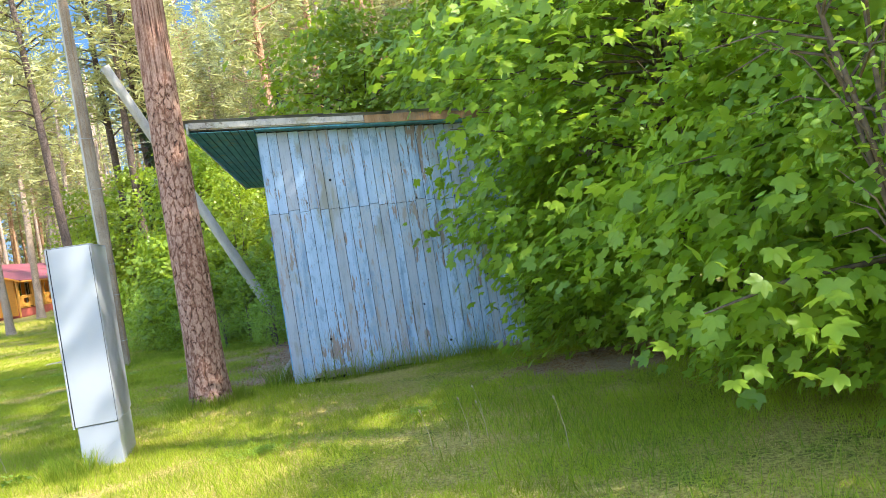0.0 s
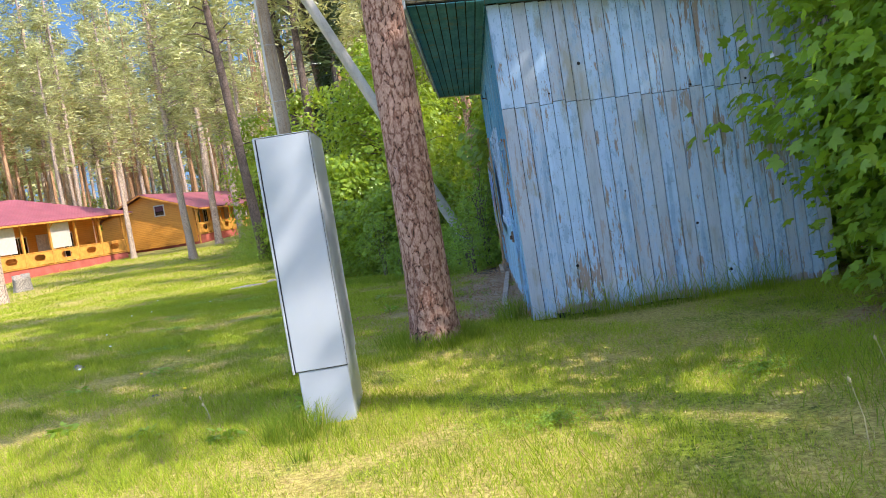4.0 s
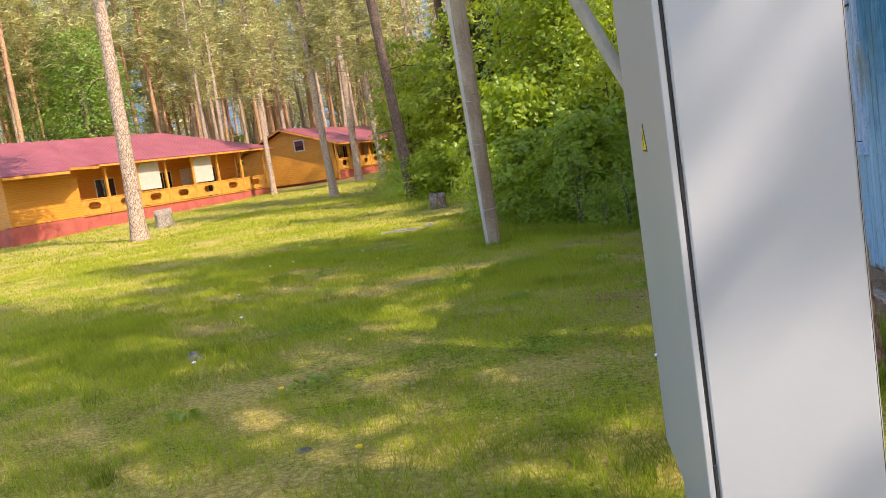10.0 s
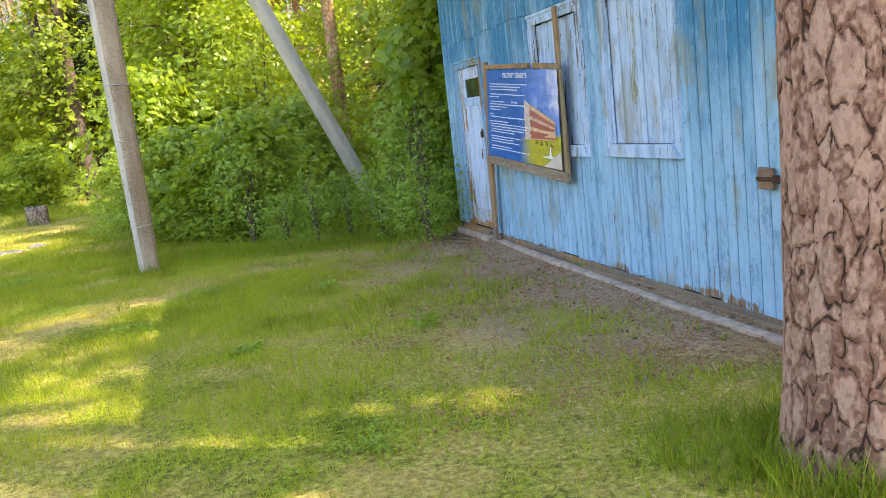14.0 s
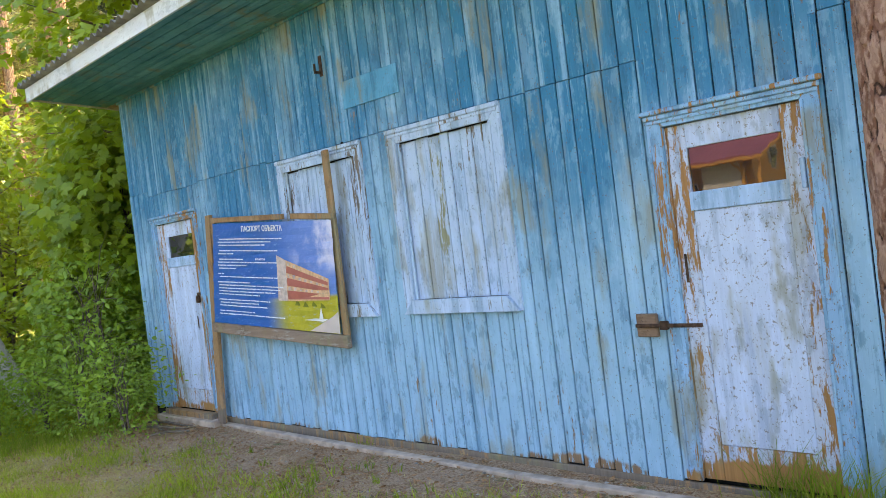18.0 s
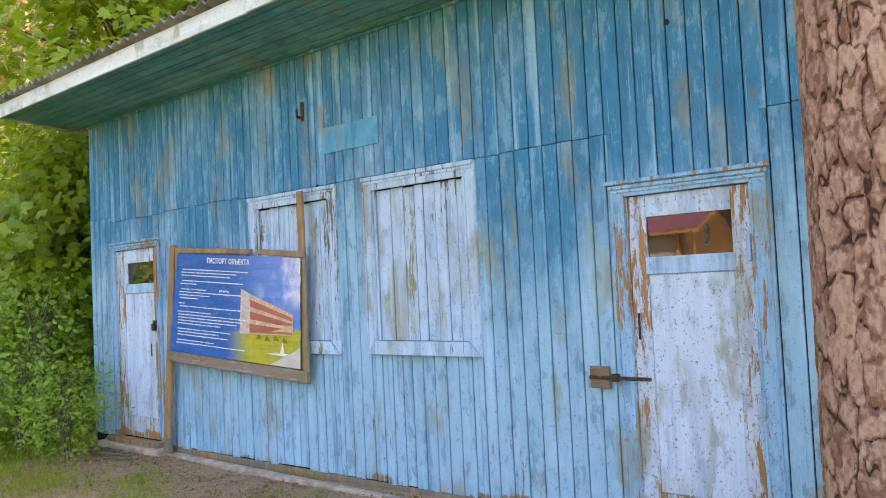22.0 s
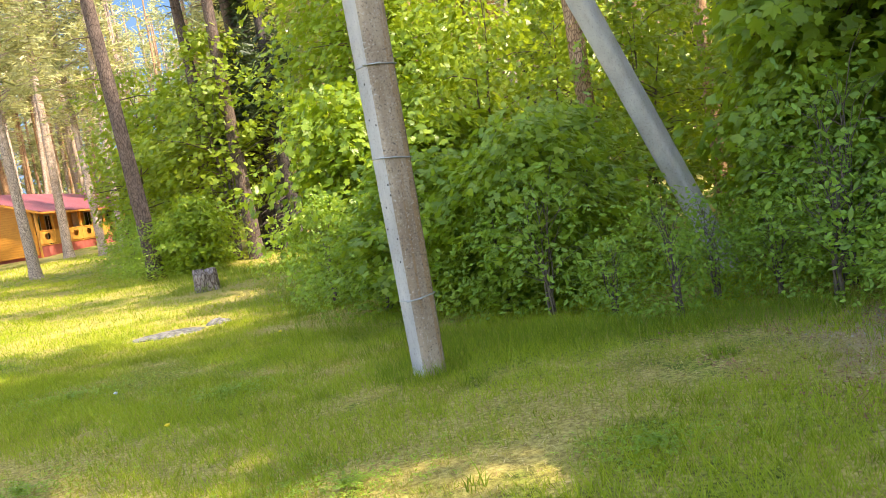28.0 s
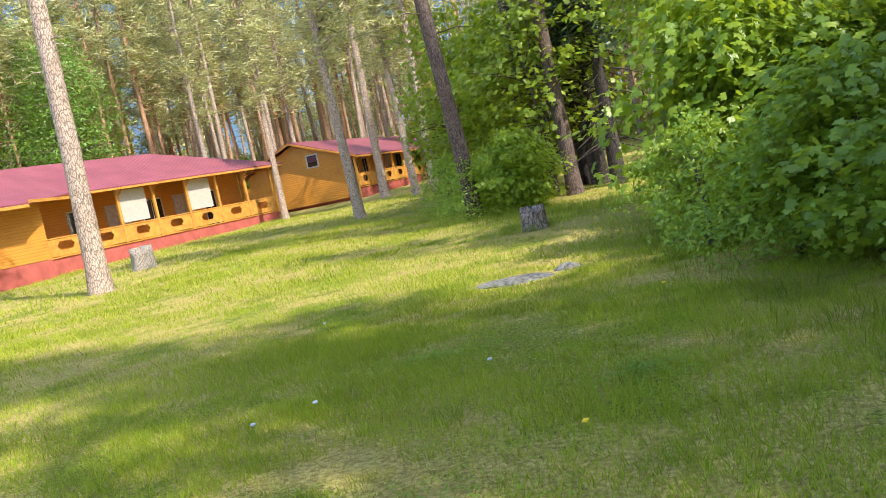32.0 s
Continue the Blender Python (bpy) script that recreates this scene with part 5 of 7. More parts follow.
def pole():
    px, py = -5.195, 20.55
    z0 = gz(px, py)
    tw = 29
    ob = thing("utility_pole", (px, py, z0), "square grey concrete utility pole bound with wire rings", "utility pole")
    k = np.linspace(0, 1, 70)
    lay("shaft", square_shaft(np.stack([-0.11 * k, 0 * k, -0.3 + k * 9.3], 1), pole_side(-0.3 + k * 9.3), tw, 2), POLE, ob)
    for z, tilt in ((0.62, 6), (1.72, -5), (2.43, 0), (4.2, 3), (5.4, -3)):
        h = float(pole_side(z)) * 0.5 + 0.005
        pts = []
        for cx, cy in ((-1.3, -0.62), (-0.72, -1), (0.72, -1), (1, -0.72), (1, 0.72), (0.72, 1), (-0.72, 1), (-1, 0.72), (-1, -0.72), (-0.72, -1.04), (-0.5, -1.3)):
            x, y = cx * h, cy * h
            xr, yr = x * math.cos(radians(tw)) - y * math.sin(radians(tw)), x * math.sin(radians(tw)) + y * math.cos(radians(tw))
            pts.append((xr - 0.011 * z, yr, z + xr * math.tan(radians(tilt))))
        lay("wire_ring", np_mesh("wire_ring", *tube_np(pts, np.full(len(pts), 0.006), 6), True), WIRE, ob)
    for z, q in ((1.98, -0.3), (2.03, 0.15), (1.52, -0.35), (1.35, 0.1), (1.18, 0.3), (1.1, -0.3), (0.92, -0.2), (1.44, -0.4), (2.3, 0.0)):
        x, y = -0.496 * float(pole_side(z)), q * 0.18
        xr, yr = x * math.cos(radians(tw)) - y * math.sin(radians(tw)), x * math.sin(radians(tw)) + y * math.cos(radians(tw))
        bm = bmesh.new()
        bmesh.ops.create_cone(bm, cap_ends=True, segments=7, radius1=0.009, radius2=0.006, depth=0.012)
        part("cast_hole", bm, DARK, ob, m=pose(xr - 0.011 * z, yr, z, 0, 90, tw))
    a, b = Vector((-1.40, 22.71, gz(-1.4, 22.7) - 0.3)), Vector((-4.86, 21.8, 7.05))
    br = thing("brace_pole", tuple(a), "leaning grey concrete brace propping the utility pole", "brace")
    k = np.linspace(0, 1, 40)[:, None]
    lay("shaft", square_shaft(k * np.array(b - a)[None], np.linspace(0.22, 0.19, 40), 40, 3, 99), POLE, br)


pole()

# ---- broadleaved trees and shrubs ----
def beside_hut(c):
    """Keeps the maple's sprays out of the hut."""
    x, y = c[:, 0] + 3.95, c[:, 1] + 9.9
    return ~((x < FX + 0.25) & (y > GY - 0.35) & (c[:, 2] < 3.75))


near_maple = make_tree("maple_tree", [(0.15, 1.6), (0.7, 2.2), (1.5, 2.75), (2.5, 3.2), (3.4, 3.2), (4.4, 2.4), (5.6, 0.9)], 2600, 8, 0.112, 31, MAPLE_LEAF,
                       "dense young maple with broad green leaves leaning over the hut", "maple tree", 6, 0.06, TOOTHED_T, spread=0.22, hollow=0.4, twigs=60, clear=beside_hut)
near_maple.location = (3.95, 9.9, gz(4, 10))
front_maple = make_tree("maple_tree", [(0.15, 1.9), (0.7, 2.4), (1.5, 2.6), (2.5, 2.5), (3.3, 2.0), (4.3, 0.8)], 1750, 8, 0.11, 32, MAPLE_LEAF,
                        "low bushy maple with leaves down to the grass", "maple tree", 6, 0.05, TOOTHED_T, spread=0.2, hollow=0.4, twigs=60, lump=0.5, holes=0.35)
front_maple.location = (4.65, 5.5, gz(4.5, 5.5))
bird_cherry = make_tree("bird_cherry", [(1.6, 0.5), (2.2, 1.0), (2.9, 1.15), (3.6, 0.9), (4.2, 0.4)], 420, 9, 0.075, 33, ELDER_LEAF,
                        "airy bird cherry with small yellow-green leaves beside the maples", "tree", 3, 0.03, OVAL_T, spread=0.16, flat=0.9, hollow=0.2, twigs=40, lump=0.8, holes=0.1)
bird_cherry.location = (2.9, 4.6, gz(2.9, 4.6))


def single_leaves():
    """The leaves of the branch that reaches out over the lawn, each by itself."""
    rng = np.random.default_rng(8)
    me = np_mesh("leaf", TOOTHED_T[0] * 0.13, TOOTHED_T[1])
    p = np.array([(-0.3, 0.0, 0.9), (-1.4, -0.2, 1.05), (-2.2, -0.35, 1.05), (-2.9, -0.5, 0.95)])
    branch = lay("branch", np_mesh("branch", *tube_np(p, [0.03, 0.022, 0.014, 0.005], 7), True), TWIG, front_maple)
    for i in range(280):
        q = rng.uniform(0.15, 1.0)
        c = np.array([np.interp(q, np.linspace(0, 1, 4), p[:, a]) for a in range(3)])
        c = c + np.array([rng.normal() * 0.28, rng.normal() * 0.42, rng.normal() * 0.20])
        ob = lay("leaf", me, MAPLE_LEAF, branch)
        ob.matrix_basis = Matrix.Translation(c) @ Euler((rng.normal() * 0.5 - 0.35, rng.normal() * 0.45, rng.uniform(0.6, 3.6))).to_matrix().to_4x4() @ Matrix.Scale(rng.uniform(0.6, 1.15), 4)


single_leaves()


def place(master, spots, rng, other=None, other_at=-1):
    """Puts a tree at the first spot and copies at the rest, each turned and scaled."""
    for i, s in enumerate(spots):
        x, y, sc = s
        m = Matrix.Translation((x, y, gz(x, y))) @ Matrix.Rotation(rng.uniform(0, 6.28), 4, "Z") @ Matrix.Rotation(rng.normal() * 0.02, 4, "X")
        if i == 0:
            master.matrix_basis = m @ Matrix.Scale(sc, 4)
        else:
            ob = other if i == other_at else copy_thing(master, m)
            ob.matrix_basis = m
            ob.scale = (sc * rng.uniform(0.9, 1.1), sc, sc * rng.uniform(0.8, 1.25))


rng = np.random.default_rng(17)
shrub_a = make_tree("shrub", [(0.05, 0.7), (0.4, 1.0), (0.9, 1.05), (1.4, 0.8), (1.9, 0.35)], 420, 9, 0.095, 41, BUSH_LEAF, "dense green shrub at the edge of the wood", "shrub", 5, 0.02, OVAL_T, 0.15, 0.8, 0.25, 24, "shrubs along the wood", 0.7, 0.2)
elder = make_tree("elder_shrub", [(0.08, 0.5), (0.4, 0.85), (0.9, 0.95), (1.4, 0.75), (1.8, 0.3)], 190, 9, 0.09, 49, ELDER_LEAF, "leafy bright green elder shrub beside the hut", "shrub", 6, 0.018, OVAL_T, 0.16, 0.9, 0.3, 30, "shrubs along the wood", 0.7, 0.25)
place(elder, [(-1.62, 19.55, 0.56), (-1.75, 20.4, 0.72), (-3.3, 21.5, 0.5), (-2.9, 20.95, 0.5), (-2.35, 21.35, 0.52), (-1.95, 20.95, 0.5), (-3.75, 22.1, 0.7), (-1.3, 20.9, 0.95)], rng)
place(shrub_a, [(-0.9, 21.7, 0.75), (-4.0, 22.9, 0.65), (-5.2, 24.8, 0.75), (-5.9, 26.4, 0.7), (-5.4, 28.4, 0.8), (-5.1, 30.4, 0.9), (-2.6, 24.0, 0.85), (-11.2, 40.3, 1.0), (-12.3, 41.6, 0.9), (-10.2, 39.6, 0.8), (-9.6, 41.5, 0.9), (-10.9, 38.6, 0.8)], rng)
shrub_m = make_tree("maple_shrub", [(0.1, 0.7), (0.6, 1.15), (1.3, 1.35), (2.1, 1.15), (3.0, 0.5)], 560, 9, 0.118, 42, WOOD_LEAF, "young maple shrub with broad green leaves", "shrub", 5, 0.025, TOOTHED_T, 0.2, 0.6, 0.3, 24, "shrubs along the wood", 0.7, 0.2)
place(shrub_m, [(-3.6, 22.9, 0.68), (-0.7, 22.4, 0.72), (-4.6, 24.2, 0.75), (-2.6, 25.0, 0.8), (-5.3, 27.8, 0.9), (-0.2, 22.4, 1.0), (-4.1, 27.6, 1.0), (1.4, 22.2, 1.2), (-3.7, 32.0, 1.0), (-9.6, 38.2, 0.7), (-4.2, 30.5, 1.1), (3.2, 12.9, 0.9), (6.9, 7.4, 1.1), (7.4, 5.4, 1.1), (6.8, 9.8, 1.2), (6.6, 3.4, 0.9)], rng)
maple_m = make_tree("maple_tree", [(0.8, 0.9), (1.8, 1.7), (3.2, 2.2), (4.8, 2.0), (6.4, 1.3), (7.4, 0.4)], 1300, 8, 0.125, 43, WOOD_LEAF, "slender green maple in the wood", "maple tree", 3, 0.07, MAPLE_T, 0.26, 0.6, 0.3, 36, "maples of the wood", 0.5, 0.3)
place(maple_m, [(1.0, 22.6, 1.15), (5.2, 21.0, 1.15), (-4.0, 31.0, 0.95), (3.0, 23.8, 1.2), (5.6, 24.8, 1.3), (5.2, 16.5, 1.15), (5.6, 12.6, 1.1), (8.6, 7.6, 1.2), (4.4, 19.0, 1.2)], rng)
# maples added only for the shade they throw on lawn and shrubs
shade_maple = make_tree("maple_tree", [(4.5, 1.6), (6.5, 2.9), (9.0, 3.5), (11.5, 3.0), (14.0, 1.0)], 1300, 8, 0.21, 48, WOOD_LEAF, "tall maple added for its shade on lawn and shrubs", "maple tree", 3, 0.13, MAPLE_T, 0.34, 0.6, 0.25, 40, "tall maples")
place(shade_maple, [(10.5, 13.8, 1.1), (8.5, 20.5, 1.0), (5.2, 18.3, 0.95)], rng)
young = make_tree("young_tree", [(0.4, 0.9), (1.5, 1.8), (3.2, 2.1), (5.0, 1.7), (6.8, 0.8)], 600, 8, 0.14, 44, YOUNG_LEAF, "sunlit yellow-green young maple", "maple tree", 3, 0.06, MAPLE_T, 0.3, 0.6, 0.25, 30, "sunlit maples of the wood", 0.7, 0.15)
place(young, [(-2.5, 33.5, 0.8), (-0.4, 27.5, 0.62), (-2.9, 28.2, 0.6), (2.6, 28.6, 0.75), (-0.8, 31.0, 0.7), (0.8, 34.0, 0.8), (1.5, 36.0, 1.2), (-12.6, 46.0, 0.9), (-3.0, 45.0, 1.2), (-11.5, 50.0, 1.2), (4.5, 34.0, 1.3), (-10.5, 54.0, 1.2), (-14.0, 56.0, 0.8), (8.0, 30.0, 1.4), (8.5, 24.0, 1.3)], rng)
edge_maple = make_tree("maple_tree", [(1.9, 0.8), (3.0, 1.9), (4.6, 2.4), (6.3, 1.9), (8.0, 0.5)], 420, 8, 0.17, 50, YOUNG_LEAF, "airy sunlit maple among dark trunks at the lawn's edge", "maple tree", 3, 0.08, MAPLE_T, 0.28, 0.6, 0.3, 36, "maples at the lawn's edge", 0.6, 0.2)
place(edge_maple, [(-8.9, 41.4, 0.95), (-8.2, 43.6, 0.9), (-10.0, 44.8, 1.05), (-4.6, 33.0, 0.8)], rng)
birch = make_tree("birch_tree", [(1.5, 0.8), (3.5, 2.2), (6.5, 2.8), (9.5, 2.4), (13.0, 0.9)], 1300, 8, 0.22, 45, BIRCH_LEAF, "bright green birch behind the cottage", "birch tree", 2, 0.12, OVAL_T, 0.4, 0.8, 0.25, 40, "birches")
place(birch, [(-42.5, 66.0, 1.15), (-47.0, 69.5, 1.25), (-52.0, 73.0, 1.2)], rng)


# ---- pines of the wood ----
def make_pine(seed, height, r0, bark, start, reach, tiers, label, bend=0.3, stubs=14, length=0.6, width=0.105, group="pines of the wood", per=8):
    rng = np.random.default_rng(seed)
    ob = thing("pine_tree", (0, 0, 0), label, "pine tree", group)
    k = np.linspace(0, 1, 22)
    bx, by = rng.normal() * bend, rng.normal() * bend
    path = np.stack([bx * np.sin(k * 2.6), by * np.sin(k * 2.2), -0.3 + k * (height + 0.3)], 1)
    rad = r0 * (1 - 0.72 * k) + 0.30 * r0 * np.exp(-k * height / 0.35)
    (lv, lf), (nv, nf) = pine_crown(height + 0.6, start, reach, tiers, rng, per, 7, length, width)
    pieces = [tube_np(path, rad, 14, 0.03, rng), (lv, lf)]
    for s in range(stubs):
        z = rng.uniform(height * 0.25, start + 1)
        a = rng.uniform(0, 6.283)
        L = rng.uniform(0.3, 1.5)
        p0 = np.array([np.interp(z, path[:, 2], path[:, 0]), np.interp(z, path[:, 2], path[:, 1]), z])
        pieces.append(tube_np([p0, p0 + np.array([math.cos(a) * L * 0.6, math.sin(a) * L * 0.6, 0.02]), p0 + np.array([math.cos(a) * L, math.sin(a) * L, -0.1])], [0.022, 0.014, 0.005], 4))
    lay("trunk", np_mesh("trunk", *join_np(pieces), True), bark, ob)
    tagged(lay("crown", np_mesh("crown", nv, nf), NEEDLE, ob), kind="stuff")
    return ob


rng = np.random.default_rng(23)
pine_a = make_pine(51, 20, 0.27, FAR_BARK, 9.0, 3.0, 46, "tall grey-barked pine on the lawn")
pine_b = make_pine(52, 21, 0.20, FAR_BARK, 10.0, 2.6, 34, "tall slender pine with grey-brown bark")
pine_c = make_pine(53, 22, 0.21, RED_BARK, 10.5, 2.7, 34, "tall pine with orange upper bark")
pine_d = make_pine(54, 17, 0.15, RED_BARK, 8.5, 1.9, 26, "thin understorey pine with low branches", stubs=20)
# these two are added, hidden among the maples, to throw dappled shade
shade_pine = make_pine(56, 21, 0.24, FAR_BARK, 9.0, 3.2, 34, "tall pine added out of view to shade the lawn", length=0.75, width=0.16, group="pines beside the hut", per=6)
airy_shade_pine = make_pine(57, 21, 0.24, FAR_BARK, 10.0, 3.0, 30, "airy pine added out of view to dapple the lawn", length=0.7, width=0.13, group="pines beside the hut", per=5)
place(shade_pine, [(5.6, 7.4, 1.0), (6.2, 4.4, 1.05), (5.2, 10.6, 1.0), (6.6, 12.8, 1.0), (7.8, 15.0, 1.0), (4.4, 13.8, 1.0)], rng, airy_shade_pine, 2)
place(pine_a, [(-22.9, 38.0, 1.28), (-17.8, 48.8, 0.85), (-21.2, 64.3, 1.0), (-18.1, 60.0, 0.9), (-16.8, 59.0, 0.85), (-27.2, 62.6, 0.75), (-31.0, 76.0, 0.85), (-36.0, 71.0, 0.9)], rng)
lean = make_pine(55, 21, 0.24, SHADED_BARK, 9.5, 2.8, 46, "pine darkened for shade, leaning over shrubs at the lawn's edge", 0.15)
lean.matrix_basis = Matrix.Translation((-11.0, 38.7, -0.4)) @ Matrix.Rotation(radians(-3.5), 4, "Y")
for x, y, tilt in ((-8.3, 40.9, 1.5), (-7.6, 42.9, -1.0), (-9.3, 43.2, -2.0)):
    copy_thing(lean, Matrix.Translation((x, y, gz(x, y))) @ Matrix.Rotation(radians(tilt), 4, "Y") @ Matrix.Rotation(x, 4, "Z"))
behind_b, behind_c, behind_d = [], [], []
# rows of trunks behind the cottages and through the wood
far_pines = []
for i in range(640):
    for _ in range(60):
        a = rng.uniform(-48, 34)
        d = rng.uniform(62, 140) if a < -5 else rng.uniform(42, 130)
        x, y = -6 + d * math.sin(radians(a)), 15 + d * math.cos(radians(a))
        # keep the lawn, the cottages and the strip before them free
        s = (x + 28.3) * 0.42 + (y - 63.9) * 0.907
        n = (x + 28.3) * 0.907 - (y - 63.9) * 0.42
        if -60 < s < 42 and n > -13 and x < -14:
            continue
        if -12 < n < 12 and s < 50 and x < -14:
            continue
        if -7.5 < x < -3.5 and y < 80:
            continue
        if any((x - q[0]) ** 2 + (y - q[1]) ** 2 < 3.5 for q in behind_b + behind_c + behind_d):
            continue
        break
    else:
        continue
    if d > 88:
        far_pines.append((x, y, rng.uniform(1.05, 1.45)))
        continue
    (behind_b, behind_c, behind_d)[i % 3 if d > 66 else i % 2].append((x, y, rng.uniform(0.95, 1.3)))
# the last four are added to shade the lawn and the pole
near_wood = [(-1.2, 27.6, 0.8), (0.6, 33.0, 0.9), (2.4, 30.5, 0.8), (-1.6, 45.5, 0.9), (3.6, 38.0, 1.0), (1.5, 49.0, 0.85), (-3.4, 52.5, 1.0), (1.0, 42.0, 1.0), (3.6, 14.6, 1.1), (6.8, 13.4, 1.1), (3.0, -3.8, 1.0), (7.0, -5.0, 1.0)]
place(pine_c, near_wood[:6] + behind_c, rng)
place(pine_b, near_wood[6:] + behind_b, rng)
place(pine_d, [(12.0, 28.0, 1.0), (9.0, 36.0, 1.1)] + behind_d, rng)
# unseen pines added behind and beside the path; the sunny-side ones shade the lawn
place_more = [(13.0, 4.0, 0.9), (17.0, -3.0, 1.0), (9.0, -9.0, 0.95), (12.5, -14.0, 1.0), (21.0, 5.0, 1.0), (16.0, 10.0, 1.0), (22.0, -12.0, 1.0), (3.0, -14.0, 1.0), (-8.0, -12.0, 1.0), (-16.0, -6.0, 1.0), (-20.0, 8.0, 0.95), (27.0, -2.0, 1.0), (25.0, 14.0, 1.0), (-30.0, 2.0, 1.0)]
for x, y, sc in place_more:
    ob = copy_thing(pine_b, Matrix.Translation((x, y, gz(x, y))) @ Matrix.Rotation(rng.uniform(0, 6.28), 4, "Z"))
    ob.scale = (sc, sc, sc)


def far_wood(spots, name, bark, seed):
    """The rows of pines too deep in the wood to tell apart: thin trunks with high, ragged crowns."""
    rng = np.random.default_rng(seed)
    trunks, cen = [], []
    for x, y, sc in spots:
        z0, h = gz(x, y), 21 * sc
        k = np.linspace(0, 1, 6)
        bx, by = rng.normal(size=2) * 0.35
        trunks.append(tube_np(np.stack([x + bx * np.sin(k * 2.5), y + by * np.sin(k * 2.2), z0 - 0.2 + k * h], 1), 0.21 * sc * (1 - 0.7 * k), 7))
        n = 36
        zz = rng.uniform(0.42, 1.03, n) ** 1.0
        rr = 2.6 * np.sin(np.clip((zz - 0.36) / 0.72, 0, 1) * math.pi) ** 0.7 * rng.uniform(0.2, 1.0, n)
        aa = rng.uniform(0, 6.283, n)
        cen.append(np.stack([x + np.cos(aa) * rr, y + np.sin(aa) * rr, z0 + zz * h], 1))
    ob = thing(name, (0, 0, 0), "tall pines crowded deep in the wood", "pine wood", "", "stuff")
    lay("trunks", np_mesh("trunks", *join_np(trunks), True), bark, ob)
    lay("crowns", np_mesh("crowns", *needle_tufts(np.concatenate(cen), rng, 9, 0.85, 0.19)), NEEDLE, ob)


far_wood(far_pines[::2], "far_pine_wood", FAR_BARK, 71)
far_wood(far_pines[1::2], "far_pine_wood", RED_BARK, 72)


def make_spruce(seed):
    """A dark spruce with boughs to near the ground."""
    rng = np.random.default_rng(seed)
    ob = thing("spruce_tree", (0, 0, 0), "dark spruce with bare lower trunk", "spruce tree", "spruces of the wood")
    k = np.linspace(0, 1, 16)
    limbs, cen = [tube_np(np.stack([0 * k, 0 * k, -0.3 + 14.3 * k], 1), 0.24 * (1 - 0.85 * k) + 0.05 * np.exp(-k * 30), 12, 0.04, rng)], []
    for i in range(95):
        z = 1.3 + 12.2 * rng.uniform() ** 1.1
        r = 2.1 * (1 - z / 14.5) * rng.uniform(0.5, 1.1)
        a = rng.uniform(0, 6.283)
        p1 = np.array([math.cos(a) * r, math.sin(a) * r, z - 0.35 * r])
        limbs.append(tube_np([np.array([0, 0, z]), p1 * 0.5 + np.array([0, 0, z * 0.5 + 0.05]), p1], [0.03, 0.02, 0.006], 4))
        if z > 4.2:
            for t in range(6):
                s = rng.uniform(0.3, 1.05)
                cen.append(np.array([math.cos(a) * r * s, math.sin(a) * r * s, z - 0.35 * r * s]) + rng.normal(size=3) * 0.13)
    lay("trunk", np_mesh("trunk", *join_np(limbs), True), DARK_BARK, ob)
    nv, nf = needle_tufts(np.array(cen), rng, 9, 0.4, 0.09, 0.7)
    tagged(lay("crown", np_mesh("crown", nv, nf), SPRUCE, ob), kind="stuff")
    return ob


place(make_spruce(61), [(-7.0, 41.3, 1.0), (-7.5, 42.4, 0.9), (-8.0, 43.6, 0.95), (3.0, 46.0, 1.2), (-10.0, 62.0, 1.1), (9.0, 42.0, 1.2), (-2.0, 58.0, 1.3)], rng)
undergrowth = make_tree("far_shrub", [(0.1, 1.4), (1.2, 2.0), (2.8, 1.8), (4.6, 0.7)], 420, 7, 0.26, 46, YOUNG_LEAF, "sunlit undergrowth between the pines", "shrub", 3, 0.04, CLUMP_T, 0.4, 0.8, 0.2, 12, "undergrowth of the wood")
far_spots = []
for i in range(70):
    a = rng.uniform(-50, 32)
    d = rng.uniform(95, 135) if a < -14 else rng.uniform(52, 110)
    far_spots.append((-6 + d * math.sin(radians(a)), 15 + d * math.cos(radians(a)), rng.uniform(0.6, 1.2) if a < -14 else rng.uniform(0.7, 1.5)))
place(undergrowth, far_spots, rng)
pine_wall = make_tree("young_pine", [(0.5, 2.0), (4.0, 2.6), (8.0, 2.4), (11.0, 1.8), (13.5, 0.8)], 300, 8, 0.55, 47, NEEDLE, "bushy pine deep in the wood", "pine tree", 2, 0.1, CLUMP_T, 0.5, 0.9, 0.15, 16, "bushy pines of the wood")
deep = []
for i in range(70):
    a = -52 + 84 * i / 70 + rng.uniform(-0.6, 0.6)
    d = rng.uniform(115, 165) if a < -12 else rng.uniform(85, 140)
    deep.append((-6 + d * math.sin(radians(a)), 15 + d * math.cos(radians(a)), rng.uniform(0.7, 1.25)))
for k in range(9):
    deep.append((-40 - rng.uniform(0, 8), 17 + 1.9 * k, rng.uniform(0.6, 0.85)))
place(pine_wall, deep, rng)


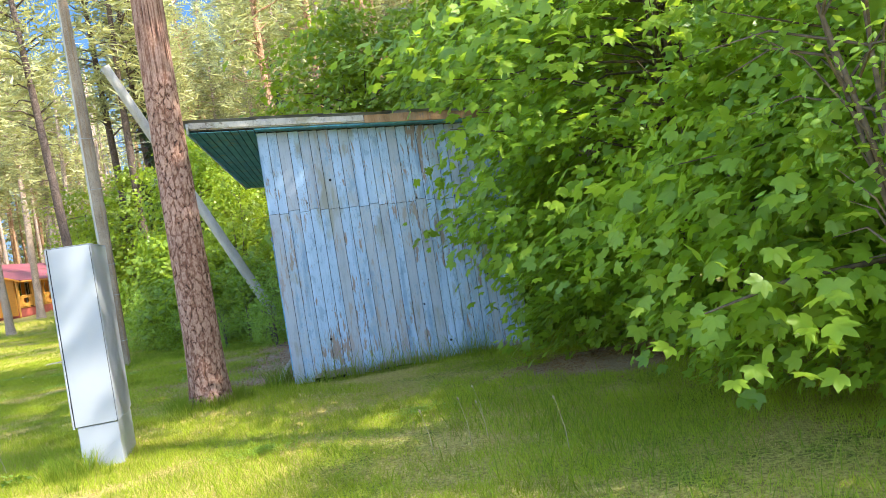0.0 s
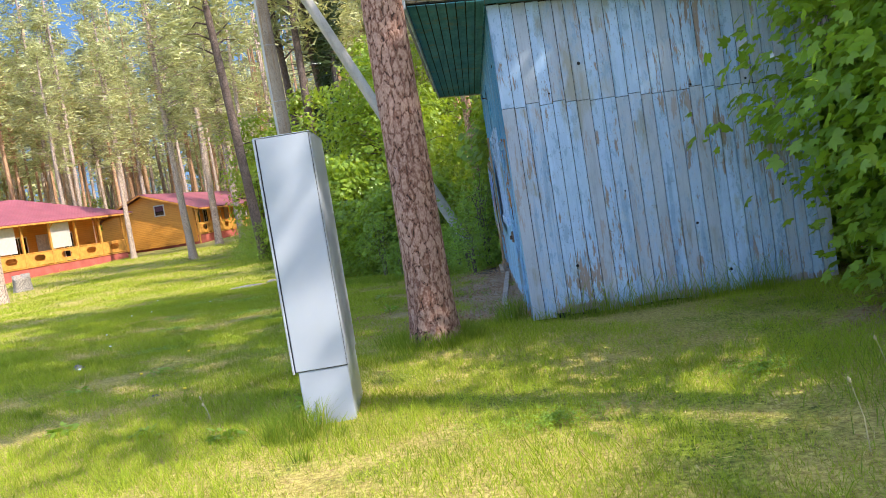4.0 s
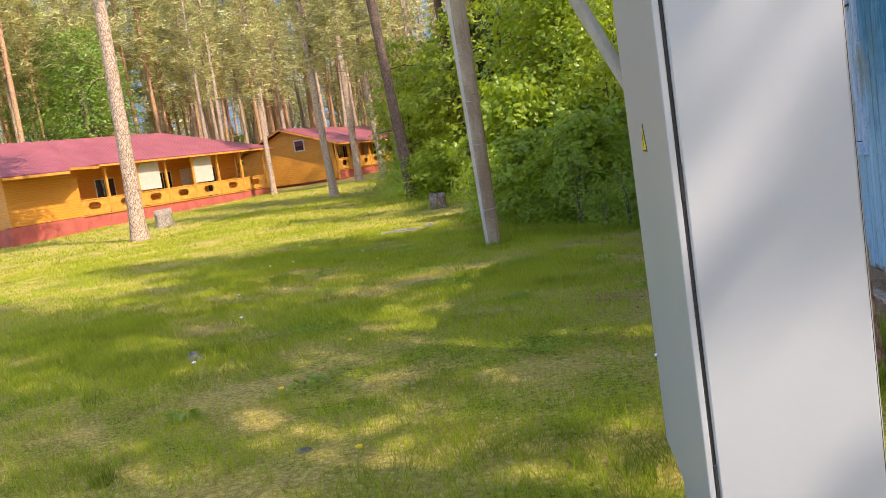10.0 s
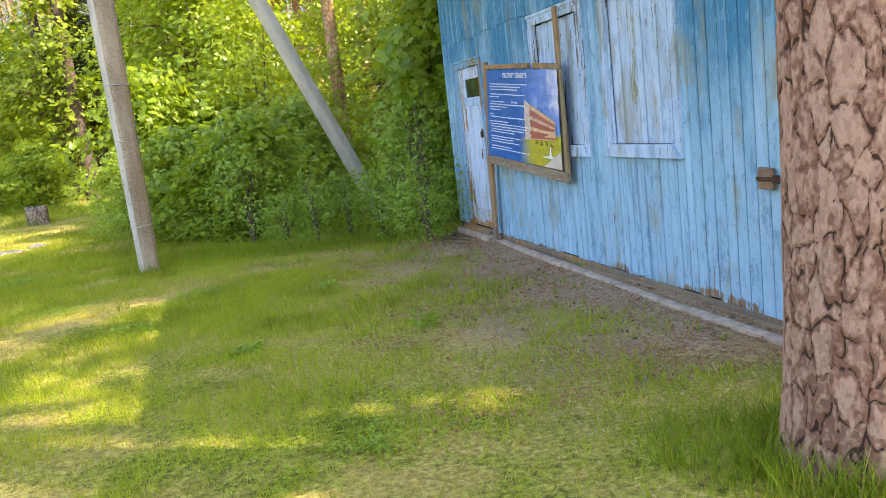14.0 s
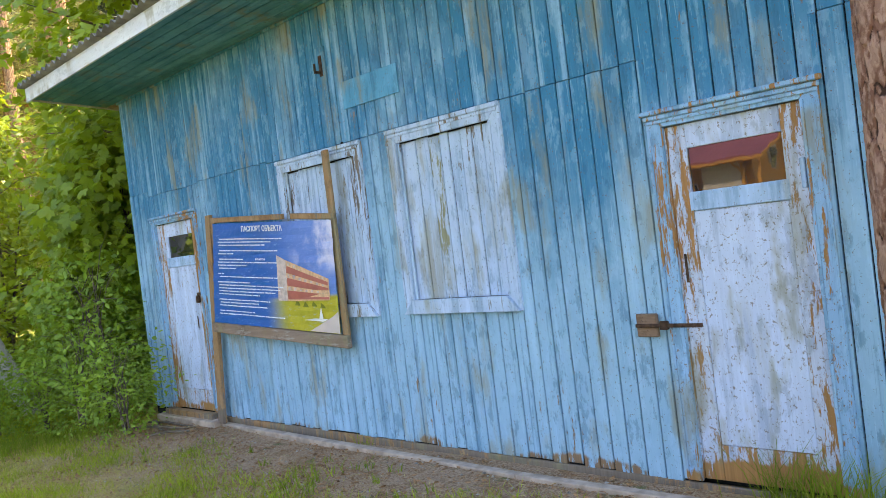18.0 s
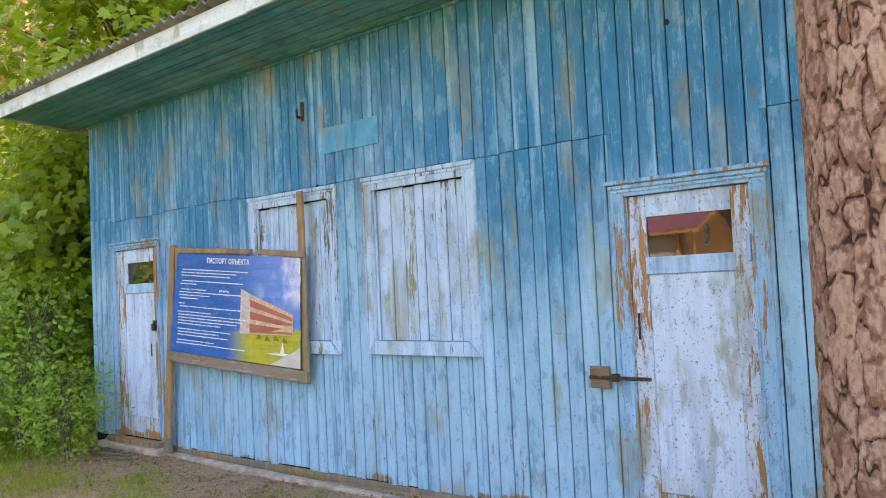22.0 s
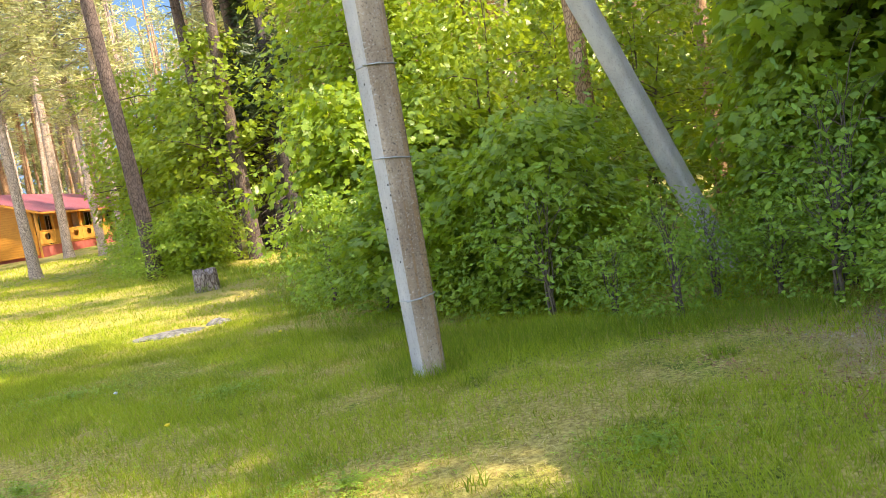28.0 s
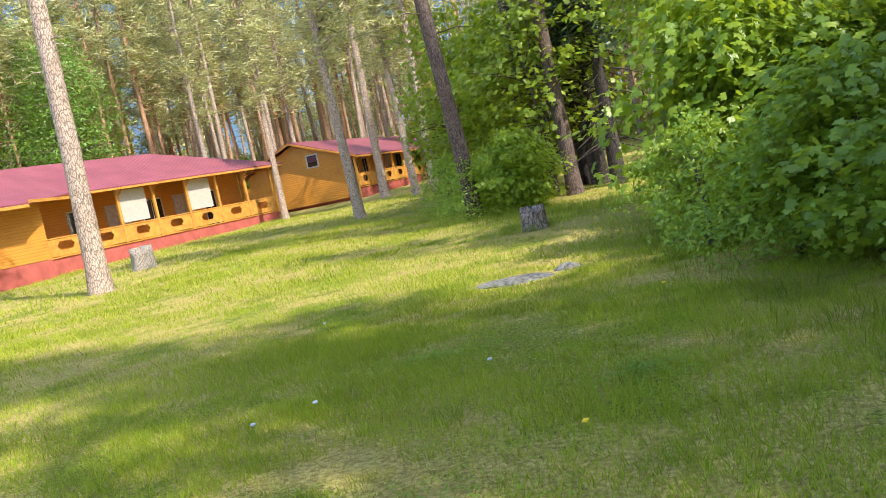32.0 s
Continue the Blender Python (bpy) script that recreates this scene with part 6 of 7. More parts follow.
def sky_backdrop():
    """Plain clear sky beyond the wood."""
    m = Mat("clear sky", 1.0, spec=0.0)
    em = m.t.nodes.new("ShaderNodeEmission")
    h = m.ramp(m.axis(2), 0.0, 130.0)
    m.link(m.mix(h, (0.10, 0.155, 0.215), (0.045, 0.105, 0.21)), em.inputs[0])
    m.link(em.outputs[0], m.t.nodes["Material Output"].inputs[0])
    a = np.radians(np.linspace(-64, 42, 40))
    ring = np.stack([-6 + 330 * np.sin(a), 15 + 330 * np.cos(a), 0 * a], 1)
    v = np.concatenate([ring + np.array([0, 0, -2.0]), ring + np.array([0, 0, 150.0])])
    i = np.arange(39)
    ob = lay("backdrop", np_mesh("backdrop", v, np.stack([i, i + 1, i + 41, i + 40], 1), True), m.m)
    tagged(ob, "clear blue sky behind the pine wood", "sky", kind="structure")


sky_backdrop()

# ---- cottages ----
def rail_panel(x0, x1, z0, z1, parent):
    """A boarded railing panel with a hexagonal opening."""
    xm, zm = (x0 + x1) / 2, (z0 + z1) / 2 + 0.06
    w, h = 0.48, 0.21
    for s, xe in ((-1, x0), (1, x1)):
        pts = [(xe, z0), (xm, z0), (xm, zm - h), (xm + s * w * 0.7, zm - h), (xm + s * w, zm), (xm + s * w * 0.7, zm + h), (xm, zm + h), (xm, z1), (xe, z1)]
        part("rail_board", prism(pts, 0.05, 1, -0.02), AMBER, parent)


def opening_set(x0, x1, z0, z1, y, parent, name, fill):
    """A framed window or door set on a wall that faces the veranda."""
    w = part(name, box(x0, x1, y - 0.05, y - 0.011, z0, z1, 0), fill, parent)
    for a, b, c, d in ((x0 - 0.08, x0, z0, z1 + 0.08), (x1, x1 + 0.08, z0, z1 + 0.08), (x0 + 0.002, x1 - 0.002, z1, z1 + 0.08)):
        part("frame", box(a, b, y - 0.07, y - 0.01, c, d, 0.006), PANEL_W, w)
    part("mullion", box((x0 + x1) / 2 - 0.025, (x0 + x1) / 2 + 0.025, y - 0.065, y - 0.0505, z0, z1, 0), PANEL_W, w)


def roof_shell(pts, faces, thick, material, parent, name="roof"):
    """Roof planes with thickness."""
    bm = bmesh.new()
    top = [bm.verts.new(p) for p in pts]
    low = [bm.verts.new((p[0], p[1], p[2] - thick)) for p in pts]
    for f in faces:
        bm.faces.new([top[i] for i in f])
        bm.faces.new([low[i] for i in f][::-1])
    for e in [e for e in bm.edges if len(e.link_faces) == 1 and e.verts[0] in top]:
        a, b = (top.index(v) for v in e.verts)
        bm.faces.new((top[a], top[b], low[b], low[a]))
    bmesh.ops.recalc_face_normals(bm, faces=bm.faces[:])
    return part(name, bm, material, parent)


def cottage(origin, turn, length, block, gable, label, heights=(0.55, 3.5, 5.6), peak=4.9, gable_window=(3.1, 3.0)):
    """A long timber holiday cottage with an open veranda under a wide roof."""
    ob = thing("cottage", origin, label, "cottage", "row of cottages")
    L, B, D = length, block, 8.6
    F, E, R = heights
    part("plinth", box(0, L, 0.0, 1.7, -0.6, F - 0.06, 0.01), PLINTH, ob)
    part("plinth_house", box(0.05, L - 1.2, 1.705, D, -0.6, F - 0.04, 0.01), PLINTH, ob)
    part("floor_deck", box(-0.04, L + 0.04, -0.06, 1.7, F - 0.058, F, 0.01), AMBER, ob)
    part("house_wall", box(B + 0.1, L - 1.3, 1.72, D - 0.1, F - 0.038, E + 0.25, 0), ORANGE, ob, "orange log walls behind the veranda")
    if B > 0.2:
        part("plinth_block", box(-0.05, B, -0.62, -0.062, -0.6, F - 0.02, 0.01), PLINTH, ob)
        part("block_wall", box(0, B, -0.6, 1.715, F + 0.003, E + 0.05, 0), ORANGE, ob, "sunlit orange log wall of the end room")
    # veranda posts, rails and hanging panels
    n = max(3, round((L - B) / 2.38))
    xs = [B + 0.12 + (L - 0.12 - B - 0.12) * i / n for i in range(n + 1)]
    for i, x in enumerate(xs):
        part("post", box(x - 0.08, x + 0.08, -0.05, 0.11, F + 0.003, E, 0.012), AMBER, ob)
        part("post_brace", prism([(x + 0.085, E - 0.5), (x + 0.085, E - 0.38), (x + 0.45, E - 0.02), (x + 0.57, E - 0.02)], 0.08, 1, -0.01), AMBER, ob)
    for a, b in zip(xs, xs[1:]):
        rail = part("railing", box(a + 0.082, b - 0.082, -0.05, 0.10, F + 0.90, F + 0.97, 0.01), AMBER, ob, "yellow boarded railing with hexagonal openings")
        rail_panel(a + 0.082, b - 0.082, F + 0.06, F + 0.895, rail)
    for i in (n - 3, n - 5):
        if 0 <= i < n:
            a, b = xs[i], xs[i + 1]
            part("awning_panel", box(a + 0.12, b - 0.5, 0.02, 0.05, F + 1.05, E - 0.15, 0.008), PANEL_W, ob, "cream hanging sun panel")
    part("side_railing", box(L - 0.05, L + 0.02, 0.12, 1.66, F + 0.06, F + 0.97, 0.01), AMBER, ob)
    part("corner_post", box(L - 1.28, L - 1.12, 1.5, 1.66, F + 0.003, E, 0.012), AMBER, ob)
    # windows and doors behind the bays, the last bay open
    for i, (a, b) in enumerate(zip(xs[:-1], xs[1:-1])):
        back = n - 1 - i
        if back in (1, 6):
            opening_set(a + 0.35, a + 1.2, F + 0.005, F + 2.05, 1.72, ob, "door", DARK)
        else:
            opening_set(a + 0.4, a + 1.75, F + 0.75, F + 2.1, 1.72, ob, "window", GLASS if back % 2 else CURTAIN)
    # roof with fascias
    e0, ex1, ov = -0.8, L + 0.7, 0.55
    yf, yb, ym = -ov, D + ov, (D * 0.5)
    if B > 0.2:
        yf0, eb = -2.0, E - 0.22
        pts = [(e0, yf0, eb), (B - 1.3, yf0, eb), (B + 1.7, yf, E + 0.05), (ex1, yf, E + 0.05), (ex1, yb, E), (e0, yb, E), (3.0, ym, R), (L - 5.6, ym, R), (B + 1.7, ym, R)]
        faces = [(0, 1, 2, 8, 6), (2, 3, 7, 8), (3, 4, 7), (4, 5, 6, 8, 7), (5, 0, 6)]
    else:
        pts = [(e0, yf, E + 0.05), (ex1, yf, E + 0.05), (ex1, yb, E), (e0, yb, E), (e0, peak, R), (ex1, peak, R)]
        faces = [(0, 1, 5, 4), (2, 3, 4, 5)]
    roof_shell(pts, faces, 0.07, RED_ROOF, ob)
    part("fascia", box(B + 1.7 if B > 0.2 else e0, ex1, yf - 0.005, yf + 0.03, E - 0.14, E - 0.025, 0.01), AMBER, ob)
    if B > 0.2:
        part("fascia", box(e0, B - 1.3, yf0 - 0.005, yf0 + 0.03, eb - 0.22, eb - 0.075, 0.01), AMBER, ob)
        part("fascia", prism([(B - 1.29, yf0 - 0.005), (B - 1.29, yf0 + 0.03), (B + 1.69, yf + 0.03), (B + 1.69, yf - 0.005)], 0.145, 2, E - 0.24), AMBER, ob)
    part("fascia", box(ex1 - 0.03, ex1 + 0.005, yf + 0.035, yb, E - 0.22, E - 0.075, 0.01), AMBER, ob)
    part("ceiling", box(B + 0.1, L + 0.3, yf + 0.035, 1.715, E - 0.02, E + 0.015, 0), ORANGE, ob)
    if gable:
        pk = peak
        part("gable_wall", prism([(0.15, F - 0.6), (D - 0.1, F - 0.6), (D - 0.1, E + 0.02), (pk, R - 0.2), (0.15, E + 0.05)], 0.2, 0, -0.21), ORANGE, ob, "sunlit orange gable wall")
        wy, wz = gable_window
        win = part("gable_window", box(-0.235, -0.212, wy - 0.38, wy + 0.38, wz - 0.38, wz + 0.38, 0), GLASS, ob)
        for a, b, c, d in ((-0.48, -0.382, -0.48, 0.48), (0.382, 0.48, -0.48, 0.48), (-0.38, 0.38, -0.48, -0.382), (-0.38, 0.38, 0.382, 0.48)):
            part("frame", box(-0.25, -0.2125, wy + a, wy + b, wz + c, wz + d, 0.005), PANEL_W, win)
        part("verge_board", prism([(-0.6, E - 0.12), (pk, R - 0.2), (pk, R - 0.06), (-0.6, E + 0.03)], 0.04, 0, e0 - 0.045), ORANGE, ob)
        part("verge_board", prism([(pk, R - 0.2), (D + ov, E - 0.14), (D + ov, E + 0.0), (pk, R - 0.06)], 0.04, 0, e0 - 0.045), ORANGE, ob)
        part("lean_to_wall", box(2.0, 8.0, D - 0.098, D + 1.6, F - 0.5, E - 0.6, 0), ORANGE, ob)
        part("verge_post", box(-0.62, -0.5, -0.3, -0.18, -0.5, E - 0.15, 0.01), AMBER, ob)
    ob.matrix_basis = Matrix.Translation(origin) @ Matrix.Rotation(radians(turn), 4, "Z")
    return ob


def row_start(x, y, turn, length):
    """Where a cottage begins whose far front corner stands at x, y."""
    return x - length * math.cos(radians(turn)), y - length * math.sin(radians(turn))


cottage((*row_start(-28.9, 65.6, 70.7, 21), 0.38), 70.7, 21, 4.5, False, "long orange timber cottage with a raspberry red roof and open veranda")
cottage((-24.78, 70.68, 0.82), 84.0, 21, 0.0, True, "orange timber cottage with a white-framed gable window among the pines", (0.55, 2.72, 4.6), 4.4, (3.1, 3.0))
cottage((-25.4, 24.2, gz(-25.4, 24.2)), 81.0, 6, 0.0, True, "orange timber cottage with a red roof across the lawn", (0.55, 3.3, 4.95), 4.4, (3.1, 3.3))


# ---- stumps, slab and stones ----
def stump(x, y, r, h, seed, material, label):
    rng = np.random.default_rng(seed)
    ob = thing("tree_stump", (x, y, gz(x, y)), label, "stump")
    n, m = 12, 28
    th = np.linspace(0, 2 * np.pi, m, endpoint=False)
    lob = 1 + 0.10 * np.sin(3 * th + seed) + 0.06 * np.sin(7 * th) + 0.03 * rng.normal(size=m)
    rows = []
    for k in np.linspace(0, 1, n):
        rr = r * lob * (1 + 0.25 * math.exp(-k * 6)) * (1 - 0.05 * k)
        rows.append(np.stack([np.cos(th) * rr, np.sin(th) * rr, -0.12 + k * (h + 0.12) + (h * (0.12 * np.sin(2 * th + 1) + 0.10 * np.sin(5 * th + seed) + 0.07 * rng.normal(size=m)) if k == 1 else 0) * np.ones(m)], 1))
    for s in (0.6, 0.25, 0.02):
        q = rows[n - 1].copy()
        q[:, :2] *= s
        q[:, 2] += 0.02 * rng.normal(size=m) * h
        rows.append(q)
    v = np.concatenate(rows)
    i, j = np.meshgrid(np.arange(len(rows) - 1), np.arange(m), indexing="ij")
    q = (j + 1) % m
    lay("body", np_mesh("body", v, np.stack([i * m + j, i * m + q, (i + 1) * m + q, (i + 1) * m + j], -1).reshape(-1, 4)), material, ob)


stump(-25.4, 44.3, 0.42, 0.74, 1, STUMP_M, "pale weathered tree stump on the sunny lawn")
stump(-8.78, 33.0, 0.27, 0.42, 2, ROT_WOOD, "dark rotting tree stump by the shrubs")


def flat_stone(name, x, y, rx, ry, h, seed, label, material=STONE):
    ob = thing(name, (x, y, gz(x, y) - 0.02), label, "stone")
    bm = bmesh.new()
    bmesh.ops.create_icosphere(bm, subdivisions=3, radius=1)
    for v in bm.verts:
        d = 1 + 0.22 * noise.noise(v.co * 1.7 + Vector((seed, 0, 0))) + 0.08 * noise.noise(v.co * 5)
        v.co = Vector((v.co.x * rx * d, v.co.y * ry * d, max(-0.3, v.co.z) * h * d))
    part("body", bm, material, ob, smooth=False)


flat_stone("stone_slab", -8.4, 26.48, 0.60, 0.34, 0.065, 3, "flat pale stone slab sunk in the grass")
flat_stone("stone", -7.7, 26.75, 0.19, 0.15, 0.09, 4, "small pale stone beside the slab")
flat_stone("stone", -5.0, 11.2, 0.07, 0.06, 0.035, 6, "small grey stone in the grass")
flat_stone("stone", -1.95, 9.85, 0.16, 0.09, 0.02, 7, "flat sunlit stone in the dry grass")
flat_stone("stone", -7.13, 13.85, 0.10, 0.08, 0.10, 9, "small brown-grey stone in a tuft of longer grass")
flat_stone("stone", -36.3, 46.4, 0.3, 0.25, 0.45, 8, "pale stone post by the cottage corner")


# ---- grass ----
def smooth_noise(x, y, s, seed):
    """A cheap smooth field, for patches."""
    r = np.random.default_rng(seed).uniform(0, 6.28, 8)
    return (np.sin(x * s + r[0] + 1.3 * np.sin(y * s * 0.7 + r[1])) + np.sin(y * s * 1.1 + r[2] + 1.1 * np.sin(x * s * 0.8 + r[3])) + 0.6 * np.sin((x + y) * s * 2.1 + r[4]) + 0.6 * np.sin((x - y) * s * 1.9 + r[5])) / 3.2


def blades(x, y, height, width, rng, lean=0.45, straight=False):
    """One blade of grass at each place."""
    n = len(x)
    a = rng.uniform(0, 6.283, n)
    h = height * rng.uniform(0.5, 1.3, n)
    w = width * rng.uniform(0.7, 1.3, n)
    b = rng.uniform(0, 6.283, n)
    l = h * lean * rng.uniform(0.2, 1.4, n)
    z = ground_z(x, y) - 0.008
    base = np.stack([x, y, z], 1)
    side = np.stack([np.cos(a) * w * 0.5, np.sin(a) * w * 0.5, 0 * w], 1)
    mid = base + np.stack([np.cos(b) * l * 0.35, np.sin(b) * l * 0.35, h * 0.6], 1)
    tip = base + np.stack([np.cos(b) * l, np.sin(b) * l, h], 1)
    if straight:
        return np.stack([base - side, base + side, tip], 1).reshape(-1, 3), np.arange(3 * n).reshape(-1, 3)
    v = np.stack([base - side, base + side, mid + side * 0.7, mid - side * 0.7, tip], 1).reshape(-1, 3)
    i = np.arange(n)[:, None] * 5
    f = np.concatenate([i + np.array([[0, 1, 2]]), i + np.array([[0, 2, 3]]), i + np.array([[3, 2, 4]])])
    return v, f


def free(x, y):
    """True where the lawn carries grass."""
    hut_in = (x > WX - 0.01) & (x < FX + 0.05) & (y > GY - 0.01) & (y < BY + 0.3)
    edge = -2.2 + 0.6 * smooth_noise(x, y, 1.7, 3) + 0.75 * (np.random.default_rng(5).uniform(0, 1, len(x)) ** 2)
    earth = (x > edge) & (x < 0) & (y > 13.0 + 0.5 * smooth_noise(x, y, 2.1, 4)) & (y < 20.0)
    slab = np.hypot((x + 8.4) / 0.66, (y - 26.48) / 0.42) < 1
    bare = np.hypot((x - 2.9) / 1.3, (y - 9.7) / 0.9) + 0.35 * smooth_noise(x, y, 4.0, 31) < 0.9
    return ~hut_in & ~earth & ~slab & ~bare & (np.hypot(x + 2.04, y - 11.7) > 0.33) & (np.hypot(x + 5.25, y - 20.58) > 0.12)


def thin_turf(x, y):
    """How thin and dry the turf is."""
    worn = np.exp(-((x + 3.7) / 1.1) ** 2 - ((y - 18.9) / 0.7) ** 2) + 0.8 * np.exp(-((x + 5.5) / 0.7) ** 2 - ((y - 18.5) / 0.5) ** 2)
    worn = worn + 0.65 * np.exp(-((x + 2.7) / 0.85) ** 4 - ((y - 16.3) / 2.6) ** 4)
    return smooth_noise(x, y, 0.8, 11) * 0.5 + smooth_noise(x, y, 2.3, 12) * 0.5 + smooth_noise(x, y, 6.1, 13) * 0.35 + 0.5 * worn


def lawn():
    rng = np.random.default_rng(77)
    pieces, drys = [], []
    # near turf, thinning out with the distance from the path
    for (x0, x1, y0, y1), count, h, w, fx, fy in (((-12, 3.5, 3.5, 15), 555000, 0.062, 0.0062, 4, 0), ((-12.5, -0.9, 15, 29), 570000, 0.062, 0.0068, 4, 5), ((-17, -8.5, 8, 25), 104000, 0.065, 0.009, 4, 0), ((3.5, 5.0, 2, 9), 9000, 0.07, 0.008, 0, 0), ((-24, -13, 8, 30), 60000, 0.06, 0.012, 0, 0), ((-22, -4.5, 25, 46), 150000, 0.06, 0.013, 0, 0), ((-40, -12, 30, 64), 45000, 0.10, 0.035, 0, 0)):
        x, y = rng.uniform(x0, x1, count), rng.uniform(y0, y1, count)
        patch = thin_turf(x, y)
        thin = (np.clip((x - x0) / fx, 0, 1) if fx else 1) * (np.clip((y1 - y) / fy, 0, 1) if fy else 1)
        keep = free(x, y) & (rng.uniform(0, 1, count) < thin * np.clip(0.92 - patch * 0.95, 0.2, 1))
        x, y, patch = x[keep], y[keep], patch[keep]
        tuft = smooth_noise(x, y, 23, 14) * 0.6 + smooth_noise(x, y, 47, 15) * 0.5
        pieces.append(blades(x, y, h * np.clip(1.0 - patch * 0.7, 0.4, 1.7) * np.clip(1 + 0.75 * tuft, 0.45, 1.9), w, rng, 0.8, True))
        drys.append(np.repeat(np.clip(patch * 0.9 + 0.05, 0, 1), 3))
    v, f = join_np(pieces)
    me = np_mesh("grass", v, f)
    me.attributes.new("dry", "FLOAT", "POINT").data.foreach_set("value", np.concatenate(drys).astype(np.float32))
    ob = lay("grass", me, BLADE)
    tagged(ob, "short mown grass with dry tips", "grass", kind="stuff")


lawn()


def straw_litter():
    """Dead stalks lying flat in the thin patches of the lawn."""
    rng = np.random.default_rng(79)
    n = 150000
    x, y = rng.uniform(-12, 3, n), rng.uniform(3.5, 27, n)
    patch = thin_turf(x, y)
    fade = np.clip((x + 12) / 4, 0, 1) * np.clip((27 - y) / 4, 0, 1)
    near_hut = np.clip((x + 3.4) / 1.0, 0, 1) * (y > 12.5) * (y < 20.3)
    keep = ~((x > WX - 0.02) & (y > GY - 0.02)) & (rng.uniform(0, 1, n) < fade * np.clip(patch * 1.3 + 0.12 + 0.5 * near_hut, 0.05, 0.9))
    x, y = x[keep], y[keep]
    n = len(x)
    a = rng.uniform(0, 6.283, n)
    d = np.stack([np.cos(a), np.sin(a), rng.normal(size=n) * 0.15], 1) * rng.uniform(0.012, 0.04, (n, 1))
    c = np.stack([x, y, ground_z(x, y) + rng.uniform(0.004, 0.022, n)], 1)
    s = np.stack([-np.sin(a), np.cos(a), rng.normal(size=n) * 0.4], 1) * rng.uniform(0.0014, 0.0028, (n, 1))
    v = np.stack([c - d - s, c - d + s, c + d], 1).reshape(-1, 3)
    ob = lay("straw_litter", np_mesh("straw_litter", v, np.arange(3 * n).reshape(-1, 3)), DEAD_STRAW)
    tagged(ob, "dead straw-coloured stalks lying in the thin turf", "straw", kind="stuff")


straw_litter()


def long_grass():
    """Uncut grass along walls, trunk, pole and shrubs."""
    rng = np.random.default_rng(78)
    xs, ys, hs = [], [], []

    def ring(cx, cy, r, n, h):
        a, q = rng.uniform(0, 6.283, n), r * (1 + np.abs(rng.normal(size=n)) * 0.35)
        xs.append(cx + np.cos(a) * q)
        ys.append(cy + np.sin(a) * q)
        hs.append(np.full(n, h))

    def strip(x0, y0, x1, y1, w, n, h):
        k = rng.uniform(0, 1, n)
        xs.append(x0 + (x1 - x0) * k + rng.normal(size=n) * w)
        ys.append(y0 + (y1 - y0) * k + rng.normal(size=n) * w)
        hs.append(np.full(n, h))

    ring(-2.04, 11.7, 0.32, 1900, 0.17)
    ring(-5.25, 20.58, 0.24, 520, 0.15)
    ring(-2.95, 8.75, 0.16, 420, 0.22)
    ring(-3.05, 8.95, 0.10, 160, 0.2)
    ring(-2.4, 12.05, 0.2, 260, 0.17)
    ring(-8.95, 33.1, 0.4, 500, 0.2)
    ring(-7.05, 14.02, 0.13, 260, 0.13)
    strip(-0.9, 12.04, 1.9, 12.0, 0.07, 750, 0.19)
    strip(-0.6, 12.0, 1.9, 12.0, 0.06, 300, 0.42)
    strip(-1.3, 12.3, -1.05, 12.9, 0.08, 300, 0.3)
    strip(-5.6, 21.9, -6.6, 31, 0.5, 2200, 0.15)
    strip(-5.2, 21.5, -1.8, 20.1, 0.28, 3600, 0.15)
    strip(-11, 38.5, -7.5, 35.0, 0.8, 2200, 0.3)
    strip(1.2, 8.5, 1.9, 5.0, 0.5, 1500, 0.16)
    for i in range(34):
        ring(rng.uniform(-2.3, -1.3), rng.uniform(13.4, 20.0), rng.uniform(0.01, 0.05), int(rng.uniform(5, 18)), 0.07)
    for i in range(60):
        cx, cy = rng.uniform(-9, 1), rng.uniform(3, 24)
        ring(cx, cy, rng.uniform(0.03, 0.12), int(rng.uniform(25, 70)), 0.12)
    x, y, h = np.concatenate(xs), np.concatenate(ys), np.concatenate(hs)
    keep = ~((x > WX - 0.02) & (y > GY - 0.02))
    v, f = blades(x[keep], y[keep], h[keep], 0.0062, rng, 0.75)
    ob = lay("long_grass", np_mesh("long_grass", v, f), LONG_BLADE)
    tagged(ob, "uncut grass tufts round trunks and walls", "grass", kind="stuff")


long_grass()


def weed(x, y, seed):
    """A low rosette of broad leaves."""
    rng = np.random.default_rng(seed)
    ob = thing("weed", (x, y, gz(x, y)), "low dark green weed in the lawn", "weed", "weeds in the lawn")
    n = 26
    a = rng.uniform(0, 6.283, n)
    r = rng.uniform(0.0, 0.10, n)
    pos = np.stack([np.cos(a) * r, np.sin(a) * r, rng.uniform(0.02, 0.07, n)], 1)
    nrm = np.array([0, 0, 1.0]) + rng.normal(size=(n, 3)) * 0.5
    lay("leaves", np_mesh("leaves", *scatter(OVAL_T, pos, rng.uniform(0.06, 0.12, n), nrm, a)), BUSH_LEAF, ob)


for i, (x, y) in enumerate(((-3.55, 9.0), (-4.35, 9.4), (-5.3, 9.9), (-3.0, 9.6), (-6.2, 12.0), (-4.2, 15.2), (-2.9, 15.0), (-5.5, 12.6), (-3.3, 17.2))):
    weed(x, y, i)

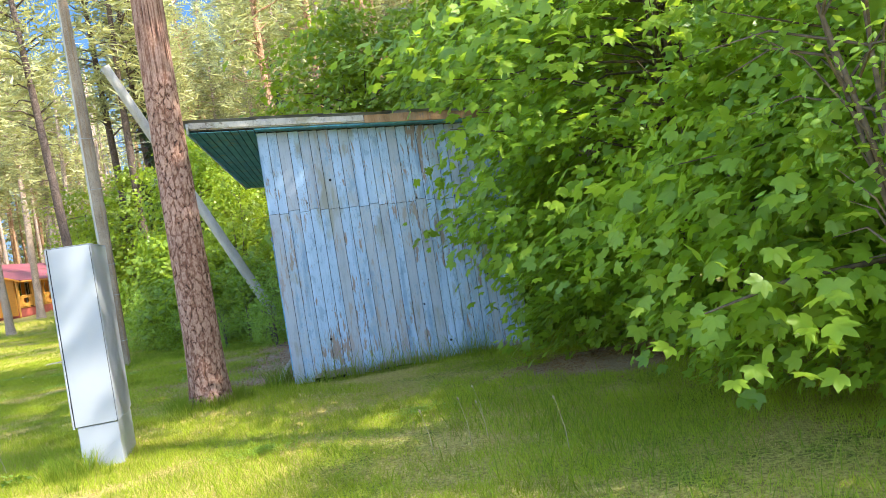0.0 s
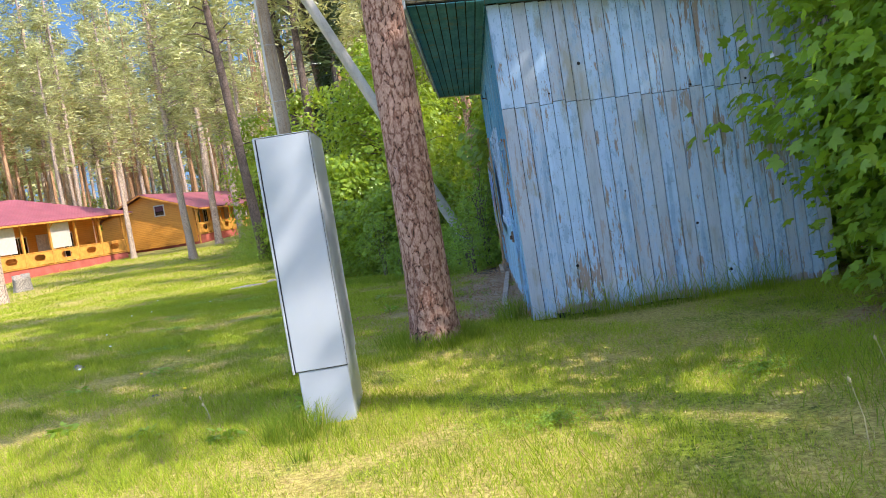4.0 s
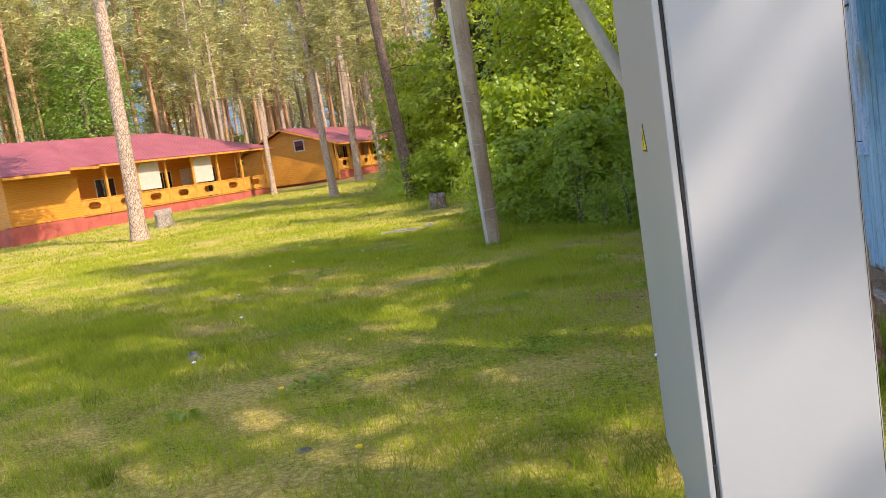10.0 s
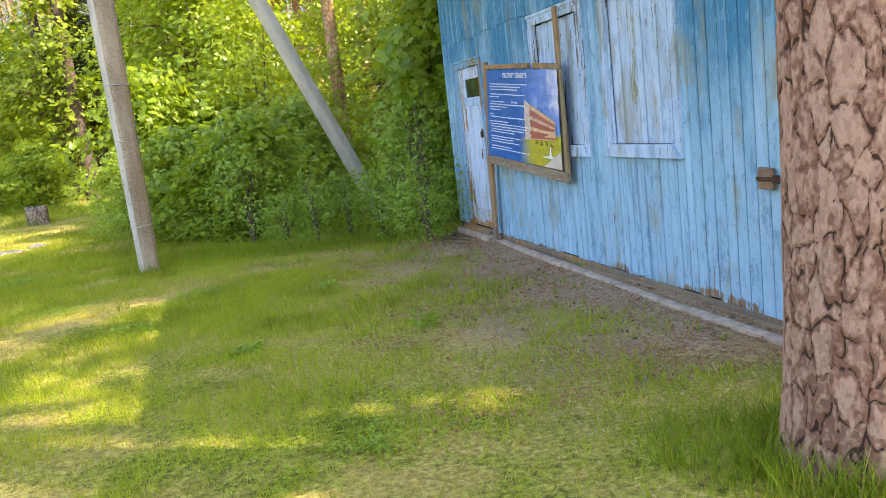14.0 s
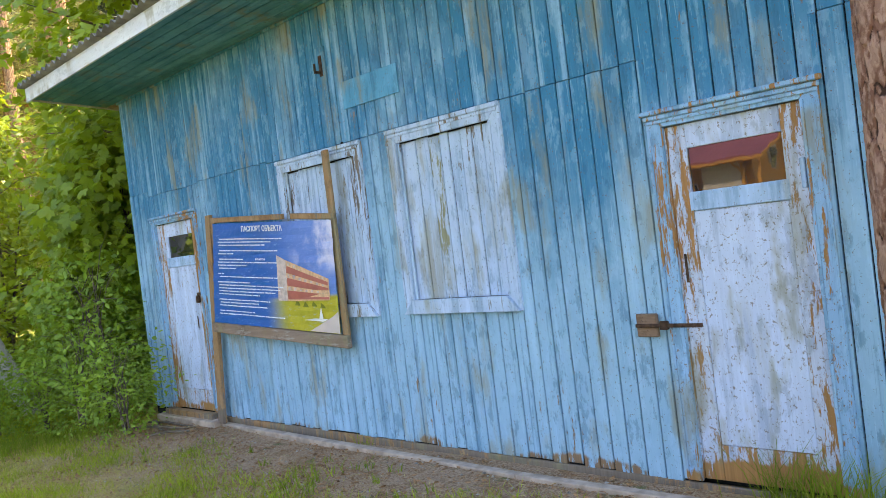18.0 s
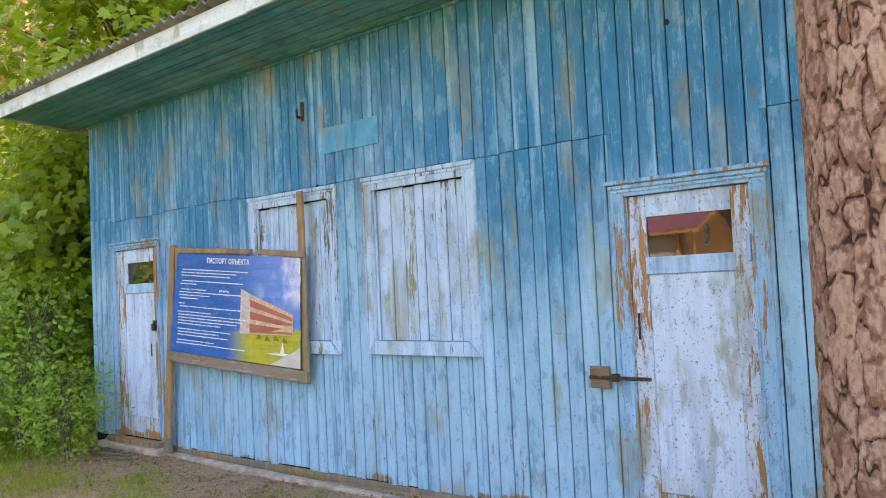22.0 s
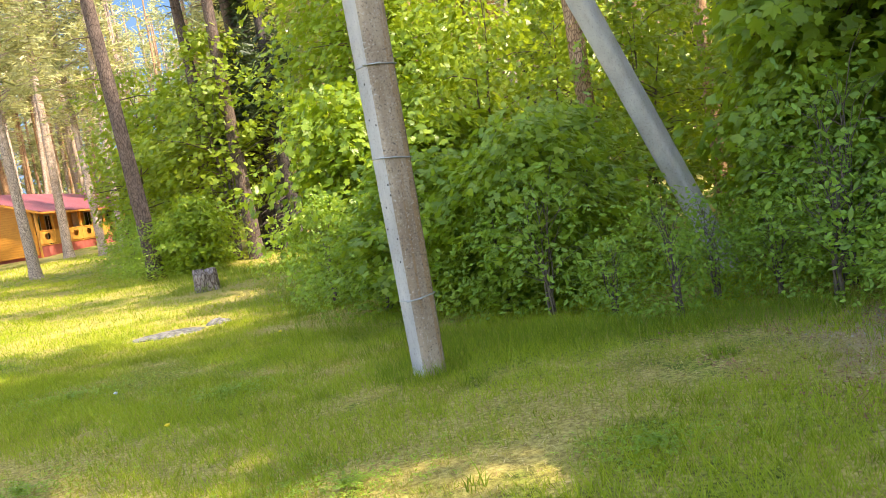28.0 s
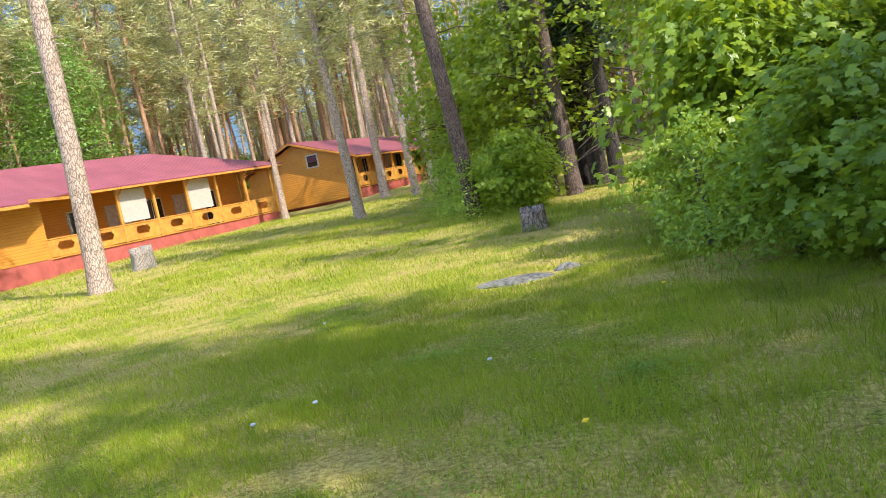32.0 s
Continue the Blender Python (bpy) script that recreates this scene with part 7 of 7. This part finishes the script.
def clover(x, y, r, seed):
    """A dense low patch of clover leaflets."""
    rng = np.random.default_rng(seed)
    n = int(900 * r)
    a, q = rng.uniform(0, 6.283, n), np.abs(rng.normal(size=n)) * r * 0.55
    px, py = x + np.cos(a) * q * 1.5, y + np.sin(a) * q
    pos = np.stack([px, py, ground_z(px, py) + rng.uniform(0.03, 0.075, n)], 1)
    v, f = scatter(OVAL_T, np.repeat(pos, 3, 0), np.repeat(rng.uniform(0.016, 0.028, n), 3), np.array([0, 0, 1.0]) + rng.normal(size=(3 * n, 3)) * 0.35, np.repeat(rng.uniform(0, 6.28, n), 3) + np.tile([0, 2.09, 4.19], n))
    tagged(lay("clover_patch", np_mesh("clover_patch", v, f), BUSH_LEAF), "low patch of dark green clover in the turf", "clover", "clover patches", "stuff")


for i, (x, y, r) in enumerate(((-5.9, 18.3, 0.5), (-6.9, 21.3, 0.55), (-7.9, 19.4, 0.4), (-5.2, 16.7, 0.45), (-7.0, 17.2, 0.5), (-4.4, 17.9, 0.35), (-6.3, 14.6, 0.4), (-8.6, 22.6, 0.6), (-3.7, 12.9, 0.35), (-1.1, 8.0, 0.35), (0.4, 8.6, 0.3))):
    clover(x, y, r, 300 + i)

FLOWER = plain("dandelion yellow", (0.85, 0.62, 0.02), 0.6, vary=0.05)
PUFF = plain("dandelion down", (0.65, 0.65, 0.62), 0.9, vary=0.05)
STRAW = plain("dry straw stalk", (0.45, 0.36, 0.18), 0.8, vary=0.1)


def dandelion(x, y, h, head):
    ob = thing("dandelion", (x, y, gz(x, y)), "yellow dandelion in the grass" if head is FLOWER else "dandelion clock in the grass", "flower", "dandelions")
    v, f = tube_np([(0, 0, 0), (0.006, 0, h * 0.6), (0.012, 0.004, h)], [0.003, 0.0025, 0.002], 5)
    lay("stalk", np_mesh("stalk", v, f), BUSH_LEAF, ob)
    bm = bmesh.new()
    bmesh.ops.create_uvsphere(bm, u_segments=10, v_segments=6, radius=0.02)
    for q in bm.verts:
        q.co.z *= 0.55
        q.co *= 1 + 0.15 * math.sin(q.index * 2.4)
    part("head", bm, head, ob, m=pose(0.012, 0.004, h))


for x, y, h, head in ((-5.57, 13.8, 0.06, FLOWER), (-4.6, 11.0, 0.07, FLOWER), (-5.6, 12.3, 0.09, FLOWER), (-7.7, 29.5, 0.09, FLOWER), (-7.4, 30.3, 0.09, FLOWER), (-8.0, 22.0, 0.1, PUFF), (-9.5, 21.0, 0.1, PUFF), (-9.2, 21.4, 0.1, PUFF), (-6.6, 24.0, 0.08, FLOWER), (-10.5, 25.0, 0.1, PUFF), (-7.5, 15.6, 0.08, PUFF), (-6.9, 13.4, 0.07, PUFF), (-7.2, 20.3, 0.07, FLOWER), (-8.5, 17.6, 0.08, PUFF)):
    dandelion(x, y, h, head)
for x, y, h in ((0.30, 6.9, 0.36), (0.62, 6.95, 0.4), (0.8, 7.2, 0.3), (1.2, 6.2, 0.42), (0.9, 7.9, 0.3), (-3.85, 9.6, 0.16), (-3.9, 9.7, 0.2)):
    ob = thing("dry_stalk", (x, y, gz(x, y) - 0.01), "thin dry grass stalk", "stalk", "dry stalks")
    lay("stem", np_mesh("stem", *tube_np([(0, 0, 0), (-0.01, 0.0, h * 0.5), (-0.05, 0.01, h)], [0.004, 0.003, 0.0015], 5)), STRAW, ob)
    lay("seed_head", np_mesh("seed_head", *tube_np([(-0.05, 0.01, h - 0.005), (-0.055, 0.01, h + 0.012), (-0.06, 0.01, h + 0.03)], [0.004, 0.011, 0.002], 6)), STRAW, ob)


# ---- litter on the bare earth by the hut ----
LITTER = plain("brown leaf litter", (0.36, 0.19, 0.085), 0.9, vary=0.25, scale=40)
GRIT = plain("grey grit", (0.38, 0.33, 0.27), 0.9, vary=0.35, scale=30)


def litter():
    rng = np.random.default_rng(91)
    n = 24000
    x, y = rng.uniform(-3.5, -1.0, n), rng.uniform(12.9, 20.6, n)
    under = rng.uniform(0, 1, n) < 0.22
    x, y = np.where(under, 2.9 + rng.normal(size=n) * 0.75, x), np.where(under, 9.7 + rng.normal(size=n) * 0.55, y)
    inside = (x > WX - 0.02) & (x < FX) & (y > GY - 0.02)
    x, y = x[~inside], y[~inside]
    n = len(x)
    keep = rng.uniform(0, 1, n) < np.clip(0.5 + smooth_noise(x, y, 2.0, 21), 0.1, 1)
    x, y = x[keep], y[keep]
    n = len(x)
    pos = np.stack([x, y, ground_z(x, y) + rng.uniform(0.002, 0.015, n)], 1)
    nrm = np.array([0, 0, 1.0]) + rng.normal(size=(n, 3)) * 0.3
    ob = lay("leaf_litter", np_mesh("leaf_litter", *scatter(OVAL_T, pos, rng.uniform(0.015, 0.055, n), nrm, rng.uniform(0, 6.28, n))), LITTER)
    tagged(ob, "brown leaf litter on the bare earth", "litter", kind="stuff")
    tet = (np.array([(-1, -0.6, 0), (1, -0.7, 0), (0.1, 1.0, 0), (0, 0, 0.9)]) * 0.5, np.array([(0, 1, 3), (1, 2, 3), (2, 0, 3)]))
    n = 700
    x, y = rng.uniform(-2.6, -1.0, n), rng.uniform(12.9, 20.2, n)
    pos = np.stack([x, y, ground_z(x, y) - 0.002], 1)
    ob = lay("pebbles", np_mesh("pebbles", *scatter(tet, pos, rng.uniform(0.008, 0.035, n), np.tile([0, 0, 1.0], (n, 1)), rng.uniform(0, 6.28, n))), GRIT)
    tagged(ob, "small grey pebbles on the bare earth", "pebbles", kind="stuff")


litter()


def stick(x, y, length, turn):
    """A dry stick lying on the earth."""
    ob = thing("stick", (x, y, gz(x, y) + 0.02), "dry brown stick lying at the foot of the door", "stick", "sticks by the door")
    k = np.linspace(-0.5, 0.5, 6)
    v, f = tube_np(np.stack([0.03 * np.sin(k * 5), k * length, 0.012 * np.cos(k * 4)], 1), 0.013 - 0.008 * np.abs(k), 6)
    lay("wood", np_mesh("wood", v, f, True), TWIG, ob)
    ob.matrix_basis = pose(x, y, gz(x, y) + 0.02, 0, 0, turn)


for q in ((-1.22, 19.35, 0.9, 8), (-1.30, 19.5, 0.7, -14), (-1.36, 19.3, 0.8, 20), (-1.45, 18.9, 0.4, 50)):
    stick(*q)
